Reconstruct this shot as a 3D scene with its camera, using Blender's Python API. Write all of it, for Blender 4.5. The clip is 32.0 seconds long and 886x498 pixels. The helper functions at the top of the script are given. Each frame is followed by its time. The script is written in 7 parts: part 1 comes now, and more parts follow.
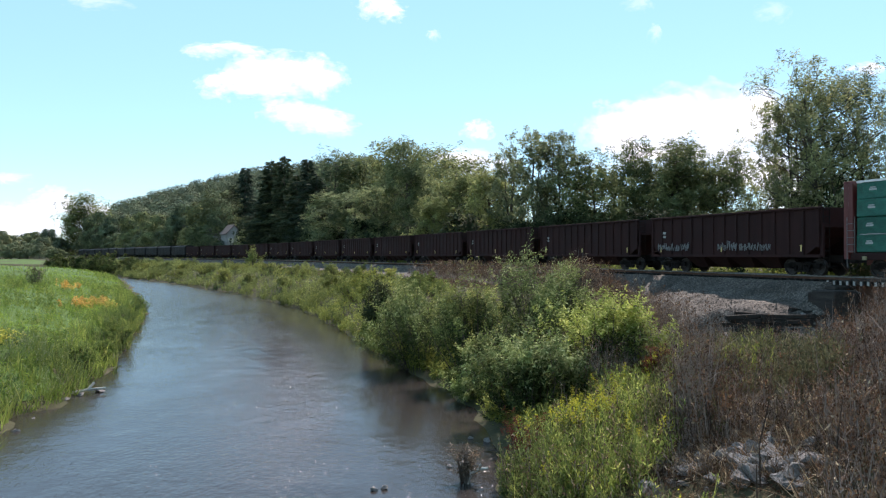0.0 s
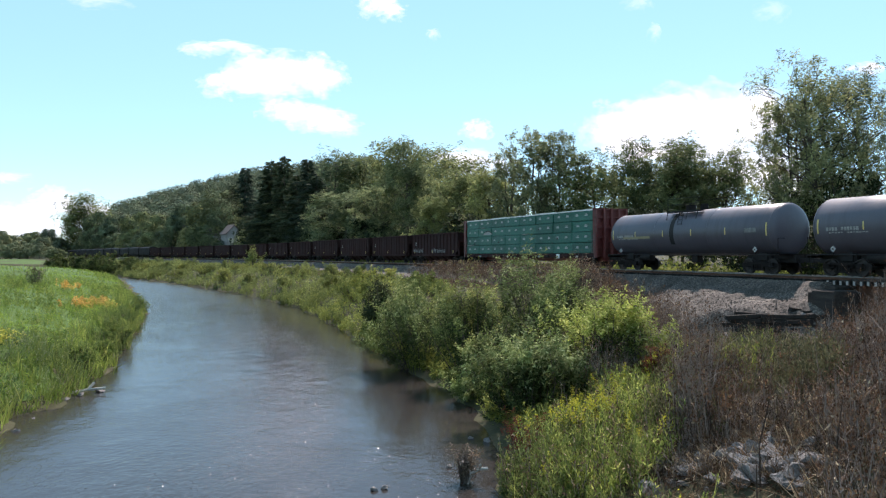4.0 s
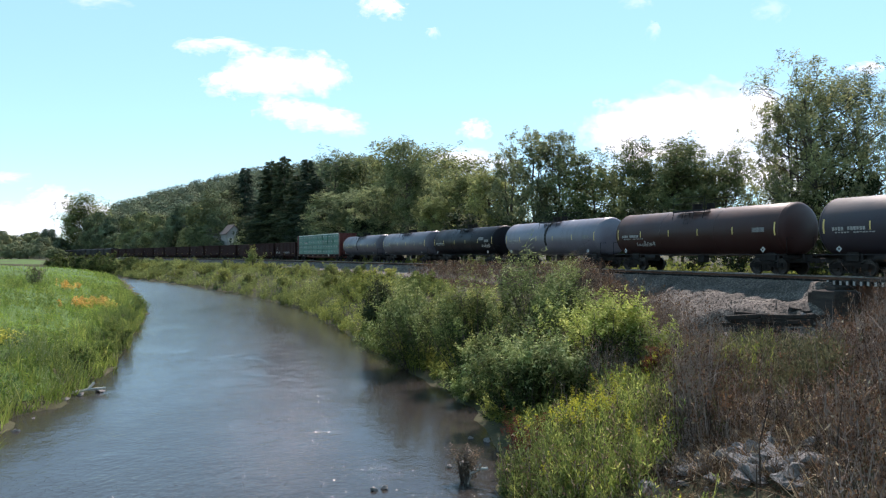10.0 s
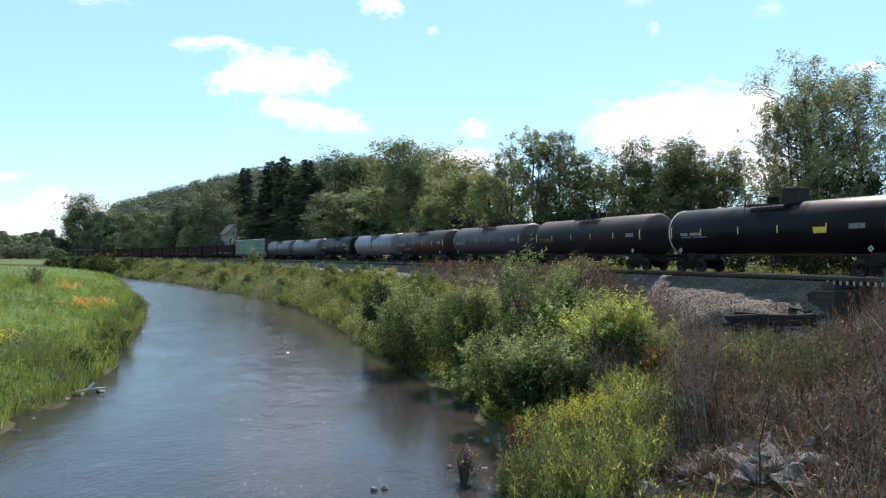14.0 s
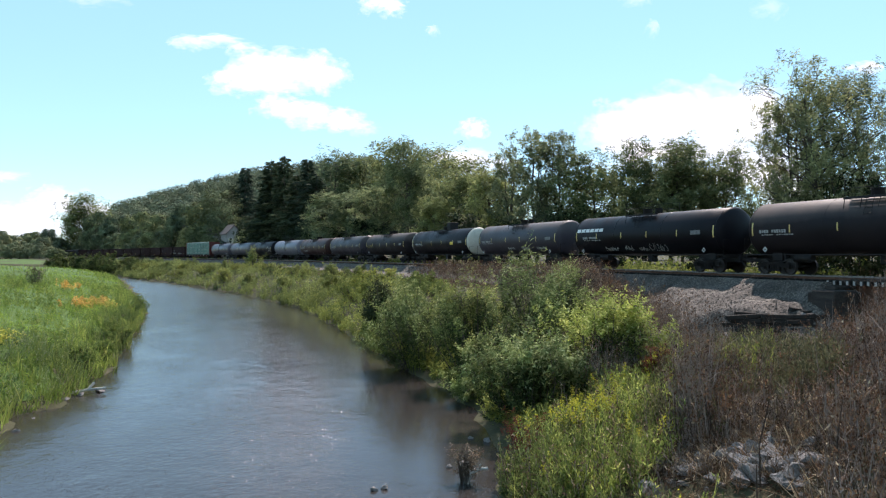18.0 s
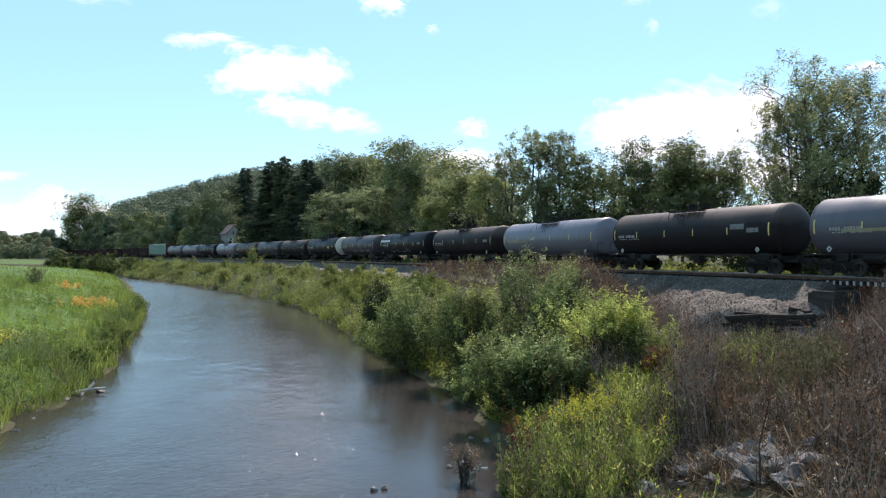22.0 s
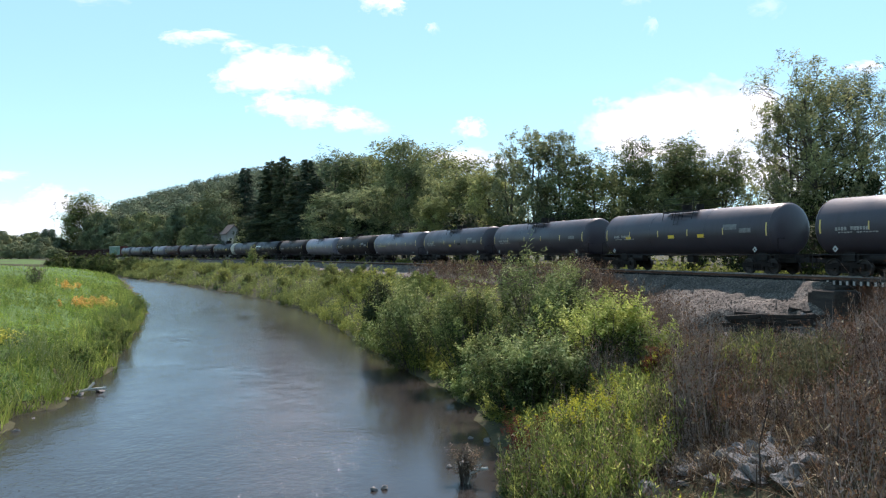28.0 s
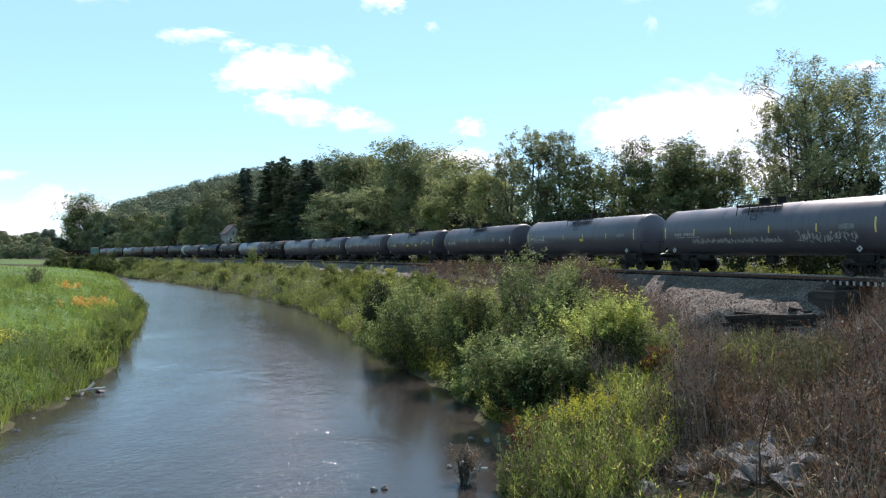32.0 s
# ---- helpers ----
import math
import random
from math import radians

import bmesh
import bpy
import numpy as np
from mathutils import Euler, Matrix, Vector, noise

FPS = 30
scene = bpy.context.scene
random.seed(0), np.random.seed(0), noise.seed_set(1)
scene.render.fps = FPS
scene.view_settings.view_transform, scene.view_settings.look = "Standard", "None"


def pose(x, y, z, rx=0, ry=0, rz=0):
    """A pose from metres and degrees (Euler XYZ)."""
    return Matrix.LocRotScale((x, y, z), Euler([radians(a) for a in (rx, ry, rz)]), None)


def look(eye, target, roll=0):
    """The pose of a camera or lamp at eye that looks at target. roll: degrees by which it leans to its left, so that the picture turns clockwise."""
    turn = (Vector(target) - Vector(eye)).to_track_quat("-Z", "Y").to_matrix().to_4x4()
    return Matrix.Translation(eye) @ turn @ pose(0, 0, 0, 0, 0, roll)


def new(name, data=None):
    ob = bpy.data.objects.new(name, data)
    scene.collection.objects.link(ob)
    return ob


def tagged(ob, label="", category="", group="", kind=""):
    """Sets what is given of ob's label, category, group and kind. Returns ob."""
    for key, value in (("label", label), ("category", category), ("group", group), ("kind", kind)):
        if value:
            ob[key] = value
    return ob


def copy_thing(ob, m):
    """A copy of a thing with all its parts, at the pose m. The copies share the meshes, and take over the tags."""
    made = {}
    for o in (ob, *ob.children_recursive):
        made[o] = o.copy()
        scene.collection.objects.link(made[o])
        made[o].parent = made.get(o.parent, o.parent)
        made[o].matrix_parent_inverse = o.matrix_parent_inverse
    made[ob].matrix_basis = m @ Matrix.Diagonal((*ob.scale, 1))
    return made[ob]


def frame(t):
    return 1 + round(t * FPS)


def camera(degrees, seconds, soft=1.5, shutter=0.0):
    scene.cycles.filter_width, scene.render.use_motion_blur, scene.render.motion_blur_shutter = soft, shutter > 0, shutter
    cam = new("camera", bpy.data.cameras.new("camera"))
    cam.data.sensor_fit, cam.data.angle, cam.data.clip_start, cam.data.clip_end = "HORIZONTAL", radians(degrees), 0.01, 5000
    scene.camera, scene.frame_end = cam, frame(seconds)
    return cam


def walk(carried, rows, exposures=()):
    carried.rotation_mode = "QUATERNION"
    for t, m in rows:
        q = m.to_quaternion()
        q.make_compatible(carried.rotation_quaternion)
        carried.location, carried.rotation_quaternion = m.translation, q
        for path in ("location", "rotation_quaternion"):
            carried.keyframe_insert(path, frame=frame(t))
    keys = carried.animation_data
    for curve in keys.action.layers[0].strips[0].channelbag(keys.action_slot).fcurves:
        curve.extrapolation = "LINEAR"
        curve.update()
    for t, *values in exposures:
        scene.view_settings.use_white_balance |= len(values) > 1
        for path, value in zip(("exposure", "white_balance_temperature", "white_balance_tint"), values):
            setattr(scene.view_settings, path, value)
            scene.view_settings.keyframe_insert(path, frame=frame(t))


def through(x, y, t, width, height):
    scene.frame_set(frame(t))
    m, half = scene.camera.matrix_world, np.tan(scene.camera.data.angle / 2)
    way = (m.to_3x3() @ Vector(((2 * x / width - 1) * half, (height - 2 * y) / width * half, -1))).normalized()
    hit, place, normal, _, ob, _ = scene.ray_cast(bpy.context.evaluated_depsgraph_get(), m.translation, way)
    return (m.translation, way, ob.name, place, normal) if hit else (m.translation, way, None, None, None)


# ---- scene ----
# ---- camera: it stands still ----
EYE = (0.0, 0.0, 4.7)
cam = camera(63.34, 32.0, soft=1.2)
CAM_POSE = look(EYE, (0, 100, 4.7 + 0.809))
walk(cam, [(0, CAM_POSE), (32, CAM_POSE)], exposures=[(0, 0.65, 6500, 24), (32, 0.65, 6500, 24)])

# ---- world, sun, exposure ----
SUN_ELEV, SUN_AZ = radians(53), radians(20)      # azimuth from +Y towards +X
world = bpy.data.worlds.new("world")
scene.world = world
world.use_nodes = True
wn = world.node_tree
sky = wn.nodes.new("ShaderNodeTexSky")
sky.sky_type, sky.sun_disc = "NISHITA", False
sky.sun_elevation, sky.sun_rotation = SUN_ELEV, SUN_AZ
sky.air_density, sky.dust_density, sky.ozone_density = 1.0, 0.0, 1.0
tint = wn.nodes.new("ShaderNodeMix")
tint.data_type, tint.blend_type = "RGBA", "MULTIPLY"
tint.inputs[0].default_value, tint.inputs[7].default_value = 1.0, (0.83, 0.96, 1.0, 1)
wn.links.new(sky.outputs[0], tint.inputs[6])
haze = wn.nodes.new("ShaderNodeMix")       # thin bright summer haze evens the sky out
haze.data_type = "RGBA"
haze.inputs[0].default_value, haze.inputs[7].default_value = 0.5, (2.25, 4.85, 5.5, 1)
wn.links.new(tint.outputs[2], haze.inputs[6])
wn.links.new(haze.outputs[2], wn.nodes["Background"].inputs[0])
wn.nodes["Background"].inputs[1].default_value = 0.13
sun_dir = Vector((math.sin(SUN_AZ) * math.cos(SUN_ELEV), math.cos(SUN_AZ) * math.cos(SUN_ELEV), math.sin(SUN_ELEV)))
sun = new("sun", bpy.data.lights.new("sun", "SUN"))
sun.data.energy, sun.data.angle, sun.data.color = 4.7, radians(0.6), (1.0, 0.92, 0.80)
sun.matrix_world = look(sun_dir * 200, (0, 0, 0))

# ---- materials ----


def shader(name):
    m = bpy.data.materials.new(name)
    m.use_nodes = True
    t = m.node_tree
    return m, t, t.nodes["Principled BSDF"]


def node(t, kind, **values):
    n = t.nodes.new(kind)
    for k, v in values.items():
        n.inputs[k].default_value = v
    return n


def coords(t, scale=(1, 1, 1), space="Object"):
    tc = t.nodes.new("ShaderNodeTexCoord")
    mp = t.nodes.new("ShaderNodeMapping")
    mp.inputs["Scale"].default_value = scale
    t.links.new(tc.outputs[space], mp.inputs["Vector"])
    return mp.outputs[0]


def ramp(t, fac, stops):
    r = t.nodes.new("ShaderNodeValToRGB")
    while len(r.color_ramp.elements) < len(stops):
        r.color_ramp.elements.new(0.5)
    for e, (p, c) in zip(r.color_ramp.elements, stops):
        e.position, e.color = p, (*c, 1) if len(c) == 3 else c
    t.links.new(fac, r.inputs[0])
    return r.outputs[0]


def mixed(t, fac, a, b, how="MIX"):
    m = t.nodes.new("ShaderNodeMix")
    m.data_type, m.blend_type = "RGBA", how
    for i, v in ((0, fac), (6, a), (7, b)):
        if hasattr(v, "is_output"):
            t.links.new(v, m.inputs[i])
        else:
            m.inputs[i].default_value = v if i == 0 else (*v, 1)
    return m.outputs[2]


def surface(name, c1, c2, scale=3.0, rough=0.8, bump=0.3, fine=25.0, metal=0.0, c3=None, stretch=(1, 1, 1), spread=0.25, grain=0.35):
    """Two colours by large noise, darkened and lightened by fine noise, with relief."""
    m, t, b = shader(name)
    co = coords(t, stretch)
    big = node(t, "ShaderNodeTexNoise", Scale=scale, Detail=6.0, Roughness=0.6)
    small = node(t, "ShaderNodeTexNoise", Scale=fine, Detail=5.0, Roughness=0.65)
    t.links.new(co, big.inputs["Vector"])
    t.links.new(co, small.inputs["Vector"])
    stops = [(0.5 - spread, c1), (0.5 + spread, c2)]
    if c3:
        stops.append((0.5 + spread + 0.12, c3))
    col = ramp(t, big.outputs[0], stops)
    tone = ramp(t, small.outputs[0], [(0.25, (1 - grain,) * 3), (0.75, (1 + grain,) * 3)])
    t.links.new(mixed(t, 1.0, col, tone, "MULTIPLY"), b.inputs["Base Color"])
    b.inputs["Roughness"].default_value, b.inputs["Metallic"].default_value = rough, metal
    b.inputs["Specular IOR Level"].default_value = 0.2 if rough > 0.6 else 0.5
    if bump:
        bn = node(t, "ShaderNodeBump", Strength=bump, Distance=0.05)
        t.links.new(small.outputs[0], bn.inputs["Height"])
        t.links.new(bn.outputs[0], b.inputs["Normal"])
    return m


def foliage(name, c1, c2, c3=None, through=0.5, rough=0.7, patch=0.35, size=0.35):
    """Leaves: each its own shade, with light passing through."""
    m, t, b = shader(name)
    geo = t.nodes.new("ShaderNodeNewGeometry")
    info = t.nodes.new("ShaderNodeObjectInfo")
    stops = [(0.0, c1), (0.75, c2)] + ([(1.0, c3)] if c3 else [])
    col = ramp(t, geo.outputs["Random Per Island"], stops)
    big = node(t, "ShaderNodeTexNoise", Scale=size, Detail=3.0)
    t.links.new(coords(t), big.inputs["Vector"])
    tone = ramp(t, big.outputs[0], [(0.34, (1 - patch, 1 - patch * 0.95, 1 - patch * 0.9)), (0.66, (1 + patch * 0.9, 1 + patch * 0.75, 1 + patch * 0.4))])
    col = mixed(t, 1.0, col, tone, "MULTIPLY")
    tint = ramp(t, info.outputs["Random"], [(0.0, (0.74, 0.80, 0.88)), (0.5, (1.0, 1.0, 0.95)), (1.0, (1.24, 1.16, 0.95))])
    col = mixed(t, 1.0, col, tint, "MULTIPLY")
    t.links.new(col, b.inputs["Base Color"])
    b.inputs["Roughness"].default_value = rough
    b.inputs["Specular IOR Level"].default_value = 0.05
    tr = t.nodes.new("ShaderNodeBsdfTranslucent")
    t.links.new(col, tr.inputs[0])
    mx = t.nodes.new("ShaderNodeMixShader")
    mx.inputs[0].default_value = through
    t.links.new(b.outputs[0], mx.inputs[1])
    t.links.new(tr.outputs[0], mx.inputs[2])
    t.links.new(mx.outputs[0], t.nodes["Material Output"].inputs[0])
    return m


def paint(name, base, dust, rough=0.45, streak=0.35, dirt=(0.03, 0.025, 0.022), top=None, gloss=0.45):
    """Weathered tank paint: streaks down the sides, dust on the upper shell."""
    m, t, b = shader(name)
    wide = node(t, "ShaderNodeTexNoise", Scale=1.0, Detail=5.0, Roughness=0.6)
    t.links.new(coords(t, (0.5, 0.5, 0.35)), wide.inputs["Vector"])
    down = node(t, "ShaderNodeTexNoise", Scale=1.0, Detail=6.0, Roughness=0.65)
    t.links.new(coords(t, (3.2, 0.4, 0.3)), down.inputs["Vector"])
    grain = node(t, "ShaderNodeTexNoise", Scale=40.0, Detail=4.0)
    t.links.new(coords(t), grain.inputs["Vector"])
    col = mixed(t, ramp(t, wide.outputs[0], [(0.38, (0, 0, 0)), (0.7, (1, 1, 1))]), base, dust)
    dark = ramp(t, down.outputs[0], [(0.5, (0, 0, 0)), (0.74, (streak,) * 3)])
    col = mixed(t, dark, col, dirt)
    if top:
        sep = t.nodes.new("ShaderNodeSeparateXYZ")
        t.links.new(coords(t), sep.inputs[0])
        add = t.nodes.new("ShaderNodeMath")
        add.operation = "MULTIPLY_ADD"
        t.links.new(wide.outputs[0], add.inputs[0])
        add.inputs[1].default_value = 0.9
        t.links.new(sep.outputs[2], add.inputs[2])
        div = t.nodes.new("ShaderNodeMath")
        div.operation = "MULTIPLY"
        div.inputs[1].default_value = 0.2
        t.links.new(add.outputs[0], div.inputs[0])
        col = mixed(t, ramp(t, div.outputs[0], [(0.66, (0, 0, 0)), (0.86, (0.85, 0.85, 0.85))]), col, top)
    col = mixed(t, 1.0, col, ramp(t, grain.outputs[0], [(0.3, (0.85,) * 3), (0.7, (1.12,) * 3)]), "MULTIPLY")
    t.links.new(col, b.inputs["Base Color"])
    t.links.new(ramp(t, wide.outputs[0], [(0.3, (rough - 0.08,) * 3), (0.7, (rough + 0.2,) * 3)]), b.inputs["Roughness"])
    b.inputs["Specular IOR Level"].default_value = gloss
    return m


def wrap(name):
    """Creased plastic sheet: each pack its own shade, wrinkles in relief with their light and dark also painted in."""
    m, t, b = shader(name)
    info = t.nodes.new("ShaderNodeObjectInfo")
    col = ramp(t, info.outputs["Random"], [(0.0, (0.008, 0.085, 0.06)), (1.0, (0.016, 0.125, 0.092))])
    fold = node(t, "ShaderNodeTexNoise", Scale=2.2, Detail=6.0, Roughness=0.7, Distortion=1.2)
    t.links.new(coords(t, (0.8, 1, 1.8)), fold.inputs["Vector"])
    # crease shade and ridge highlights multiplied into the wrap's colour
    col = mixed(t, 1.0, col, ramp(t, fold.outputs[0], [(0.3, (0.55, 0.55, 0.55)), (0.5, (1, 1, 1)), (0.72, (1.5, 1.45, 1.4))]), "MULTIPLY")
    t.links.new(col, b.inputs["Base Color"])
    b.inputs["Roughness"].default_value, b.inputs["Specular IOR Level"].default_value = 0.42, 0.3
    bn = node(t, "ShaderNodeBump", Strength=0.7, Distance=0.08)
    t.links.new(fold.outputs[0], bn.inputs["Height"])
    t.links.new(bn.outputs[0], b.inputs["Normal"])
    return m


def gravel(name):
    """Crushed stone: each stone its own grey, with dark joints, under patches of dust."""
    m, t, b = shader(name)
    co = coords(t)
    vor = t.nodes.new("ShaderNodeTexVoronoi")
    vor.inputs["Scale"].default_value = 17.0
    t.links.new(co, vor.inputs["Vector"])
    sep = t.nodes.new("ShaderNodeSeparateColor")
    t.links.new(vor.outputs["Color"], sep.inputs[0])
    col = ramp(t, sep.outputs[0], [(0.0, (0.040, 0.035, 0.031)), (0.6, (0.095, 0.083, 0.072)), (1.0, (0.235, 0.208, 0.18))])
    joint = ramp(t, vor.outputs["Distance"], [(0.3, (1, 1, 1)), (0.9, (0.6, 0.59, 0.58))])
    big = node(t, "ShaderNodeTexNoise", Scale=0.7, Detail=5.0)
    t.links.new(co, big.inputs["Vector"])
    col = mixed(t, 1.0, col, joint, "MULTIPLY")
    col = mixed(t, 1.0, col, ramp(t, big.outputs[0], [(0.35, (0.6, 0.56, 0.52)), (0.65, (1.15, 1.12, 1.08))]), "MULTIPLY")
    t.links.new(col, b.inputs["Base Color"])
    b.inputs["Roughness"].default_value = 0.9
    bn = node(t, "ShaderNodeBump", Strength=0.6, Distance=-0.05)
    t.links.new(vor.outputs["Distance"], bn.inputs["Height"])
    t.links.new(bn.outputs[0], b.inputs["Normal"])
    return m


M_ground = surface("soil_and_turf", (0.045, 0.05, 0.022), (0.066, 0.058, 0.034), 0.25, 0.95, 0.6, 6.0, c3=(0.072, 0.06, 0.045))
M_turf = surface("meadow_turf", (0.05, 0.095, 0.024), (0.085, 0.135, 0.034), 0.35, 0.95, 0.5, 5.0, c3=(0.11, 0.145, 0.045))
M_ballast = gravel("ballast_stone")
M_stone = surface("grey_stone", (0.035, 0.032, 0.031), (0.33, 0.31, 0.295), 5.5, 0.85, 0.6, 18.0)
M_creosote = surface("creosoted_timber", (0.012, 0.010, 0.009), (0.05, 0.043, 0.037), 1.5, 0.9, 0.5, 20.0, stretch=(0.4, 3, 3))
M_timber = surface("old_timber", (0.022, 0.018, 0.016), (0.065, 0.056, 0.049), 1.5, 0.9, 0.5, 20.0, stretch=(0.4, 3, 3))
M_tie_end = surface("sawn_tie_end", (0.26, 0.25, 0.23), (0.42, 0.40, 0.37), 4, 0.85, 0.3, 30.0)
M_rail = surface("rail_steel", (0.12, 0.115, 0.11), (0.22, 0.21, 0.20), 4, 0.38, 0.0, 30, metal=1.0)
M_rust = surface("rusty_steel", (0.07, 0.035, 0.022), (0.14, 0.07, 0.045), 2, 0.85, 0.3, 30)
M_faint = surface("faint_stencil", (0.10, 0.10, 0.10), (0.22, 0.22, 0.215), 7, 0.7, 0.0, 30)
M_black = surface("black_iron", (0.010, 0.010, 0.011), (0.03, 0.027, 0.025), 2, 0.65, 0.2, 30)
M_truck = surface("dusty_truck_iron", (0.006, 0.005, 0.0045), (0.018, 0.014, 0.012), 2, 0.85, 0.3, 30)
M_wheel = surface("worn_wheel_steel", (0.016, 0.013, 0.012), (0.042, 0.036, 0.032), 3, 0.55, 0.1, 30, metal=0.4)
M_hopper = paint("oxide_hopper_paint", (0.029, 0.0125, 0.0118), (0.045, 0.020, 0.0185), 0.75, 0.5, dirt=(0.014, 0.008, 0.008), gloss=0.15)
M_maroon = paint("maroon_bulkhead_paint", (0.12, 0.022, 0.02), (0.16, 0.05, 0.042), 0.55, 0.4)
M_teal = wrap("teal_lumber_wrap")
M_white = surface("white_marking", (0.6, 0.6, 0.58), (0.8, 0.8, 0.78), 3, 0.6, 0.0, 20, grain=0.15)
M_placard = surface("dusty_placard", (0.30, 0.30, 0.29), (0.46, 0.46, 0.45), 6, 0.7, 0.0, 30)
M_pale = surface("faded_marking", (0.20, 0.20, 0.195), (0.38, 0.38, 0.365), 5, 0.7, 0.0, 20)
M_reflect = surface("pale_yellow_reflector", (0.52, 0.38, 0.10), (0.66, 0.50, 0.18), 4, 0.5, 0.0, 20, grain=0.2)
M_ochre = surface("worn_yellow_lettering", (0.10, 0.075, 0.02), (0.20, 0.15, 0.04), 5, 0.7, 0.0, 20)
M_yellow = surface("yellow_reflector", (0.62, 0.40, 0.03), (0.78, 0.55, 0.06), 4, 0.5, 0.0, 20, grain=0.2)
M_bark = surface("grey_bark", (0.05, 0.042, 0.035), (0.14, 0.12, 0.10), 2, 0.95, 0.7, 14, stretch=(3, 3, 0.6))
M_stem = surface("dead_stem", (0.10, 0.073, 0.06), (0.36, 0.285, 0.24), 2, 0.9, 0.0, 14)
M_darkstem = surface("dark_dry_stem", (0.025, 0.017, 0.013), (0.085, 0.058, 0.045), 2, 0.9, 0.0, 14)
F_ash = foliage("ash_leaves", (0.135, 0.16, 0.09), (0.265, 0.30, 0.17), (0.36, 0.385, 0.245), patch=0.35, through=0.62)
F_maple = foliage("maple_leaves", (0.105, 0.132, 0.068), (0.20, 0.24, 0.12), (0.275, 0.31, 0.165), through=0.58)
F_locust = foliage("yellow_green_leaves", (0.15, 0.183, 0.092), (0.255, 0.295, 0.15), (0.335, 0.365, 0.195), through=0.62)
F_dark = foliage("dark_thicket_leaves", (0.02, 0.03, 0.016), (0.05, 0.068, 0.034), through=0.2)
F_spruce = foliage("spruce_needles", (0.034, 0.052, 0.04), (0.09, 0.118, 0.085), through=0.25)
# pale, close tones put the distance haze into these leaves' colour
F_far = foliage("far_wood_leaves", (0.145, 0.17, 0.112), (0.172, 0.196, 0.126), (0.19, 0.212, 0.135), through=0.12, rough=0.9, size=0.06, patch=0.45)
# clump-sized noise here and in F_far paints the crowns' shaded hollows
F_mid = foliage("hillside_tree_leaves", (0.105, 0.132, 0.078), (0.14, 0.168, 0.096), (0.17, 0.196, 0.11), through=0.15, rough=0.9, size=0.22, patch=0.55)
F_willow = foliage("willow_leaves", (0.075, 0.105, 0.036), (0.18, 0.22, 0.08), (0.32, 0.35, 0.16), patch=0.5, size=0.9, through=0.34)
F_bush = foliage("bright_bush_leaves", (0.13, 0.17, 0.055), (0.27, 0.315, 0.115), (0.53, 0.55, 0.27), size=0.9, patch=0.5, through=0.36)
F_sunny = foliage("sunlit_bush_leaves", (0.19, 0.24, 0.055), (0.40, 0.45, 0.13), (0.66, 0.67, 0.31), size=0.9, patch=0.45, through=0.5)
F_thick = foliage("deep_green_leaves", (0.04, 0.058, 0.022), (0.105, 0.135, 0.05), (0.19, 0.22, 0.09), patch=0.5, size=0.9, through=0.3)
F_weed = foliage("green_weed_leaves", (0.11, 0.14, 0.042), (0.185, 0.22, 0.062), (0.275, 0.30, 0.095), patch=0.4, size=0.4, through=0.5)
# paler copy of F_weed for farther weeds, sunlit tops put into the tone
F_bank = foliage("sunlit_bank_weeds", (0.15, 0.175, 0.06), (0.26, 0.29, 0.10), (0.37, 0.39, 0.15), patch=0.4, size=0.3, through=0.55)
F_dull = foliage("dull_weed_leaves", (0.053, 0.058, 0.033), (0.115, 0.118, 0.07), (0.20, 0.19, 0.13), patch=0.45, size=1.1)
F_lime = foliage("lime_weed_leaves", (0.075, 0.115, 0.036), (0.185, 0.245, 0.085), (0.35, 0.40, 0.165), patch=0.65, size=1.5)
F_herb = foliage("grey_herb_leaves", (0.11, 0.155, 0.06), (0.20, 0.255, 0.11), (0.40, 0.42, 0.29), patch=0.5, size=0.7, through=0.4)
F_gold = foliage("goldenrod_flowers", (0.24, 0.265, 0.035), (0.37, 0.375, 0.06))
F_dead = foliage("dead_weed_leaves", (0.042, 0.03, 0.025), (0.16, 0.122, 0.102), (0.43, 0.378, 0.33), through=0.3, size=2.2, rough=0.85, patch=0.7)
F_rust = foliage("rusty_dead_leaves", (0.043, 0.026, 0.022), (0.126, 0.082, 0.069), (0.178, 0.126, 0.108), through=0.3, patch=0.65, size=2.2, rough=0.85)
F_grass = foliage("field_grass", (0.095, 0.165, 0.042), (0.175, 0.275, 0.07), (0.26, 0.33, 0.115), patch=0.62, size=0.3)
F_orange = foliage("orange_flowers", (0.42, 0.25, 0.08), (0.54, 0.38, 0.14))
F_yellow = foliage("yellow_meadow_flowers", (0.36, 0.36, 0.07), (0.52, 0.47, 0.12))
F_red = foliage("red_leaves", (0.10, 0.035, 0.025), (0.19, 0.075, 0.05))
F_reed = foliage("reed_leaves", (0.085, 0.138, 0.042), (0.178, 0.245, 0.075), (0.275, 0.315, 0.128), patch=0.45, size=0.5)

# ---- geometry helpers ----
rng = np.random.default_rng(7)


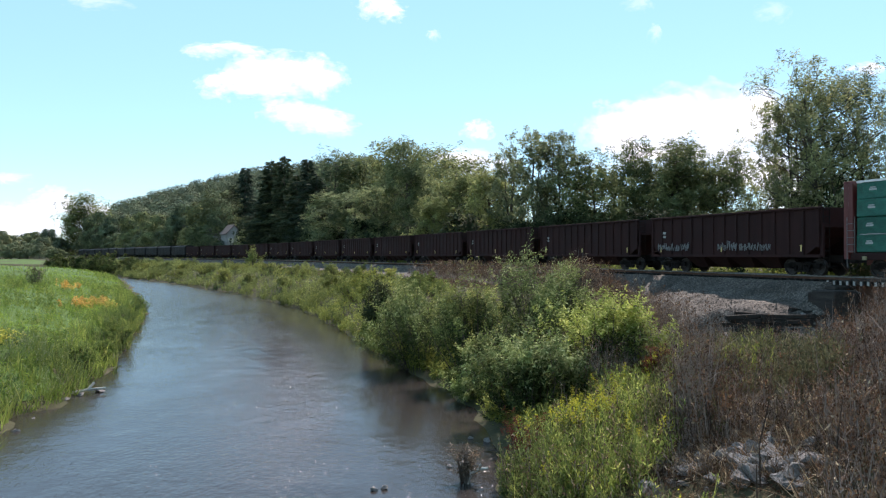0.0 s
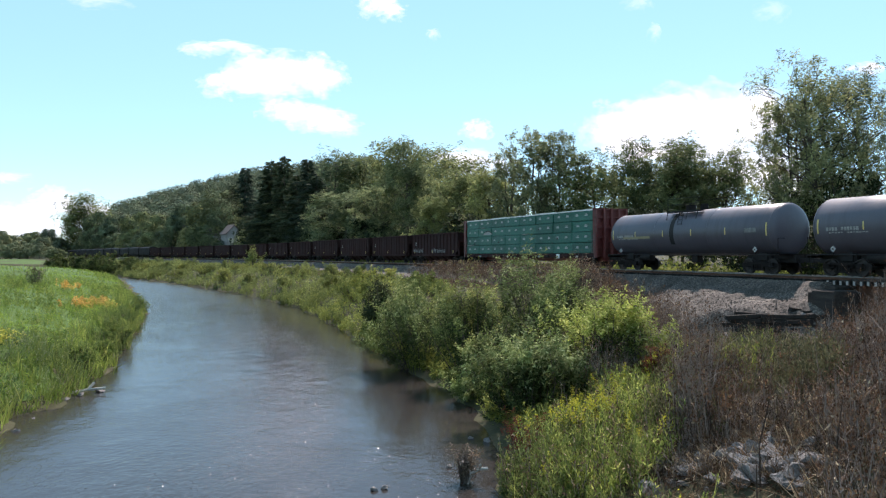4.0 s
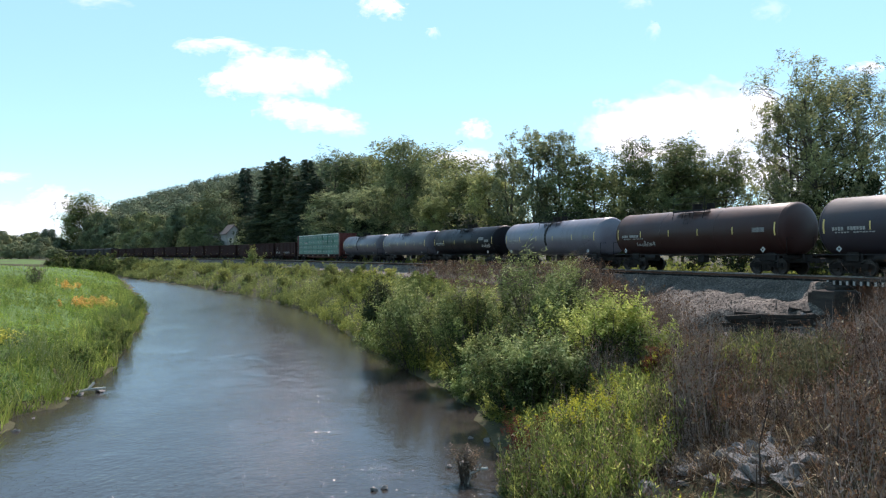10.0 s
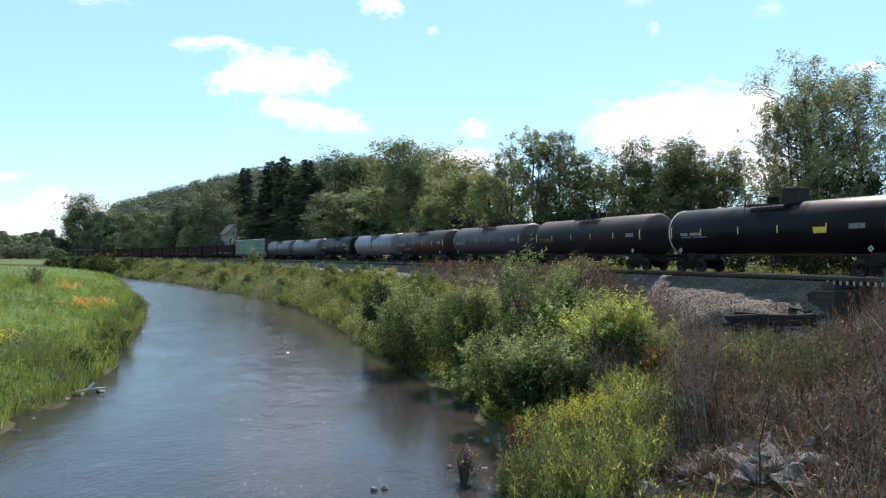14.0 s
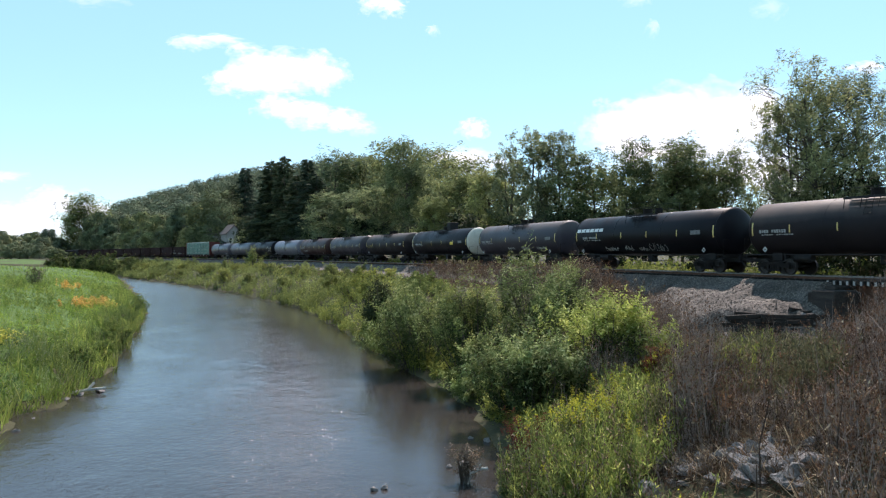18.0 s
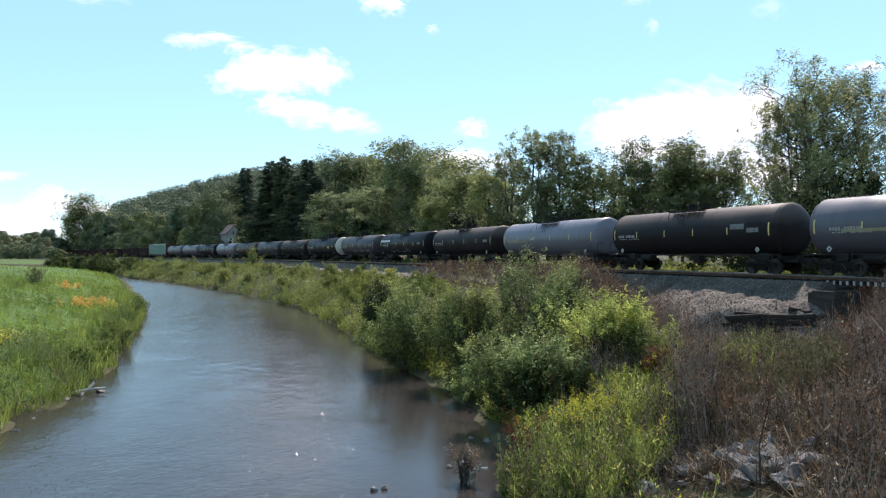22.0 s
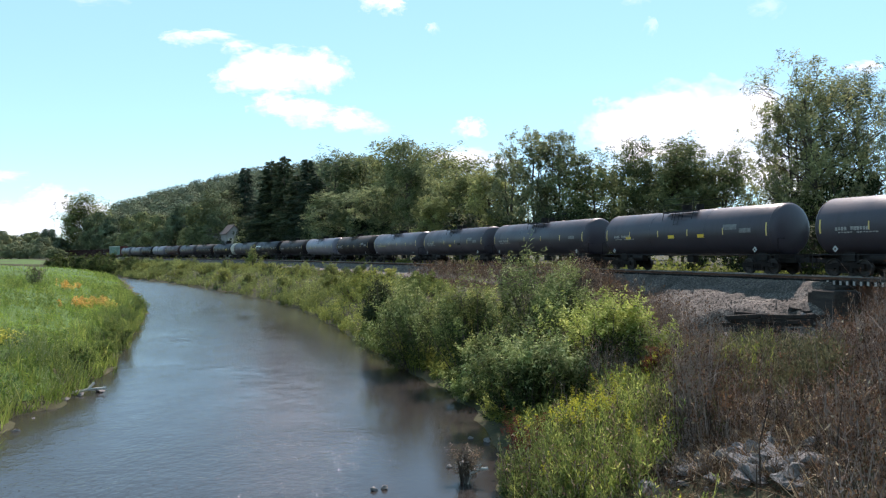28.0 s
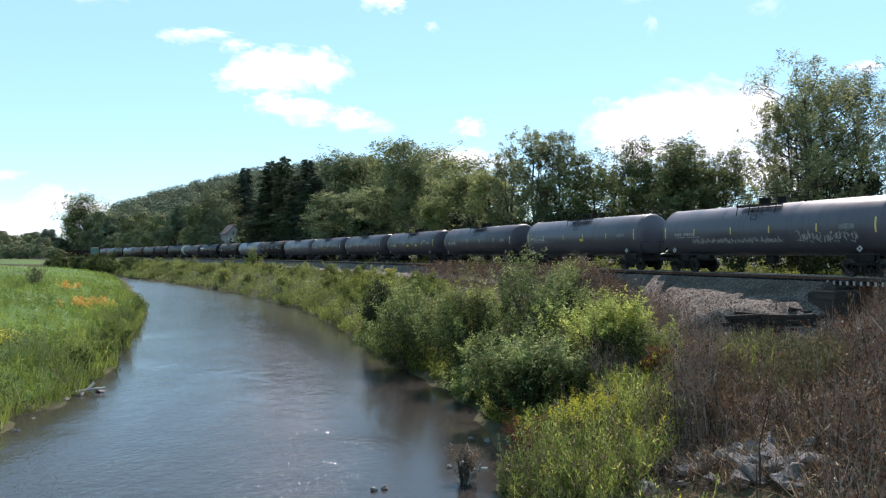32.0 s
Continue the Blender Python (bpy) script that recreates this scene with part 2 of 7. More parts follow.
class Geo:
    """Collects quads and makes one mesh of them."""

    def __init__(self):
        self.v, self.f, self.n = [], [], 0

    def add(self, v, f):
        self.v.append(np.asarray(v, float))
        self.f.append(np.asarray(f, int) + self.n)
        self.n += len(v)

    def mesh(self, name, material, smooth=False):
        v, f = np.concatenate(self.v), np.concatenate(self.f)
        me = bpy.data.meshes.new(name)
        me.vertices.add(len(v))
        me.vertices.foreach_set("co", v.astype(np.float32).ravel())
        me.loops.add(f.size)
        me.loops.foreach_set("vertex_index", f.astype(np.int32).ravel())
        me.polygons.add(len(f))
        me.polygons.foreach_set("loop_start", np.arange(0, f.size, 4, dtype=np.int32))
        me.polygons.foreach_set("use_smooth", np.full(len(f), smooth))
        me.update(calc_edges=True)
        me.materials.append(material)
        return me

    def leaves(self, at, length, width, droop=0.0, flat=0.3, aim=None, out=None):
        """One pointed quad at each place; aim: directions in which the leaves lie."""
        n = len(at)
        if n == 0:
            return
        d = rng.normal(size=(n, 3)) if aim is None else aim + rng.normal(size=(n, 3)) * 0.45
        d[:, 2] = d[:, 2] * (1 - flat) - droop
        d /= np.linalg.norm(d, axis=1)[:, None] + 1e-9
        turn = rng.normal(size=(n, 3))
        if out is not None:      # leaves lie across the clump's outward way
            face = out + turn * 0.45
            face /= np.linalg.norm(face, axis=1)[:, None] + 1e-9
            d -= face * (d * face).sum(1)[:, None]
            d /= np.linalg.norm(d, axis=1)[:, None] + 1e-9
            turn = face
        s = np.cross(d, turn)
        s /= np.linalg.norm(s, axis=1)[:, None] + 1e-9
        k = rng.uniform(0.65, 1.35, (n, 1))
        if np.ndim(length):
            k = k * np.repeat(np.ravel(length), n // np.size(length))[:, None]
            length, width = 1.0, np.ravel(width)[0] / np.ravel(length)[0]
        d, s = d * length * k, s * width * k * 0.5
        v = np.stack([at, at + d * 0.45 + s, at + d, at + d * 0.45 - s], 1).reshape(-1, 3)
        self.add(v, np.arange(4 * n).reshape(-1, 4))

    def tufts(self, base, way, length, radius, n, leaf, slim, loose=0.8, face=None):
        """Leafy shoots: n narrow leaves round each, pointing along the shoot and outwards."""
        base, way = np.asarray(base, float), np.asarray(way, float)
        if len(base) == 0:
            return
        way = way / (np.linalg.norm(way, axis=1)[:, None] + 1e-9)
        u = rng.random((len(base), n, 1)) ** 0.8
        off = np.clip(rng.normal(size=(len(base), n, 3)), -1.5, 1.5)
        along = (off * way[:, None]).sum(2)[..., None]
        off = (off - along * way[:, None]) * (1.25 - u)
        length, radius = (np.broadcast_to(q, len(base))[:, None, None] for q in (length, radius))
        at = base[:, None] + way[:, None] * length * u + off * radius
        aim = way[:, None] + off * loose
        out = None if face is None else (face[:, None] + off * 0.5).reshape(-1, 3)
        self.leaves(at.reshape(-1, 3), leaf, leaf * slim, flat=0.0, aim=aim.reshape(-1, 3), out=out)

    def blades(self, at, height, width, lean=0.3):
        """Upright tapering strips in two bent pieces."""
        n = len(at)
        h = (height * rng.uniform(0.6, 1.3, n))[:, None]
        a = rng.uniform(0, 2 * np.pi, n)
        side = np.stack([np.cos(a), np.sin(a), 0 * a], 1) * width * 0.5
        b = rng.normal(size=(n, 3)) * lean
        b[:, 2] = 1
        mid = at + b * h * 0.55
        tip = mid + (b + rng.normal(size=(n, 3)) * lean * [1, 1, 0.2]) * h * 0.45
        v = np.stack([at - side, at + side, mid + side * 0.8, mid - side * 0.8, tip + side * 0.25, tip - side * 0.25], 1).reshape(-1, 3)
        i = np.arange(n)[:, None] * 6
        self.add(v, np.concatenate([i + [0, 1, 2, 3], i + [3, 2, 4, 5]]))

    def tube(self, pts, radii, sides=6):
        pts = np.asarray(pts, float)
        d = np.gradient(pts, axis=0)
        d /= np.linalg.norm(d, axis=1)[:, None] + 1e-9
        up = np.where(abs(d[:, 2:3]) > 0.9, [[1.0, 0, 0]], [[0, 0, 1.0]])
        a = np.cross(d, up)
        a /= np.linalg.norm(a, axis=1)[:, None] + 1e-9
        b = np.cross(d, a)
        th = np.arange(sides) / sides * 2 * np.pi
        r = np.asarray(radii, float)[:, None, None]
        v = pts[:, None] + r * (np.cos(th)[None, :, None] * a[:, None] + np.sin(th)[None, :, None] * b[:, None])
        i, j = np.meshgrid(np.arange(len(pts) - 1), np.arange(sides), indexing="ij")
        k = (j + 1) % sides
        self.add(v.reshape(-1, 3), np.stack([i * sides + j, i * sides + k, (i + 1) * sides + k, (i + 1) * sides + j], -1).reshape(-1, 4))

    def box(self, x0, y0, z0, x1, y1, z1):
        v = [(x, y, z) for z in (z0, z1) for x, y in ((x0, y0), (x1, y0), (x1, y1), (x0, y1))]
        self.add(v, [(0, 3, 2, 1), (4, 5, 6, 7), (0, 1, 5, 4), (1, 2, 6, 5), (2, 3, 7, 6), (3, 0, 4, 7)])


def link(name, me, parent=None, label=""):
    ob = new(name, me)
    if parent:
        ob.parent = parent
    return tagged(ob, label)


def empty(name, m=None):
    ob = new(name)
    ob.empty_display_size = 0.3
    if m is not None:
        ob.matrix_basis = m
    return ob


def part(name, bm, material, parent, label="", smooth=False):
    """Links a bmesh as one mesh object under a thing or a part."""
    me = bpy.data.meshes.new(name)
    bmesh.ops.recalc_face_normals(bm, faces=bm.faces)
    bm.to_mesh(me)
    bm.free()
    me.materials.append(material)
    if smooth:
        me.polygons.foreach_set("use_smooth", [True] * len(me.polygons))
    return link(name, me, parent, label)


def boxes(*items, bevel=0.0):
    """A bmesh of boxes (x0, y0, z0, x1, y1, z1), edges rounded."""
    bm = bmesh.new()
    for x0, y0, z0, x1, y1, z1 in items:
        r = bmesh.ops.create_cube(bm, size=1)
        for v in r["verts"]:
            v.co = Vector((x0 + (v.co.x + 0.5) * (x1 - x0), y0 + (v.co.y + 0.5) * (y1 - y0), z0 + (v.co.z + 0.5) * (z1 - z0)))
    if bevel:
        bmesh.ops.bevel(bm, geom=bm.edges[:], offset=bevel, segments=1, affect="EDGES")
    return bm


def rods(*runs, r=0.02, sides=6):
    """A bmesh of round bars, each along a run of points."""
    g = Geo()
    for run in runs:
        g.tube(run, [r] * len(run), sides)
    bm = bmesh.new()
    vs = [bm.verts.new(v) for v in np.concatenate(g.v)]
    for f in np.concatenate(g.f):
        bm.faces.new([vs[i] for i in f])
    return bm


def disc(radius, width, axis_y, sides=10, rim=0.0):
    """A wheel lying across y: tread, flange and dished face."""
    prof = [(0.0, -0.02), (radius * 0.3, -0.02), (radius * 0.38, 0.03), (radius * 0.8, 0.03), (radius * 0.84, -0.03), (radius, -0.03), (radius, width * 0.75), (radius + rim, width * 0.8), (radius + rim, width), (radius * 0.3, width), (0.0, width)]
    bm = bmesh.new()
    rings = []
    for r, y in prof:
        if r < 1e-6:
            rings.append([bm.verts.new((0, y * axis_y, 0))])
        else:
            rings.append([bm.verts.new((r * math.cos(a), y * axis_y, r * math.sin(a))) for a in (k * 2 * math.pi / sides for k in range(sides))])
    for p, q in zip(rings, rings[1:]):
        for k in range(sides):
            l = (k + 1) % sides
            if len(p) == 1:
                bm.faces.new((p[0], q[k], q[l]))
            elif len(q) == 1:
                bm.faces.new((p[k], p[l], q[0]))
            else:
                bm.faces.new((p[k], p[l], q[l], q[k]))
    return bm


# ---- the plan: railway, river, ground ----
RAIL_Z = 3.58
K_AT = ((-420, -0.0009), (-60, -0.000918), (40, -0.000959), (130, -0.001535), (230, -0.000016), (420, 0.000181), (520, -0.0015), (900, -0.0015))
T_S = np.arange(-460, 900, 1.0)
_k = np.interp(T_S, [a for a, b in K_AT], [b for a, b in K_AT])
_a = np.concatenate([[0], np.cumsum(_k[:-1])])
_a += -0.38587 - _a[460]
T_X = np.concatenate([[0], np.cumsum(np.sin(_a[:-1]))])
T_Y = np.concatenate([[0], np.cumsum(np.cos(_a[:-1]))])
T_X += 17.710 - T_X[460]
T_Y += 45.950 - T_Y[460]


def track(s):
    return np.interp(s, T_S, T_X), np.interp(s, T_S, T_Y)


def track_side(s, off):
    """A place off metres from the centre line at s; positive towards the river."""
    a = np.interp(s, T_S, _a)
    x, y = track(s)
    return x - np.cos(a) * off, y + np.sin(a) * off


def from_track(x, y):
    """Signed distance from the centre line (positive on the river side) and the place along it."""
    x, y = np.asarray(x, float).ravel(), np.asarray(y, float).ravel()
    d, s = np.empty(len(x)), np.empty(len(x))
    for i in range(0, len(x), 20000):
        q = (x[i:i + 20000, None] - T_X[None, ::4]) ** 2 + (y[i:i + 20000, None] - T_Y[None, ::4]) ** 2
        j = np.argmin(q, 1) * 4
        dx, dy = x[i:i + 20000] - T_X[j], y[i:i + 20000] - T_Y[j]
        d[i:i + 20000] = -np.cos(_a[j]) * dx + np.sin(_a[j]) * dy
        s[i:i + 20000] = T_S[j] + np.sin(_a[j]) * dx + np.cos(_a[j]) * dy
    return d, s


L_EDGE = ((-80, -7), (0, -9.6), (17, -10.8), (21, -12.3), (25, -12.3), (35, -15.7), (48, -20.3), (60, -25), (80, -35), (100, -44), (125, -56.5), (145, -70), (170, -100), (220, -260))
R_EDGE = ((-80, 5), (0, 1.5), (12, 1.2), (14.5, 0.9), (17, 1.6), (19, 1.4), (21, 0.9), (25, 0.1), (29, -1.3), (40, -4.6), (50, -8), (63, -12.5), (87, -25), (122, -47), (155, -71), (180, -95), (205, -140), (260, -290))


def left_edge(y):
    return np.interp(y, [p[0] for p in L_EDGE], [p[1] for p in L_EDGE]) + 0.25 * np.sin(y * 0.9) + 0.15 * np.sin(y * 2.3 + 1)


def right_edge(y):
    return np.interp(y, [p[0] for p in R_EDGE], [p[1] for p in R_EDGE]) + 0.2 * np.sin(y * 0.8 + 2) + 0.12 * np.sin(y * 2.1)


def ease(t):
    t = np.clip(t, 0, 1)
    return t * t * (3 - 2 * t)


def ground_z(x, y):
    x, y = np.asarray(x, float), np.asarray(y, float)
    shape = x.shape
    x, y = x.ravel(), y.ravel()
    dl, dr = left_edge(y) - x, x - right_edge(y)
    land_l = 1.0 * ease(dl / 1.6) + 1.1 * ease(dl / 9.0)
    near = 1 - ease((y - 18) / 8)
    d, s = from_track(x, y)
    low = (1 - ease((s - 1) / 6)) * (s > -60)
    rise = ease((27 - y) / 15)
    level = 2.1 * (1 - low) + low * (0.5 + 1.8 * rise + 0.5 * rise * ease((x - 6) / 6))
    level = np.where(y < 27, np.minimum(level, 0.9 + 1.6 * rise + 0.5 * rise * ease((x - 6) / 6)), level)
    land_r = 0.35 * ease(dr / 1.2) + np.maximum(level - 0.35, 0.1) * ease(dr / (5.0 + 1.5 * near))
    z = np.where(dl > 0, land_l, np.where(dr > 0, land_r, -0.7 * ease(np.minimum(-dl, -dr) / 2.0)))
    near_bridge = ease((s + 41) / 4) * (1 - ease((s + 12) / 2.0))
    top = 2.95
    bank = top - np.clip((abs(d) - 1.85) / 1.5, 0, None)
    z = np.where(d < 0, np.maximum(z, 2.6 + 0.9 * ease((-d - 5) / 12)), z)
    z = np.maximum(z, bank * (1 - near_bridge) - 5 * near_bridge)
    dip = near_bridge * np.exp(-(d / 9.0) ** 2)
    z -= dip * 1.4
    # wooded hill behind
    crest = np.interp(x / np.maximum(y, 50), [-0.51, -0.49, -0.452, -0.38, -0.263, -0.113, -0.066, 0, 0.06, 0.1], [0, 6, 37, 50, 69, 82, 74, 44, 10, 0])
    z += crest * ease((y - 330) / 380) * (1 - ease((y - 900) / 700))
    z += 0.10 * np.sin(x * 0.37 + 1.3 * np.sin(y * 0.21)) * np.sin(y * 0.31) * (np.minimum(abs(dl), abs(dr)) > 3) * (abs(d) > 5)
    return z.reshape(shape)


def build_ground():
    def axis(inner, outer):
        return np.unique(np.concatenate([inner, outer]))
    xs = axis(np.arange(-32, 32, 0.85), np.concatenate([np.arange(-150, 120, 4.0), np.linspace(-600, 600, 61), np.linspace(-4000, 4000, 41)]))
    ys = axis(np.arange(6, 66, 0.85), np.concatenate([np.arange(-60, 260, 3.0), np.linspace(-400, 1600, 81), np.linspace(-4000, 4500, 35)]))
    gx, gy = np.meshgrid(xs, ys)
    v = np.stack([gx, gy, ground_z(gx, gy)], -1).reshape(-1, 3)
    i, j = np.meshgrid(np.arange(len(ys) - 1), np.arange(len(xs) - 1), indexing="ij")
    n = len(xs)
    f = np.stack([i * n + j, i * n + j + 1, (i + 1) * n + j + 1, (i + 1) * n + j], -1).reshape(-1, 4)
    g = Geo()
    g.add(v, f)
    ob = link("ground", g.mesh("ground", M_ground, True))
    tagged(ob, "grassy valley ground with a river channel and low banks", "ground", kind="structure")


build_ground()


def build_meadow():
    """The turf of the field across the river, a sheet on the ground."""
    ys = np.concatenate([np.arange(2, 60, 1.0), np.arange(60, 180, 4.0), np.arange(180, 470, 20.0)])
    us = np.concatenate([np.arange(0, 12, 0.8), np.arange(12, 60, 6.0), np.linspace(60, 420, 16)])
    gy, gu = np.meshgrid(ys, us, indexing="ij")
    gx = np.where(gy < 160, left_edge(np.minimum(gy, 160)), -88 - (gy - 160) * 0.32) - 0.5 - gu
    g = Geo()
    n = len(us)
    i, j = np.meshgrid(np.arange(len(ys) - 1), np.arange(n - 1), indexing="ij")
    z = ground_z(gx, gy) + 0.06
    g.add(np.stack([gx, gy, z], -1).reshape(-1, 3), np.stack([i * n + j, (i + 1) * n + j, (i + 1) * n + j + 1, i * n + j + 1], -1).reshape(-1, 4))
    tagged(link("meadow", g.mesh("meadow", M_turf, True)), "bright green turf of the river meadow", "field", kind="structure")


build_meadow()


def build_water():
    m, t, b = shader("river_water")
    b.inputs["Base Color"].default_value = (0.031, 0.028, 0.026, 1)
    where = t.nodes.new("ShaderNodeSeparateXYZ")
    t.links.new(coords(t, (1, 0.005, 1)), where.inputs[0])
    t.links.new(ramp(t, where.outputs[1], [(0.26, (0.12,) * 3), (0.55, (0.24,) * 3)]), b.inputs["Roughness"])      # unseen small ripples blur the far water
    b.inputs["IOR"].default_value = 1.33
    co = coords(t, (1.0, 0.7, 1.0))
    swell = node(t, "ShaderNodeTexNoise", Scale=1.1, Detail=3.0, Roughness=0.5)
    patch = node(t, "ShaderNodeTexNoise", Scale=0.22, Detail=3.0)
    fine = node(t, "ShaderNodeTexNoise", Scale=7.0, Detail=4.0, Roughness=0.6)
    chop = t.nodes.new("ShaderNodeTexVoronoi")
    chop.inputs["Scale"].default_value = 62.0
    for n in (swell, patch, fine, chop):
        t.links.new(co, n.inputs["Vector"])
    lee = t.nodes.new("ShaderNodeAttribute")     # calm water along the sheltered bank
    lee.attribute_name = "ripple"
    riffle = ramp(t, patch.outputs[0], [(0.36, (0.35,) * 3), (0.60, (1.0,) * 3)])
    sunny = ramp(t, patch.outputs[0], [(0.36, (0.0,) * 3), (0.46, (1.0,) * 3)])
    b1 = node(t, "ShaderNodeBump", Strength=1.0, Distance=0.03)
    t.links.new(mixed(t, 1.0, swell.outputs[0], lee.outputs["Color"], "MULTIPLY"), b1.inputs["Height"])
    b2 = node(t, "ShaderNodeBump", Strength=1.0, Distance=0.018)
    t.links.new(mixed(t, 1.0, mixed(t, 1.0, fine.outputs[0], riffle, "MULTIPLY"), ramp(t, lee.outputs["Fac"], [(0.1, (0.25,) * 3), (0.6, (1.0,) * 3)]), "MULTIPLY"), b2.inputs["Height"])
    t.links.new(b1.outputs[0], b2.inputs["Normal"])
    # steep little crests here and there, each tilted its own way, which catch the sun
    sep = t.nodes.new("ShaderNodeSeparateColor")
    t.links.new(chop.outputs["Color"], sep.inputs[0])
    steep = mixed(t, 1.0, ramp(t, sep.outputs[2], [(0.955, (0, 0, 0)), (0.963, (1, 1, 1))]), mixed(t, 1.0, sunny, lee.outputs["Color"], "MULTIPLY"), "MULTIPLY")
    tilt = t.nodes.new("ShaderNodeVectorMath")
    tilt.operation = "MULTIPLY_ADD"
    t.links.new(chop.outputs["Color"], tilt.inputs[0])
    tilt.inputs[1].default_value, tilt.inputs[2].default_value = (0.50, 0.36, 0.0), (-0.06, -0.58, 0.0)
    way = t.nodes.new("ShaderNodeVectorMath")
    way.operation = "MULTIPLY_ADD"
    t.links.new(tilt.outputs[0], way.inputs[0])
    t.links.new(steep, way.inputs[1])
    t.links.new(b2.outputs[0], way.inputs[2])
    unit = t.nodes.new("ShaderNodeVectorMath")
    unit.operation = "NORMALIZE"
    t.links.new(way.outputs[0], unit.inputs[0])
    t.links.new(unit.outputs[0], b.inputs["Normal"])
    g = Geo()
    ys = np.concatenate([np.arange(-60, 80, 1.0), np.arange(80, 331, 5.0)])
    rows, calm = [], []
    for y in ys:
        lo, hi = float(left_edge(min(y, 200))), float(right_edge(min(y, 200)))
        ds = np.concatenate([[-12, -3, 0, 0.7, 1.4, 2.1, 2.8, 3.5, 4.2, 4.9, 5.6, 6.3], [max(7.0, (hi - lo) * 0.7), max(8.0, hi - lo + 8)]])
        rows.append([(hi - d, y, 0) for d in ds])
        calm.append(np.maximum(0.05 + 0.95 * ease((ds - 2.3) / 2.0), 1.2 * (1 - ease((y - 16.6) / 3.5))))
    n = len(rows[0])
    i, j = np.meshgrid(np.arange(len(ys) - 1), np.arange(n - 1), indexing="ij")
    g.add(np.array(rows).reshape(-1, 3), np.stack([i * n + j, (i + 1) * n + j, (i + 1) * n + j + 1, i * n + j + 1], -1).reshape(-1, 4))
    ob = link("water", g.mesh("water", m))
    att = ob.data.attributes.new("ripple", "FLOAT", "POINT")
    att.data.foreach_set("value", np.array(calm, dtype=np.float32).ravel())
    return tagged(ob, "slow brown river water with small ripples and glints", "river", kind="structure")


water = build_water()


def ballast_z(s, off):
    """The stone bank: a steep shoulder, with spilled heaps at its foot and a cone round the abutment."""
    s, off = np.asarray(s, float), np.asarray(off, float)
    beyond = np.maximum(0, -9.5 - s)
    z = 3.30 - np.hypot(np.clip(abs(off) - 1.85, 0, None), 1.3 * beyond) / 1.5
    spill = 2.62 - 0.055 * np.clip(-1 - s, 0, 9) - 0.30 * (off - 4.0) + 0.16 * np.sin(s * 1.15 + 1.2) * np.sin(off * 0.9)
    spill -= 1.1 * ease((off - 5.5) / 0.7) * ease((-5.2 - s) / 1.2)
    spill -= 2.5 * (1 - ease((3.5 - s) / 3.5)) + 0.5 * beyond
    z = np.where(off > 1.85, np.maximum(z, np.minimum(spill, 3.3 - (off - 1.85) / 2.6)), z)
    shelf = 2.62 - 0.03 * off + 0.05 * np.sin(s * 0.21) - 2.0 * ease((off - 7.2 - np.sin(s * 0.17)) / 2.0) - 2.5 * (1 - ease((s - 14) / 12))
    z = np.where(off > 1.85, np.maximum(z, shelf), z)
    return np.where((beyond > 0) & (abs(off) < 2.9), z - 1.9, z)


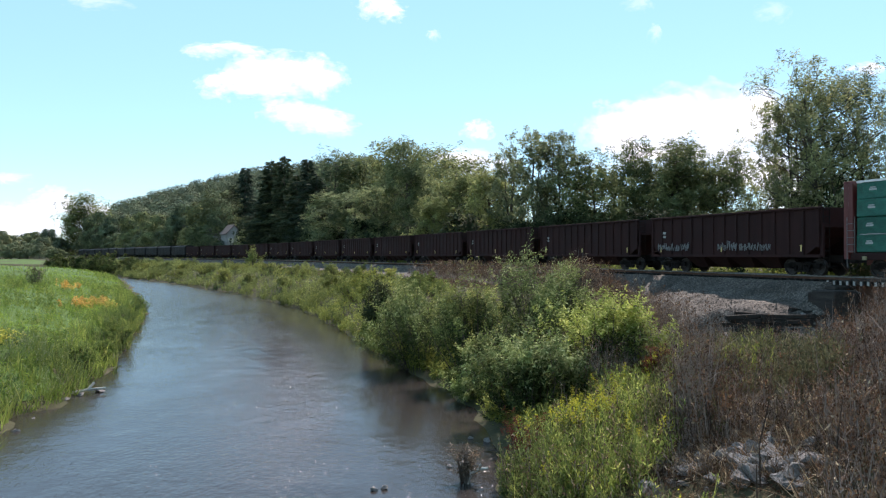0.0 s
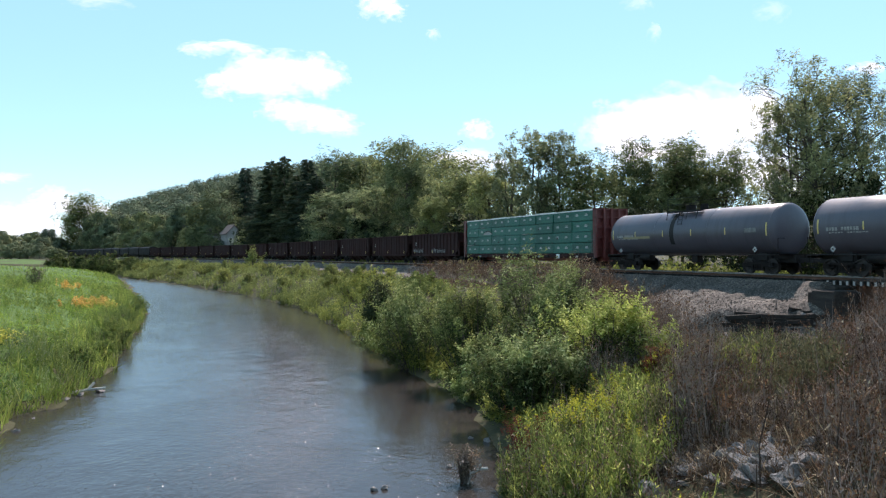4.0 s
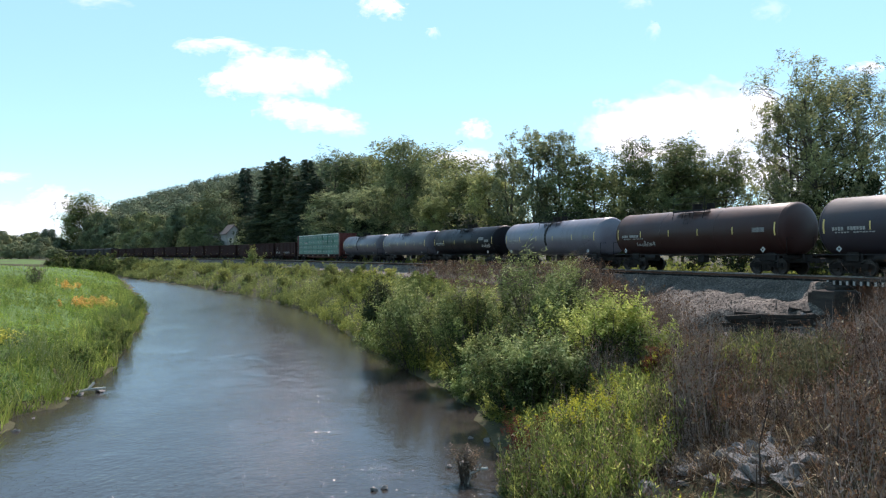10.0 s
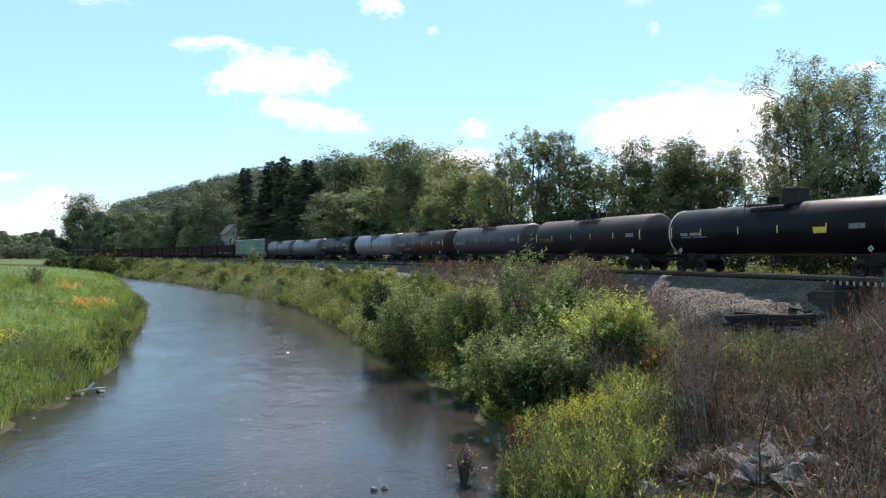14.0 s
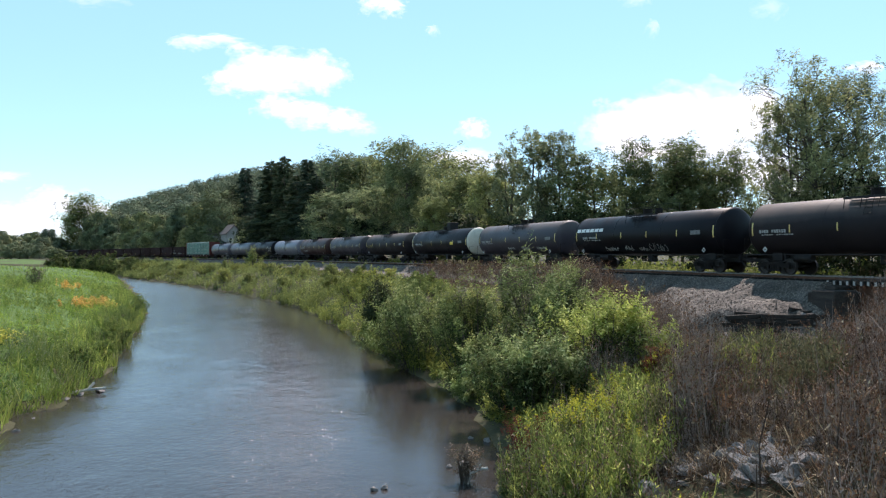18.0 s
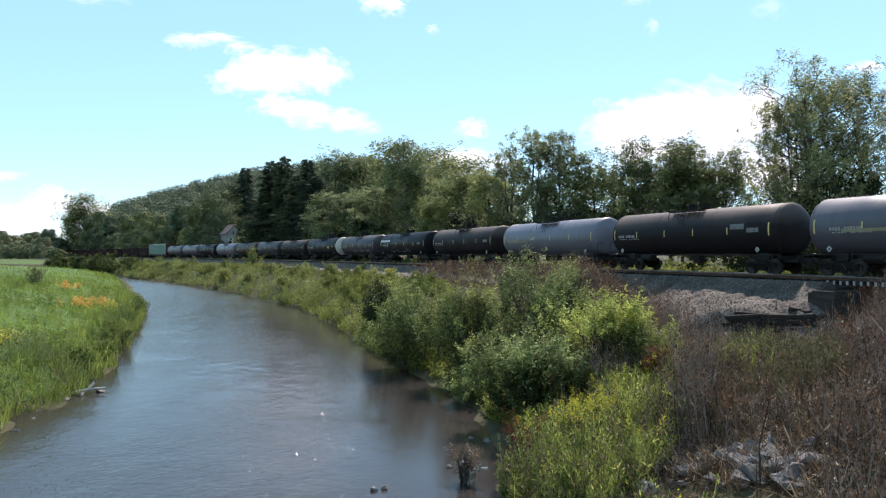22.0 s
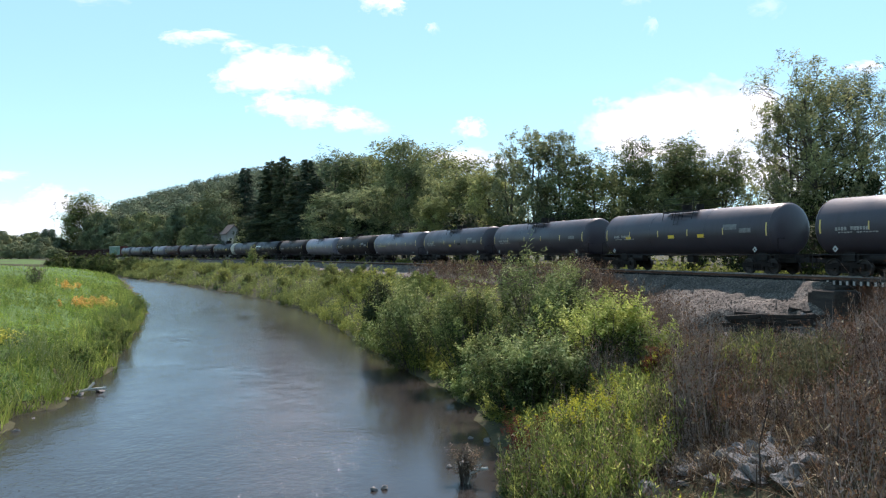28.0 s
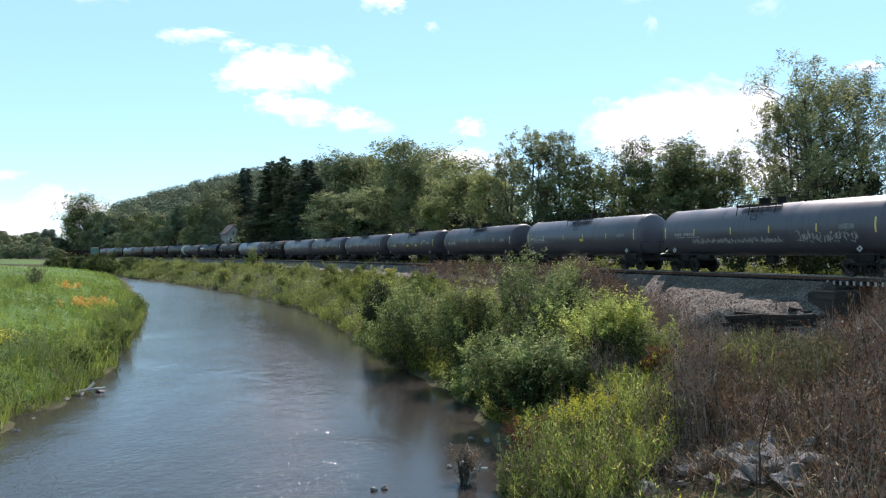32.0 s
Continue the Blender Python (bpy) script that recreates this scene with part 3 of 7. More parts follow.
def build_track():
    line = empty("railway_track")
    tagged(line, "single railway track on grey stone ballast", "railway", kind="structure")
    for off in (-0.755, 0.755):
        g = Geo()
        s = np.arange(-300, 620, 2.0)
        x, y = track_side(s, off)
        p = np.stack([x, y, np.full(len(s), RAIL_Z)], 1)
        a = np.interp(s, T_S, _a)
        n = np.stack([-np.cos(a), np.sin(a), 0 * a], 1)
        prof = [(-0.036, 0), (0.036, 0), (0.036, -0.04), (0.01, -0.05), (0.01, -0.14), (0.07, -0.17), (-0.07, -0.17), (-0.01, -0.14), (-0.01, -0.05), (-0.036, -0.04)]
        v = np.stack([p + n * u + [0, 0, w] for u, w in prof], 1).reshape(-1, 3)
        k = len(prof)
        i, j = np.meshgrid(np.arange(len(s) - 1), np.arange(k), indexing="ij")
        g.add(v, np.stack([i * k + j, i * k + (j + 1) % k, (i + 1) * k + (j + 1) % k, (i + 1) * k + j], -1).reshape(-1, 4))
        rail = link("rail", g.mesh("rail", M_rust), line, "rusty steel rail")
        g = Geo()
        v = np.stack([p + n * u + [0, 0, w] for u, w in ((-0.039, -0.036), (0.039, -0.036), (0.037, 0.003), (-0.037, 0.003))], 1).reshape(-1, 3)
        i, j = np.meshgrid(np.arange(len(s) - 1), np.arange(4), indexing="ij")
        g.add(v, np.stack([i * 4 + j, i * 4 + (j + 1) % 4, (i + 1) * 4 + (j + 1) % 4, (i + 1) * 4 + j], -1).reshape(-1, 4))
        link("rail_head", g.mesh("rail_head", M_rail), rail, "bright worn running surface")
    # stone shoulder
    g = Geo()
    s = np.concatenate([np.arange(-300, -37, 4.0), np.arange(-13.8, 10, 0.25), np.arange(10, 120, 0.5), np.arange(120, 620, 4.0)])
    for lo, hi in ((-300, -37), (-14, 620)):
        q = s[(s >= lo) & (s <= hi)]
        offs = np.concatenate([np.linspace(-6, -1.9, 8), [-1.0, 0, 1.0], np.linspace(1.7, 10.4, 40)])
        ss, oo = np.meshgrid(q, offs, indexing="ij")
        x, y = track_side(ss, oo)
        z = ballast_z(ss, oo)
        bumpy = np.array([noise.noise(Vector((a * 1.7, b * 1.7, 0))) + 0.6 * noise.noise(Vector((a * 5, b * 5, 3))) for a, b in zip(x.ravel(), y.ravel())]).reshape(z.shape)
        z = z + 0.09 * bumpy * (abs(oo) > 1.5)
        v = np.stack([x, y, z], -1).reshape(-1, 3)
        n = len(offs)
        i, j = np.meshgrid(np.arange(len(q) - 1), np.arange(n - 1), indexing="ij")
        g.add(v, np.stack([i * n + j, i * n + j + 1, (i + 1) * n + j + 1, (i + 1) * n + j], -1).reshape(-1, 4))
    link("ballast", g.mesh("ballast", M_ballast, True), line, "sloping shoulder of grey crushed stone")
    # ties: those near the bridge and the open stretch singly, the rest joined
    bm = boxes((-0.115, -1.3, -0.34, 0.115, 1.3, -0.175), bevel=0.012)
    first = part("tie", bm, M_creosote, line)
    places = np.arange(-8.6, 105, 0.53)
    for i, q in enumerate(places):
        ob = first if i == 0 else new("tie", first.data)
        ob.parent = line
        x, y = track(q)
        ob.matrix_basis = pose(x, y, RAIL_Z, 0, 0, 90 - math.degrees(np.interp(q, T_S, _a)))
    g = Geo()
    for q in np.concatenate([np.arange(-300, -38, 0.53), np.arange(105, 500, 0.53)]):
        a = np.interp(q, T_S, _a)
        x, y = track(q)
        d, n = np.array([np.sin(a), np.cos(a), 0]), np.array([-np.cos(a), np.sin(a), 0])
        v = [np.array([x, y, RAIL_Z + w]) + d * u + n * t for w in (-0.34, -0.175) for u, t in ((-0.115, -1.3), (0.115, -1.3), (0.115, 1.3), (-0.115, 1.3))]
        g.add(v, [(0, 3, 2, 1), (4, 5, 6, 7), (0, 1, 5, 4), (1, 2, 6, 5), (2, 3, 7, 6), (3, 0, 4, 7)])
    tagged(link("distant_ties", g.mesh("distant_ties", M_timber), line), kind="stuff")


build_track()

# ---- the train: x runs forward, y towards the river, z up from the rail ----


def add_truck(car, x, material=None):
    """A two-axle freight truck: side frames, bolster, springs, and four wheels on it."""
    bm = boxes((-0.2, -1.0, 0.42, 0.2, 1.0, 0.72))
    for y in (-1.02, 1.02):
        for b in ((-1.12, 0.40, -0.62, 0.66), (0.62, 0.40, 1.12, 0.66), (-0.72, 0.56, 0.72, 0.72), (-0.78, 0.44, -0.34, 0.58), (0.34, 0.44, 0.78, 0.58), (-0.42, 0.2, 0.42, 0.3), (-0.46, 0.24, -0.3, 0.6), (0.3, 0.24, 0.46, 0.6)):
            r = bmesh.ops.create_cube(bm, size=1)
            for v in r["verts"]:
                v.co = Vector((b[0] + (v.co.x + 0.5) * (b[2] - b[0]), y + v.co.y * 0.16, b[1] + (v.co.z + 0.5) * (b[3] - b[1])))
        for sx in (-0.17, 0.0, 0.17):
            bmesh.ops.create_cone(bm, segments=8, radius1=0.075, radius2=0.075, depth=0.26, matrix=Matrix.Translation((sx, y, 0.43)))
    t = part("truck", bm, M_truck, car)
    t.location.x = x
    for wx in (-0.89, 0.89):
        axle = part("axle", rods([(wx, -0.9, 0.46), (wx, 0.9, 0.46)], r=0.08, sides=8), M_truck, t)
        for side in (1, -1):
            w = part("wheel", disc(0.46, 0.14, -side, 12, 0.025), M_wheel, t)
            w.location = (wx, side * 0.82, 0.46)
    return t


def add_coupler(car, x, way):
    bm = boxes((0, -0.09, 0.72, 0.7, 0.09, 0.94), (0.6, -0.17, 0.68, 0.86, 0.15, 0.98), bevel=0.02)
    c = part("coupler", bm, M_black, car)
    c.location.x = x
    if way < 0:
        c.rotation_euler.z = math.pi
    hose = part("air_hose", rods([(x + way * 0.25, 0.35, 0.75), (x + way * 0.5, 0.33, 0.45), (x + way * 0.75, 0.25, 0.42)], r=0.025), M_black, car)


TANK_R, TANK_Z = 1.52, 2.58


def shell_patch(name, x0, x1, a0, a1, material, car, label="", side=1, lift=0.007):
    """A marking that lies on the tank's curve, from angle a0 to a1 above its middle line."""
    bm = bmesh.new()
    n = max(2, int(abs(a1 - a0) / 5) + 1)
    rows = []
    for k in range(n + 1):
        a = radians(a0 + (a1 - a0) * k / n)
        r = TANK_R + lift
        rows.append([bm.verts.new((x, side * r * math.cos(a), TANK_Z + r * math.sin(a))) for x in (x0, x1)])
    for p, q in zip(rows, rows[1:]):
        bm.faces.new((p[0], p[1], q[1], q[0]))
    return part(name, bm, material, car, label)


def shell_letters(name, x0, first, second, a0, a1, car, side=1, wide=0.135, material=None):
    """Two groups of lettering bars on the tank's curve, from x0 backwards."""
    bm = bmesh.new()
    x = x0
    r = TANK_R + 0.008
    for k in range(first + second):
        x -= 0.17 if k != first else 0.36
        lo = a0 + (0.8 if k % 3 == 1 else 0)
        q = [bm.verts.new((xx, side * r * math.cos(radians(a)), TANK_Z + r * math.sin(radians(a)))) for a, xx in ((lo, x), (lo, x + wide), (a1, x + wide), (a1, x))]
        bm.faces.new(q)
    return part(name, bm, material or M_pale, car)


def tank_car(length=18.2):
    car = empty("tank_car")
    half = length / 2 - 0.95
    cyl = half - 0.48
    bm = bmesh.new()
    prof = []
    for k in range(9):
        a = math.pi / 2 * k / 8
        prof.append((-cyl - 0.05 - 0.42 * math.cos(a) if k < 8 else -cyl, TANK_R * math.sin(a) * (1 if k == 8 else 0.985)))
    prof += [(x, TANK_R) for x in (-cyl * 0.5, 0.0, cyl * 0.5)]
    prof += [(-x, r) for x, r in reversed(prof[:9])]
    rings, n = [], 40
    for x, r in prof:
        if r < 1e-6:
            rings.append([bm.verts.new((x, 0, TANK_Z))])
        else:
            rings.append([bm.verts.new((x, r * math.cos(k * 2 * math.pi / n), TANK_Z + r * math.sin(k * 2 * math.pi / n))) for k in range(n)])
    for p, q in zip(rings, rings[1:]):
        for k in range(n):
            l = (k + 1) % n
            if len(p) == 1:
                bm.faces.new((p[0], q[k], q[l]))
            elif len(q) == 1:
                bm.faces.new((p[k], p[l], q[0]))
            else:
                bm.faces.new((p[k], p[l], q[l], q[k]))
    part("tank_shell", bm, M_black, car, smooth=True)
    # seams where shell rings and heads meet
    for x in (-cyl, -cyl * 0.34, cyl * 0.34, cyl):
        bm = bmesh.new()
        r = TANK_R + 0.012
        loops = [[bm.verts.new((x + dx, rr * math.cos(k * math.pi / 20), TANK_Z + rr * math.sin(k * math.pi / 20))) for k in range(40)] for dx, rr in ((-0.03, TANK_R - 0.01), (-0.015, r), (0.015, r), (0.03, TANK_R - 0.01))]
        for p, q in zip(loops, loops[1:]):
            for k in range(40):
                bm.faces.new((p[k], p[(k + 1) % 40], q[(k + 1) % 40], q[k]))
        part("weld_seam", bm, M_black, car, smooth=True)
    # manway, valve housing
    bm = bmesh.new()
    bmesh.ops.create_cone(bm, segments=24, radius1=0.32, radius2=0.32, depth=0.42, cap_ends=True, matrix=Matrix.Translation((0.55, 0, TANK_Z + TANK_R + 0.12)))
    bmesh.ops.create_cone(bm, segments=24, radius1=0.37, radius2=0.34, depth=0.06, cap_ends=True, matrix=Matrix.Translation((0.55, 0, TANK_Z + TANK_R + 0.35)))
    part("manway", bm, M_truck, car)
    bm = bmesh.new()
    bmesh.ops.create_cone(bm, segments=20, radius1=0.26, radius2=0.24, depth=0.45, cap_ends=True, matrix=Matrix.Translation((-0.7, 0, TANK_Z + TANK_R + 0.15)))
    part("valve_housing", bm, M_truck, car)
    # platform with railing and brackets
    top = TANK_Z + TANK_R - 0.06
    for side in (1, -1):
        slats = [(-1.45, side * (0.62 + 0.13 * k) - 0.05, top - 0.05, 1.45, side * (0.62 + 0.13 * k) + 0.05, top - 0.015) for k in range(1, 5)]
        slats.append((-1.5, side * 1.23 - 0.02, top - 0.13, 1.5, side * 1.23 + 0.02, top - 0.01))
        part("walkway_grating", boxes(*slats), M_black, car, "dark steel walkway grating")
        for x in (-1.45, -0.5, 0.5, 1.45):
            part("bracket", rods([(x, side * 0.75, top - 0.1), (x, side * 1.22, top - 0.1), (x * 0.97, side * 1.36, 3.45)], r=0.025), M_black, car)
        z = top + 0.82
        part("railing", rods([(-1.45, side * 1.2, top), (-1.45, side * 1.2, z)], [(1.45, side * 1.2, top), (1.45, side * 1.2, z)], [(-1.45, side * 1.2, z), (1.45, side * 1.2, z)], [(-1.45, side * 1.2, top + 0.42), (1.45, side * 1.2, top + 0.42)], r=0.016), M_black, car)
        # ladder down the side
        runs = [[(x, side * 1.5, 3.1), (x, side * 1.36, 3.6), (x, side * 1.22, top)] for x in (-0.2, 0.2)]
        runs += [[(-0.2, side * (1.5 - (z - 3.1) * 0.28), z), (0.2, side * (1.5 - (z - 3.1) * 0.28), z)] for z in np.arange(3.15, 4.0, 0.28)]
        part("ladder", rods(*runs, r=0.016, sides=5), M_black, car)
        # long side rail and end handrails
        part("side_sill_rail", rods([(-cyl, side * 1.42, 1.12), (cyl, side * 1.42, 1.12)], r=0.03), M_black, car)
        for e in (1, -1):
            part("end_handrail", rods([(e * (half - 1.5), side * 1.4, 1.15), (e * (half + 0.05), side * 1.4, 1.15), (e * (half + 0.05), side * 1.4, 2.05), (e * (half + 0.05), side * 0.9, 2.05)], r=0.02), M_truck, car)
            part("end_ladder", rods([(e * (half - 0.55), side * 1.42, 0.4), (e * (half - 0.55), side * 1.42, 1.15)], [(e * (half - 0.15), side * 1.42, 0.4), (e * (half - 0.15), side * 1.42, 1.15)], [(e * (half - 0.55), side * 1.42, 0.45), (e * (half - 0.15), side * 1.42, 0.45)], [(e * (half - 0.55), side * 1.42, 0.8), (e * (half - 0.15), side * 1.42, 0.8)], r=0.018), M_black, car)
            # placards: pale diamonds on a plate by the end
            bm = bmesh.new()
            r = bmesh.ops.create_cube(bm, size=1)
            for v in r["verts"]:
                v.co = Matrix.Rotation(math.pi / 4, 3, "Y") @ Vector((v.co.x * 0.24, v.co.y * 0.02, v.co.z * 0.24))
                v.co += Vector((e * (half - 1.55), side * 1.46, 1.42))
            card = part("placard", bm, M_placard, car, "white diamond placard")
            part("placard_symbol", boxes((e * (half - 1.55) - 0.045, side * 1.472 - 0.003, 1.37, e * (half - 1.55) + 0.045, side * 1.472 + 0.003, 1.47)), M_black, card)
            part("placard_arm", rods([(e * (half - 1.55), side * 1.43, 1.12), (e * (half - 1.55), side * 1.43, 1.5)], r=0.015), M_black, car)
    for e in (1, -1):
        # stub sill, end platform, saddle under the shell
        part("stub_sill", boxes((e * (half - 3.2), -0.33, 0.68, e * (half + 0.25), 0.33, 1.12), bevel=0.02), M_black, car)
        part("end_platform", boxes((e * (half - 0.75), -1.42, 1.08, e * (half + 0.12), 1.42, 1.16), (e * (half + 0.06), -1.42, 0.95, e * (half + 0.12), 1.42, 1.16)), M_truck, car)
        part("saddle", boxes((e * (half - 2.05), -0.72, 0.78, e * (half - 1.35), 0.72, 1.35), (e * (half - 2.2), -0.6, 0.7, e * (half - 1.2), 0.6, 1.2), bevel=0.02), M_black, car)
        add_truck(car, e * (half - 1.75))
        add_coupler(car, e * (length / 2 - 0.78), e)
    bm = bmesh.new()
    bmesh.ops.create_cone(bm, segments=14, radius1=0.2, radius2=0.2, depth=1.1, cap_ends=True, matrix=Matrix.Translation((half - 3.6, 0.75, 0.95)) @ Matrix.Rotation(math.pi / 2, 4, "Y"))
    part("air_reservoir", bm, M_black, car)
    part("outlet_valve", boxes((-0.3, -0.25, 0.62, 0.3, 0.25, 1.1), bevel=0.05), M_black, car)
    # markings, both sides
    for side in (1, -1):
        for x in (-cyl + 0.2, -cyl * 0.55, -cyl * 0.15, cyl * 0.22, cyl * 0.62, cyl - 0.2):
            end = abs(x) > cyl * 0.9
            shell_patch("reflector_strip", x - (0.05 if end else 0.04), x + (0.05 if end else 0.04), -14 if end else -9, 14 if end else 7, M_reflect, car, "pale yellow reflector strip", side)
        shell_letters("reporting_mark", 6.75, 4, 6, -9, -2, car, side)
        shell_letters("reporting_mark", 6.6, 5, 7, -14, -11.5, car, side)
        shell_patch("test_stencil", -6.5, -5.6, -6, 4, M_faint, car, "pale test stencil panel", side)
    return car


def hopper_car(length=15.1):
    car = empty("hopper_car")
    h, w, zt = length / 2 - 0.75, 1.52, 3.6
    for side in (1, -1):
        bm = bmesh.new()
        pts = [(-h, 1.75), (-h, zt), (h, zt), (h, 1.75), (h * 0.86, 1.12), (-h * 0.86, 1.12)]
        a = [bm.verts.new((x, side * w, z)) for x, z in pts]
        b = [bm.verts.new((x, side * (w - 0.05), z)) for x, z in pts]
        bm.faces.new(a), bm.faces.new(b)
        for i in range(6):
            bm.faces.new((a[i], a[(i + 1) % 6], b[(i + 1) % 6], b[i]))
        part("side_sheet", bm, M_hopper, car)
        for k in range(15):
            x = -h + 0.15 + k * (2 * h - 0.3) / 14
            lo = 1.1 if abs(x) < h * 0.86 else 1.5
            part("side_post", boxes((x - 0.06, side * w, lo, x + 0.06, side * (w + 0.08), zt - 0.05), bevel=0.015), M_hopper, car)
        part("top_chord", boxes((-h - 0.02, side * w - 0.06, zt - 0.08, h + 0.02, side * w + 0.13, zt + 0.04), bevel=0.015), M_hopper, car)
        part("side_sill", boxes((-h, side * w - 0.06, 0.98, h, side * w + 0.10, 1.13), bevel=0.015), M_hopper, car)
        for x in (-h * 0.83, h * 0.02, h * 0.84):
            part("reflector_strip", boxes((x - 0.05, side * (w + 0.125), 1.3, x + 0.05, side * (w + 0.132), 1.65)), M_reflect, car, "yellow reflector strip")
        part("reporting_mark", boxes((h * 0.79, side * (w + 0.004), 2.5, h * 0.85, side * (w + 0.012), 2.66), (h * 0.79, side * (w + 0.004), 2.25, h * 0.85, side * (w + 0.012), 2.4)), M_pale, car)
    for e in (1, -1):
        bm = bmesh.new()
        q = [bm.verts.new(p) for p in ((e * h, -w, zt), (e * h, w, zt), (e * h, w, 2.6), (e * h, -w, 2.6), (e * h * 0.55, w, 1.0), (e * h * 0.55, -w, 1.0))]
        bm.faces.new(q[:4]), bm.faces.new((q[3], q[2], q[4], q[5]))
        part("end_sheet", bm, M_hopper, car)
        part("end_post", boxes((e * h - 0.08, -w, 1.0, e * h + 0.08, -w + 0.15, 2.8), (e * h - 0.08, w - 0.15, 1.0, e * h + 0.08, w, 2.8), (e * h - 0.06, -w, 2.55, e * h + 0.09, w, 2.7)), M_hopper, car)
        runs = [[(e * (h + 0.05), 1.0, 0.5), (e * (h + 0.05), 1.0, zt)], [(e * (h + 0.05), 1.45, 0.5), (e * (h + 0.05), 1.45, zt)]] + [[(e * (h + 0.05), 1.0, z), (e * (h + 0.05), 1.45, z)] for z in np.arange(0.6, 3.6, 0.36)]
        part("ladder", rods(*runs, r=0.018, sides=5), M_truck, car)
        part("stub_sill", boxes((e * (h - 3), -0.3, 0.7, e * (h + 0.25), 0.3, 1.1)), M_truck, car)
        add_truck(car, e * (h - 1.65))
        add_coupler(car, e * (length / 2 - 0.78), e)
    for x in (-2.9, -0.95, 0.95, 2.9):
        bm = bmesh.new()
        a = [bm.verts.new((x + sx * 0.9, sy * 1.4, 1.1)) for sx, sy in ((-1, -1), (1, -1), (1, 1), (-1, 1))]
        b = [bm.verts.new((x + sx * 0.5, sy * 0.55, 0.35)) for sx, sy in ((-1, -1), (1, -1), (1, 1), (-1, 1))]
        bm.faces.new(a), bm.faces.new(b)
        for i in range(4):
            bm.faces.new((a[i], a[(i + 1) % 4], b[(i + 1) % 4], b[i]))
        part("discharge_chute", bm, M_hopper, car)
    part("coal_load", boxes((-h + 0.1, -w + 0.06, 2.6, h - 0.1, w - 0.06, 3.3)), M_black, car)
    return car


def covered_hopper_car(length=17.6):
    car = empty("covered_hopper_car")
    h, w = length / 2 - 0.8, 1.5
    bm = bmesh.new()
    sec = [(-w, 1.2), (-w, 3.55), (-w * 0.86, 3.85), (-w * 0.5, 4.02), (0, 4.08), (w * 0.5, 4.02), (w * 0.86, 3.85), (w, 3.55), (w, 1.2)]
    ends = [[bm.verts.new((x, y, z)) for y, z in sec] for x in (-h, -h * 0.97, h * 0.97, h)]
    for p, q in zip(ends, ends[1:]):
        for a in range(len(sec)):
            b = (a + 1) % len(sec)
            bm.faces.new((p[a], p[b], q[b], q[a]))
    bm.faces.new(ends[0]), bm.faces.new(ends[-1])
    part("body", bm, M_cover, car)
    for side in (1, -1):
        for k in range(9):
            x = -h + 0.4 + k * (2 * h - 0.8) / 8
            part("side_rib", boxes((x - 0.05, side * w, 1.2, x + 0.05, side * (w + 0.06), 3.5)), M_cover, car)
    part("roof_walk", boxes((-h, -0.4, 4.12, h, 0.4, 4.17)), M_truck, car)
    for x in (-h * 0.5, 0, h * 0.5):
        bm = bmesh.new()
        a = [bm.verts.new((x + sx * 1.9, sy * 1.4, 1.25)) for sx, sy in ((-1, -1), (1, -1), (1, 1), (-1, 1))]
        b = [bm.verts.new((x + sx * 0.4, sy * 0.4, 0.4)) for sx, sy in ((-1, -1), (1, -1), (1, 1), (-1, 1))]
        bm.faces.new(a), bm.faces.new(b)
        for i in range(4):
            bm.faces.new((a[i], a[(i + 1) % 4], b[(i + 1) % 4], b[i]))
        part("discharge_chute", bm, M_cover, car)
    for e in (1, -1):
        part("stub_sill", boxes((e * (h - 3), -0.3, 0.7, e * (h + 0.25), 0.3, 1.1)), M_truck, car)
        add_truck(car, e * (h - 1.65))
        add_coupler(car, e * (length / 2 - 0.78), e)
    return car


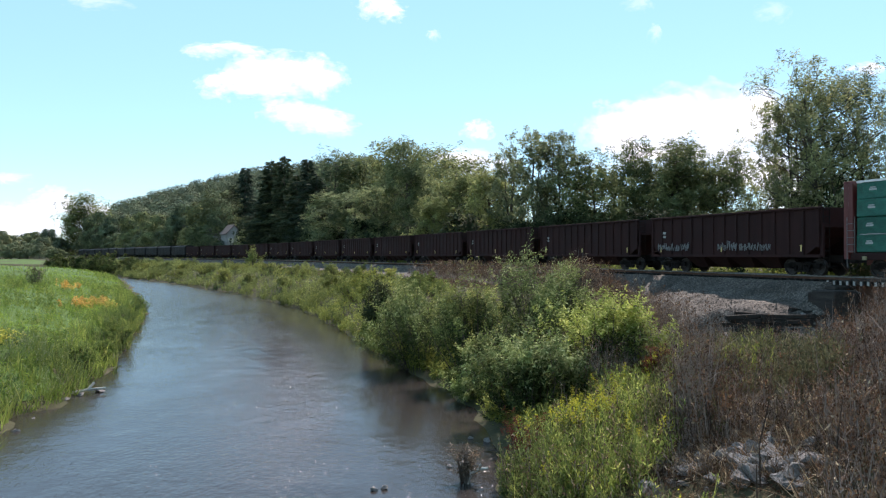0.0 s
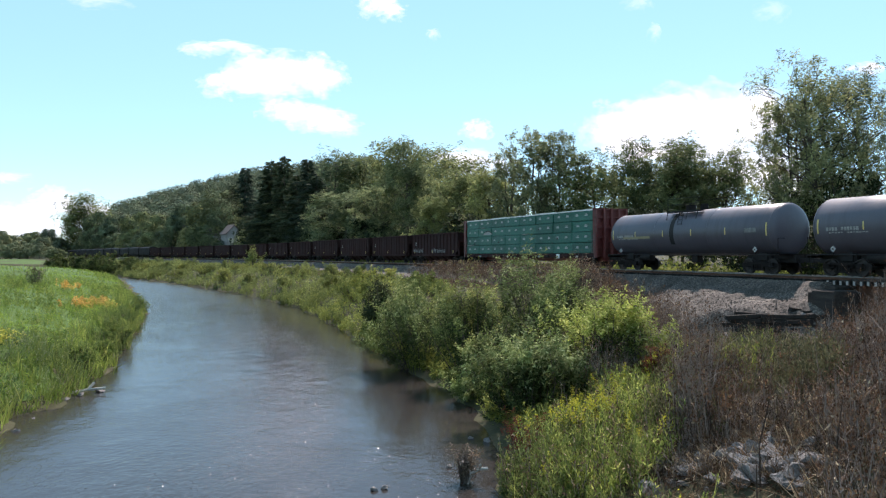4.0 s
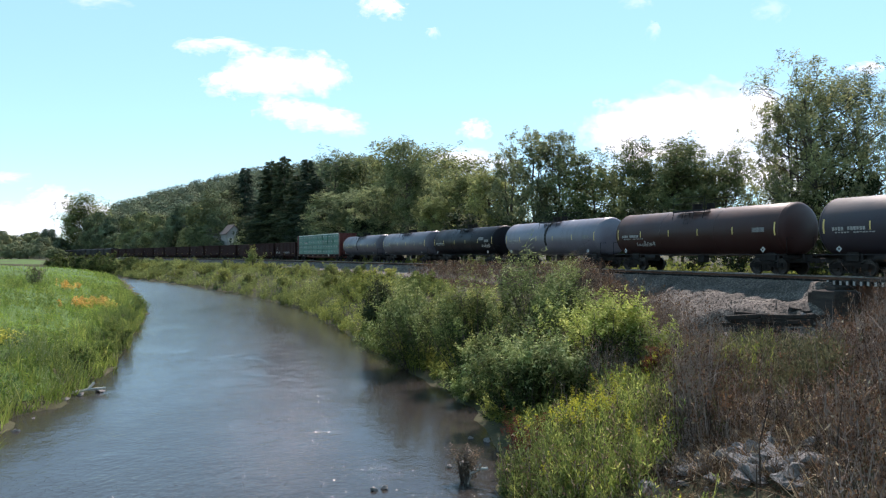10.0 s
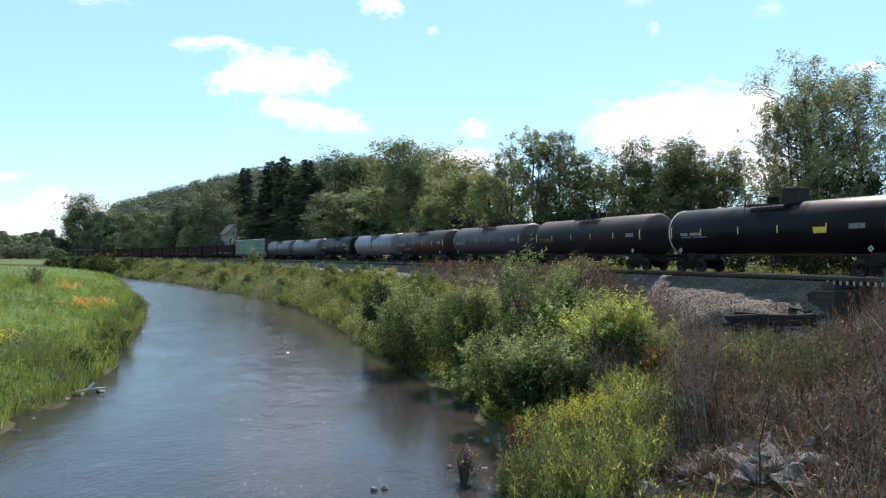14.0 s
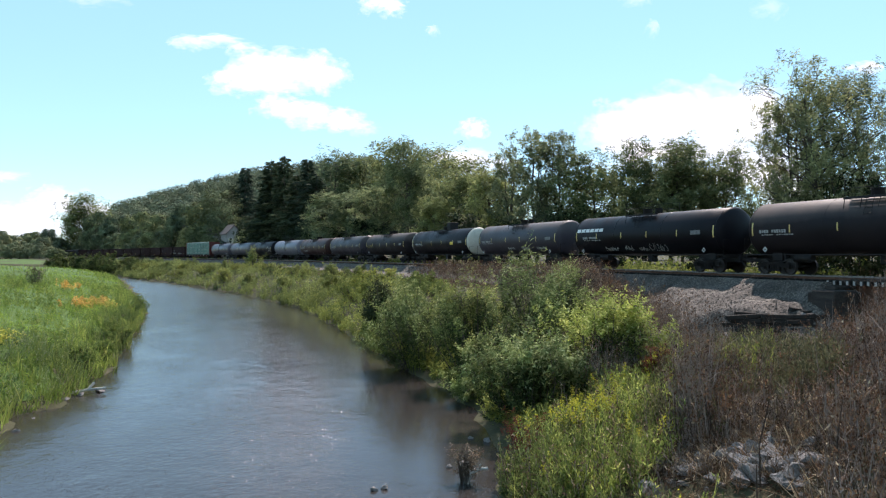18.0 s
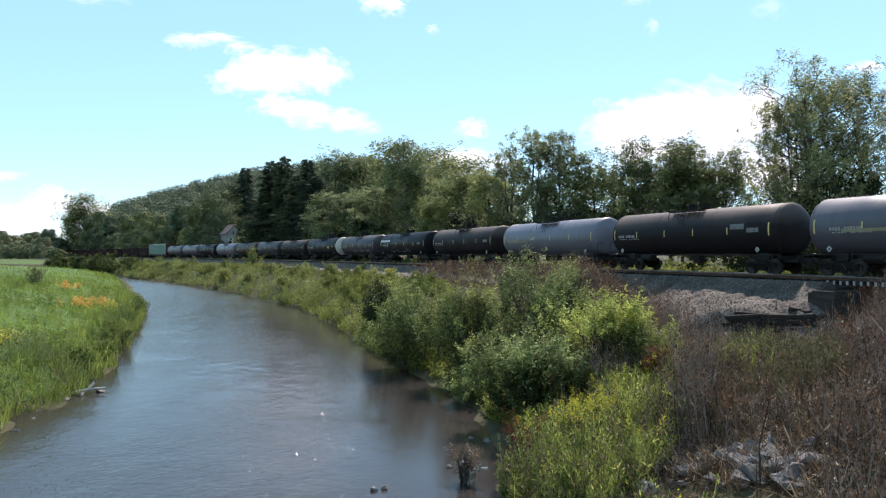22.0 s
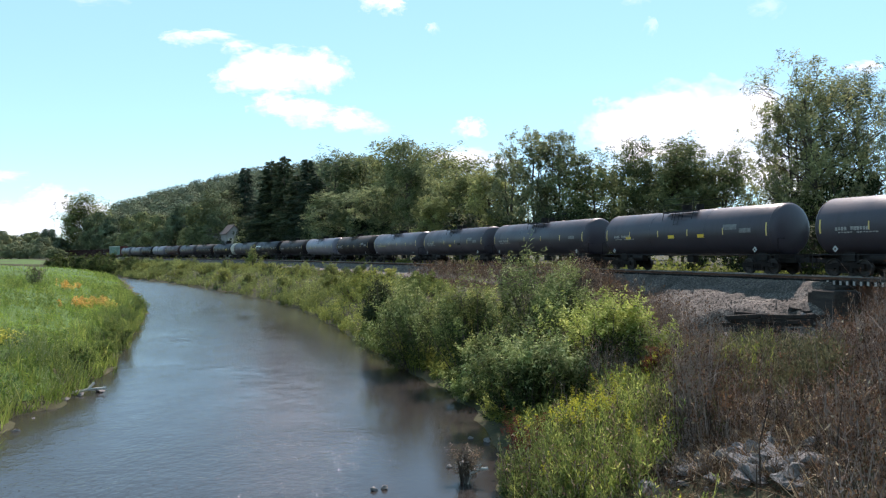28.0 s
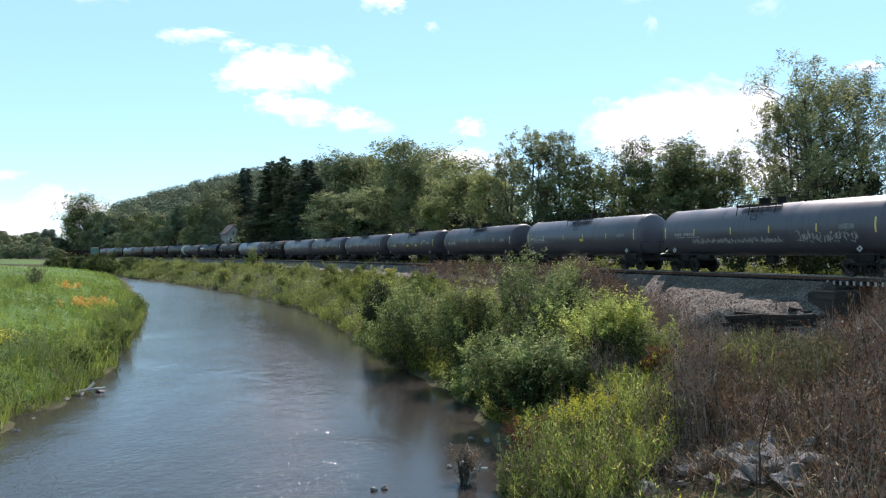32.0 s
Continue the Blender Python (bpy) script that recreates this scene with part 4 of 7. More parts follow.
def lumber_car(length=25.46):
    car = empty("lumber_flat_car")
    h = length / 2 - 0.9
    part("deck", boxes((-h, -1.42, 0.98, h, 1.42, 1.2), (-h, -0.4, 0.6, h, 0.4, 0.98), bevel=0.02), M_maroon, car)
    for side in (1, -1):
        part("side_sill", boxes((-h, side * 1.42 - 0.05, 0.86, h, side * 1.42 + 0.05, 1.22), bevel=0.015), M_hopper, car)
        for k in range(16):
            x = -h + 0.8 + k * (2 * h - 1.6) / 15
            part("winch", boxes((x - 0.09, side * 1.47, 0.86, x + 0.09, side * 1.6, 1.05), bevel=0.02), (M_black, M_pale, M_hopper, M_tan)[k % 4], car)
        part("sill_plate", boxes((-6.9, side * 1.475, 0.82, -6.4, side * 1.49, 1.18)), M_white, car)
    for e in (1, -1):
        b = part("bulkhead", boxes((e * h - 0.12, -1.5, 1.2, e * h + 0.12, 1.5, 4.78), bevel=0.02), M_maroon, car, "maroon ribbed end bulkhead")
        for y in (-1.42, -0.7, 0, 0.7, 1.42):
            part("bulkhead_post", boxes((e * (h + 0.1), y - 0.08, 0.9, e * (h + 0.38), y + 0.08, 4.78), bevel=0.015), M_maroon, b)
        for z in (1.7, 2.5, 3.3, 4.1, 4.72):
            part("bulkhead_rib", boxes((e * (h + 0.1), -1.5, z - 0.06, e * (h + 0.28), 1.5, z + 0.06), bevel=0.015), M_maroon, b)
        part("ladder", rods([(e * (h - 0.25), 1.52, 1.2), (e * (h - 0.25), 1.52, 3.0)], [(e * (h + 0.15), 1.55, 0.5), (e * (h + 0.15), 1.55, 3.0)], *[[(e * (h - 0.25), 1.55, z), (e * (h + 0.15), 1.55, z)] for z in np.arange(1.3, 3.0, 0.34)], r=0.016), M_faint, car)
        add_truck(car, e * (h - 1.9))
        add_coupler(car, e * (length / 2 - 0.78), e)
    part("centre_beam", boxes((-h, -0.06, 1.2, h, 0.06, 4.7)), M_maroon, car)
    # wrapped bundles: eight lengths, four tiers, either side of the beam
    n, tiers, z0 = 8, 4, 1.24
    span = (2 * h - 0.5) / n
    bundle = None
    for side in (1, -1):
        for k in range(n):
            for j in range(tiers):
                if bundle is None:
                    bm = boxes((-span / 2 + 0.012, -0.66, 0.0, span / 2 - 0.012, 0.66, 0.855), bevel=0.03)
                    ob = bundle = part("lumber_pack", bm, M_teal, car, "teal plastic-wrapped lumber bundle")
                    mark = boxes((-0.2, 0.662, 0.40, 0.2, 0.668, 0.49), (-0.15, 0.662, 0.515, 0.15, 0.668, 0.575))
                    prints = part("wrap_print", mark, M_placard, ob).data
                    ob.children[0].location.x = 0.65
                else:
                    ob = new("lumber_pack", bundle.data)
                    ob.parent = car
                    mk = new("wrap_print", prints)
                    mk.parent, mk.location.x = ob, 0.65 + 0.1 * math.sin(k * 3 + j * 5)
                mk = new("wrap_print", prints)
                mk.parent, mk.location.x = ob, -0.65 + 0.1 * math.sin(k * 2 + j * 7)
                ob.location = (-h + 0.25 + span * (k + 0.5) + 0.02 * math.sin(k * 3 + j), side * (0.75 + 0.03 * math.sin(k * 5 + 2 * j)), z0 + 0.87 * j)
                ob.rotation_euler = (0, 0.004 * math.sin(k * 7 + j * 3), 0.010 * math.sin(k + 5 * j) + (math.pi if side < 0 else 0))
    for k in range(n):
        x = -h + 0.25 + span * (k + 0.5)
        top = z0 + 4 * 0.87
        sheet = [(x - span / 2 + 0.03, -1.43, top - 0.06, x + span / 2 - 0.03, 1.43, top + 0.03 + 0.03 * math.sin(k * 4))]
        r = random.Random(k + 40)
        u = x - span / 2 + 0.03      # the sheet's ragged hem hangs over the packs
        while u < x + span / 2 - 0.15:
            w = r.uniform(0.15, 0.5)
            sheet.append((u, 1.428, top - r.uniform(0.02, 0.09), min(u + w, x + span / 2 - 0.03), 1.455, top + r.uniform(-0.02, 0.05)))
            u += w
        part("top_cover", boxes(*sheet), M_white, car, "white plastic cover sheet")
    # where the wrap is ripped: pale timber in a ragged arch, a black strip as the shadow above it, small holes
    def rip(name, cx, cz, wide, high, material, label, seed, base=0.0):
        r = random.Random(seed)
        bm = bmesh.new()
        n = 12
        low = [(cx + wide * (i / n - 0.5), cz + base * math.sin(math.pi * i / n) + r.uniform(-0.01, 0.01)) for i in range(n + 1)]
        top = [(x, z + high * math.sin(math.pi * i / n) ** 0.7 + r.uniform(0, 0.025)) for i, (x, z) in enumerate(low)]
        lo = [bm.verts.new((x, 1.447, z)) for x, z in low]
        hi = [bm.verts.new((x, 1.452, z)) for x, z in top]
        for i in range(n):
            bm.faces.new((lo[i], lo[i + 1], hi[i + 1], hi[i]))
        part(name, bm, material, car, label)
    rip("torn_wrap", 6.6, z0 + 1.92, 2.0, 0.30, M_pale, "ripped wrap showing pale timber", 1)
    rip("wrap_fold", 6.6, z0 + 1.94, 2.3, 0.12, M_black, "dark strip drawn as the shadow above the rip", 2, 0.26)
    for x, z, w in ((9.6, 0.95, 0.45), (4.2, 1.05, 0.4), (-3.4, 2.1, 0.3), (-6.5, 1.2, 0.3)):
        rip("wrap_hole", x, z0 + z, w, 0.16, M_black, "small dark tear in the wrap", int(x * 7))
    for x, z, w in ((10.6, 0.86, 1.6), (1.6, 0.05, 1.5), (-1.0, 1.75, 1.2), (7.8, 2.62, 1.1)):
        rip("loose_edge", x, z0 + z, w, 0.05, M_pale, "pale loose edge of the wrap", int(x * 5))
    return car


M_cover = paint("grey_covered_hopper_paint", (0.016, 0.015, 0.015), (0.028, 0.026, 0.025), 0.7, 0.4, gloss=0.15)
TANK_PAINT = {
    "grey": paint("grey_tank_paint", (0.066, 0.062, 0.079), (0.086, 0.082, 0.10), 0.36, gloss=0.5),
    "light": paint("light_grey_tank_paint", (0.115, 0.112, 0.142), (0.15, 0.146, 0.175), 0.36, 0.3, gloss=0.55),
    "black": paint("black_tank_paint", (0.004, 0.0038, 0.0058), (0.009, 0.008, 0.011), 0.38, 0.1, dirt=(0.006, 0.005, 0.006), gloss=0.12),
    # top is brown dust, lightened further to carry the sky's reflection
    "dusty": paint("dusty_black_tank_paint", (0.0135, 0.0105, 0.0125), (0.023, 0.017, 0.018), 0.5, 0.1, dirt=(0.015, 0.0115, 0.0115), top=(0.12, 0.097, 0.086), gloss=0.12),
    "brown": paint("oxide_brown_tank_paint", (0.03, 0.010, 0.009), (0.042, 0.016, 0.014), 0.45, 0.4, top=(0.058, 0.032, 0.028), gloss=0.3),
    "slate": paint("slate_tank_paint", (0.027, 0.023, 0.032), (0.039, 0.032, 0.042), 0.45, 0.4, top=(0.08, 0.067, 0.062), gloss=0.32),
    "charcoal": paint("charcoal_tank_paint", (0.033, 0.0285, 0.038), (0.048, 0.042, 0.053), 0.40, 0.3, dirt=(0.015, 0.013, 0.013), gloss=0.45),
}
TANKS = ("grey", "grey", "black", "light", "brown", "slate", "dusty", "black", "slate", "black", "dusty", "light", "dusty", "grey", "charcoal", "charcoal", "charcoal", "charcoal", "grey", "grey", "grey")
TANK_WORDS = {"grey": "grey-painted railway tank car with a walkway on top", "light": "pale grey railway tank car, sunlit along its top", "black": "glossy black railway tank car with yellow strips",
              "dusty": "black railway tank car with brown dust on top", "brown": "rust-brown railway tank car with pale markings", "slate": "slate-grey railway tank car with a dusty top", "charcoal": "dark grey railway tank car with yellow strips"}
TANK_LEN = (18.03, 17.74, 17.49, 17.74, 17.46, 17.83, 17.76, 18.68, 17.82, 18.65, 17.4, 17.64, 17.55, 18.22, 18.08, 18.56, 18.74, 18.9, 18.75, 18.7, 18.3)
LUMBER_LEN, HOPPER_LEN, COVERED_LEN = 25.46, 15.1, 17.6
train = []      # each car and the place of its middle behind the train's mark


def repaint(car, kinds, material):
    for o in car.children:
        if o.name.split(".")[0] in kinds:
            o.material_slots[0].link = "OBJECT"
            o.material_slots[0].material = material


def build_train():
    lumber = tagged(lumber_car(), "flat car stacked with teal plastic-wrapped lumber between maroon bulkheads", "rail car")
    train.append((lumber, LUMBER_LEN / 2))
    protos = {}
    at = LUMBER_LEN
    for kind, length in zip(TANKS, TANK_LEN):
        key = 17.7 if length < 18.05 else 18.5
        if key not in protos:
            car = protos[key] = tank_car(key)
        else:
            car = copy_thing(protos[key], Matrix())
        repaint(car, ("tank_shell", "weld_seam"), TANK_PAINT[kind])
        tagged(car, TANK_WORDS[kind], "tank car", "cars of the freight train")
        train.append((car, at + length / 2))
        at += length
    tanks = [c for c, _ in train[1:]]
    repaint(tanks[6], ("reporting_mark",), M_ochre)
    dress_tanks(tanks)
    at, first = 0.0, hopper_car()
    for k in range(14):
        car = first if k == 0 else copy_thing(first, Matrix())
        tagged(car, "dark oxide-brown open coal hopper car with ribbed sides", "hopper car", "cars of the freight train")
        train.append((car, at - HOPPER_LEN / 2))
        at -= HOPPER_LEN
    hopper_art(first)
    first = covered_hopper_car()
    for k in range(12):
        car = first if k == 0 else copy_thing(first, Matrix())
        tagged(car, "grey covered hopper car with a rounded roof", "hopper car", "cars of the freight train")
        train.append((car, at - COVERED_LEN / 2))
        at -= COVERED_LEN


def scrawl(name, car, x0, x1, z0, z1, y, seed, label, curve=False):
    """Sprayed marks: short pale strokes on the car's side."""
    r = random.Random(seed)
    g = Geo()
    x = x0
    while x < x1:
        w, hh = r.uniform(0.10, 0.3), r.uniform(0.55, 1.0) * (z1 - z0)
        for _ in range(3):
            a, b = (x + r.uniform(0, w), z0 + r.uniform(0, 0.4) * hh), (x + r.uniform(0, w), z0 + r.uniform(0.6, 1) * hh)
            dx, dz = b[0] - a[0], b[1] - a[1]
            q = 0.03 / max(0.05, math.hypot(dx, dz))
            nx, nz = -dz * q, dx * q
            pts = [(a[0] - nx, a[1] - nz), (a[0] + nx, a[1] + nz), (b[0] + nx, b[1] + nz), (b[0] - nx, b[1] - nz)]
            yy = [(math.sqrt(max(0.01, (TANK_R + 0.008) ** 2 - (pz - TANK_Z) ** 2)) if curve else y) for _, pz in pts]
            g.add([(px, v, pz) for (px, pz), v in zip(pts, yy)], [(0, 1, 2, 3)])
        x += w * 0.9
    return link(name, g.mesh(name, M_pale if curve else M_faint), car, label)


def dress_tanks(tanks):
    # cream head on the eighth, spray paint on two, spill stain on the first, light panels
    bm = bmesh.new()
    n = 40
    half = 18.5 / 2 - 0.95
    rings = []
    for k in range(9):
        a = math.pi / 2 * k / 8
        r = (TANK_R + 0.01) * math.sin(a) * (1 if k == 8 else 0.99)
        x = -(half - 0.48 + (0.06 + 0.42 * math.cos(a) if k < 8 else 0))
        rings.append([bm.verts.new((x, r * math.cos(q * 2 * math.pi / n), TANK_Z + r * math.sin(q * 2 * math.pi / n))) for q in range(n)] if r > 1e-4 else [bm.verts.new((x, 0, TANK_Z))])
    rings.append([bm.verts.new((-(half - 0.5), (TANK_R + 0.01) * math.cos(q * 2 * math.pi / n), TANK_Z + (TANK_R + 0.01) * math.sin(q * 2 * math.pi / n))) for q in range(n)])
    for p, q in zip(rings, rings[1:]):
        for k in range(n):
            l = (k + 1) % n
            bm.faces.new((p[0], q[k], q[l]) if len(p) == 1 else (p[k], p[l], q[l], q[k]))
    part("painted_head", bm, M_cream, tanks[7], "cream-painted tank head", smooth=True)
    ring = bmesh.new()
    loops = [[ring.verts.new((x, rr * math.cos(q * 2 * math.pi / n), TANK_Z + rr * math.sin(q * 2 * math.pi / n))) for q in range(n)] for x, rr in ((half - 0.52, TANK_R + 0.002), (half - 0.50, TANK_R + 0.016), (half - 0.42, TANK_R + 0.012), (half - 0.38, TANK_R - 0.03))]
    for p, q in zip(loops, loops[1:]):
        for k in range(n):
            ring.faces.new((p[k], p[(k + 1) % n], q[(k + 1) % n], q[k]))
    part("painted_rim", ring, M_cream, tanks[7], "cream-painted rim of the tank head", smooth=True)
    shell_patch("spill_stain", 0.55, 0.95, -30, 80, M_black, tanks[0], "black spill stain")
    shell_patch("spill_stain", -0.1, 0.25, -25, 75, M_black, tanks[3], "dark spill stain")
    for k, (a, b) in enumerate(((7.05, 7.55), (6.45, 6.95), (5.85, 6.35), (5.25, 5.75), (4.65, 5.15), (4.05, 4.55))):
        shell_patch("large_lettering", a, b, 12, 22, M_white, tanks[9], "", 1, 0.009)
    scrawl("spray_paint", tanks[19], -6.6, -3.0, 1.75, 2.6, 0, 3, "pale sprayed graffiti", True)
    scrawl("spray_paint", tanks[19], -2.0, 5.0, 1.8, 2.2, 0, 4, "thin sprayed scribbles", True)
    scrawl("spray_paint", tanks[2], -6.8, -5.0, 1.85, 2.4, 0, 5, "pale sprayed graffiti", True)
    scrawl("spray_paint", tanks[4], 3.2, 5.2, 1.7, 2.1, 0, 6, "pale sprayed graffiti", True)
    for k, (a, b, za, zb) in enumerate(((2.4, 3.9, 1.4, 1.8), (0.75, 1.6, 1.4, 1.9), (-1.0, -0.1, 1.4, 1.75), (-3.0, -1.2, 1.35, 1.95))):
        scrawl("spray_paint", tanks[9], a, b, za, zb, 0, 20 + k, "pale sprayed graffiti", True)
    for k, (a, b) in enumerate(((-5.4, -4.0), (0.2, 1.3), (-2.6, -1.2))):
        scrawl("spray_paint", tanks[8], a, b, 1.6, 1.9, 0, 30 + k, "faint sprayed graffiti", True)
    part("valve_box", boxes((-1.55, -0.5, TANK_Z + TANK_R - 0.1, -0.55, 0.5, TANK_Z + TANK_R + 0.8), bevel=0.03), M_black, tanks[7], "boxy black valve cabinet")
    for x in (5.0, 0.4, -2.4):
        shell_patch("yellow_panel", x - 0.3, x + 0.3, -14, -6, M_yellow, tanks[16], "yellow notice panel")
    shell_patch("yellow_panel", -1.2, -0.7, -14, -7, M_yellow, tanks[18], "yellow notice panel")
    shell_patch("yellow_panel", -4.3, -3.5, -12, 0, M_yellow, tanks[7], "yellow notice panel")
    shell_patch("yellow_panel", 0.0, 0.4, -20, -12, M_yellow, tanks[14], "yellow notice panel")
    shell_patch("patched_paint", -2.6, -1.8, -14, -6, M_black, tanks[14], "dark painted-over patch")
    for k in (2, 12, 14, 16):
        shell_patch("data_panel", -5.4, -4.3, 2, 14, M_faint, tanks[k], "pale data panel")
    for k in (0, 11, 13):
        shell_patch("faint_lettering", 3.0, 6.0, -12, -6, M_tan, tanks[k], "faded yellowish lettering")


def hopper_art(car):
    scrawl("spray_paint", car, 3.0, 6.0, 1.35, 2.0, 1.66, 8, "pale sprayed graffiti")
    scrawl("spray_paint", car, -3.6, 0.4, 1.35, 2.0, 1.66, 9, "pale sprayed graffiti")


M_cream = surface("cream_paint", (0.42, 0.40, 0.33), (0.55, 0.53, 0.45), 2, 0.6, 0.0, 20, grain=0.15)
M_tan = surface("faded_yellow_lettering", (0.22, 0.19, 0.10), (0.30, 0.26, 0.15), 3, 0.6, 0.0, 20)
build_train()


def advance(t):
    """How far the train has come at t seconds."""
    return -9.601 + 11.9753 * t + 0.03205 * t * (t - 32) / 2


def motions():
    for car, behind in train:
        rows = []
        for t in range(0, 33, 2):
            s = advance(t) - behind
            xf, yf = track(s + 7.0)
            xr, yr = track(s - 7.0)
            yaw = math.degrees(math.atan2(yf - yr, xf - xr))
            rows.append((t, pose((xf + xr) / 2, (yf + yr) / 2, RAIL_Z, 0, 0, yaw)))
        walk(car, rows)
    walk(water, [(0, pose(0, 0, 0)), (32, pose(1.6, -7.0, 0))])
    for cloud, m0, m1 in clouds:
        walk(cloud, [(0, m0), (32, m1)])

# ---- railway bridge and abutment ----


def on_track(s, off=0.0, z=0.0):
    x, y = track_side(s, off)
    return pose(float(x), float(y), z, 0, 0, 90 - math.degrees(np.interp(s, T_S, _a)))


def build_bridge():
    br = empty("railway_bridge", on_track(-24.4, 0, RAIL_Z))
    tagged(br, "short steel girder railway bridge with open timber ties", "bridge", kind="structure")
    for y in (-1.0, 1.0):
        part("girder", boxes((-14, y - 0.02, -1.5, 14, y + 0.02, -0.42), (-14, y - 0.2, -0.46, 14, y + 0.2, -0.42), (-14, y - 0.2, -1.54, 14, y + 0.2, -1.5), *[(x - 0.02, y - 0.18, -1.5, x + 0.02, y + 0.18, -0.45) for x in np.arange(-13.5, 14, 1.5)]), M_rust, br, "rusty riveted steel girder")
    tie = None
    for x in np.arange(-13.6, 15.3, 0.385):
        if tie is None:
            tie = part("bridge_tie", boxes((-0.11, -1.5, -0.42, 0.11, 1.5, -0.18), bevel=0.012), M_timber, br)
            cap = part("tie_end", boxes((-0.06, 1.5, -0.40, 0.06, 1.512, -0.2)), M_tie_end, tie, "pale weathered end grain")
            tie.location.x = x
        else:
            ob = new("bridge_tie", tie.data)
            ob.parent, ob.location.x = br, x
            c = new("tie_end", cap.data)
            c.parent = ob
    part("guard_timber", boxes((-14, 1.28, -0.18, 14, 1.42, -0.06), (-14, -1.42, -0.18, 14, -1.28, -0.06)), M_timber, br)
    ab = empty("bridge_abutment", on_track(-10.0, 0, RAIL_Z))
    tagged(ab, "dark timber-capped bridge abutment at the ballast's end", "abutment", kind="structure")
    part("cap_timber", boxes((-0.7, -2.3, -1.25, 0.45, 3.3, -0.72), bevel=0.04), M_timber, ab)
    part("cap_timber", boxes((-0.3, -2.2, -0.62, 0.3, 2.3, -0.44), bevel=0.03), M_timber, ab)
    part("block", boxes((-1.15, 1.75, -1.85, 0.2, 3.35, -0.62), bevel=0.05), M_timber, ab, "dark timber-faced block")
    part("wall", boxes((-0.3, -2.6, -3.4, 0.6, 2.9, -1.25), bevel=0.05), M_stone, ab)


build_bridge()


# ---- stones ----
def stone_mesh(seed):
    bm = bmesh.new()
    r = random.Random(seed + 5)
    for _ in range(13):
        v = Vector((r.gauss(0, 1), r.gauss(0, 1), r.gauss(0, 1))).normalized()
        bm.verts.new((v.x * r.uniform(0.7, 1.2), v.y * r.uniform(0.65, 1.05), v.z * r.uniform(0.5, 0.85)))
    bmesh.ops.convex_hull(bm, input=bm.verts[:])
    bmesh.ops.subdivide_edges(bm, edges=bm.edges[:], cuts=1, use_grid_fill=True)
    for v in bm.verts:
        v.co += v.co.normalized() * (0.16 * noise.noise(v.co * 2.3 + Vector((seed, 0, 0))) + 0.07 * noise.noise(v.co * 6.0 + Vector((0, seed, 0))))
    me = bpy.data.meshes.new("stone")
    bm.to_mesh(me)
    bm.free()
    me.materials.append(M_stone)
    return me


STONES = [stone_mesh(k) for k in range(10)]


def lay_stone(x, y, size, label, group, sink=0.3, name="boulder"):
    z = float(ground_z(np.array([x]), np.array([y]))[0])
    ob = new(name, rng.choice(STONES))
    ob.matrix_basis = Matrix.LocRotScale((x, y, max(z, -0.15) + size * 0.75 * (1 - sink)), Euler((rng.uniform(-0.4, 0.4), rng.uniform(-0.4, 0.4), rng.uniform(0, 6.3))), (size * rng.uniform(0.8, 1.25), size * rng.uniform(0.8, 1.2), size * rng.uniform(0.7, 1.1)))
    return tagged(ob, label, "rock", group)


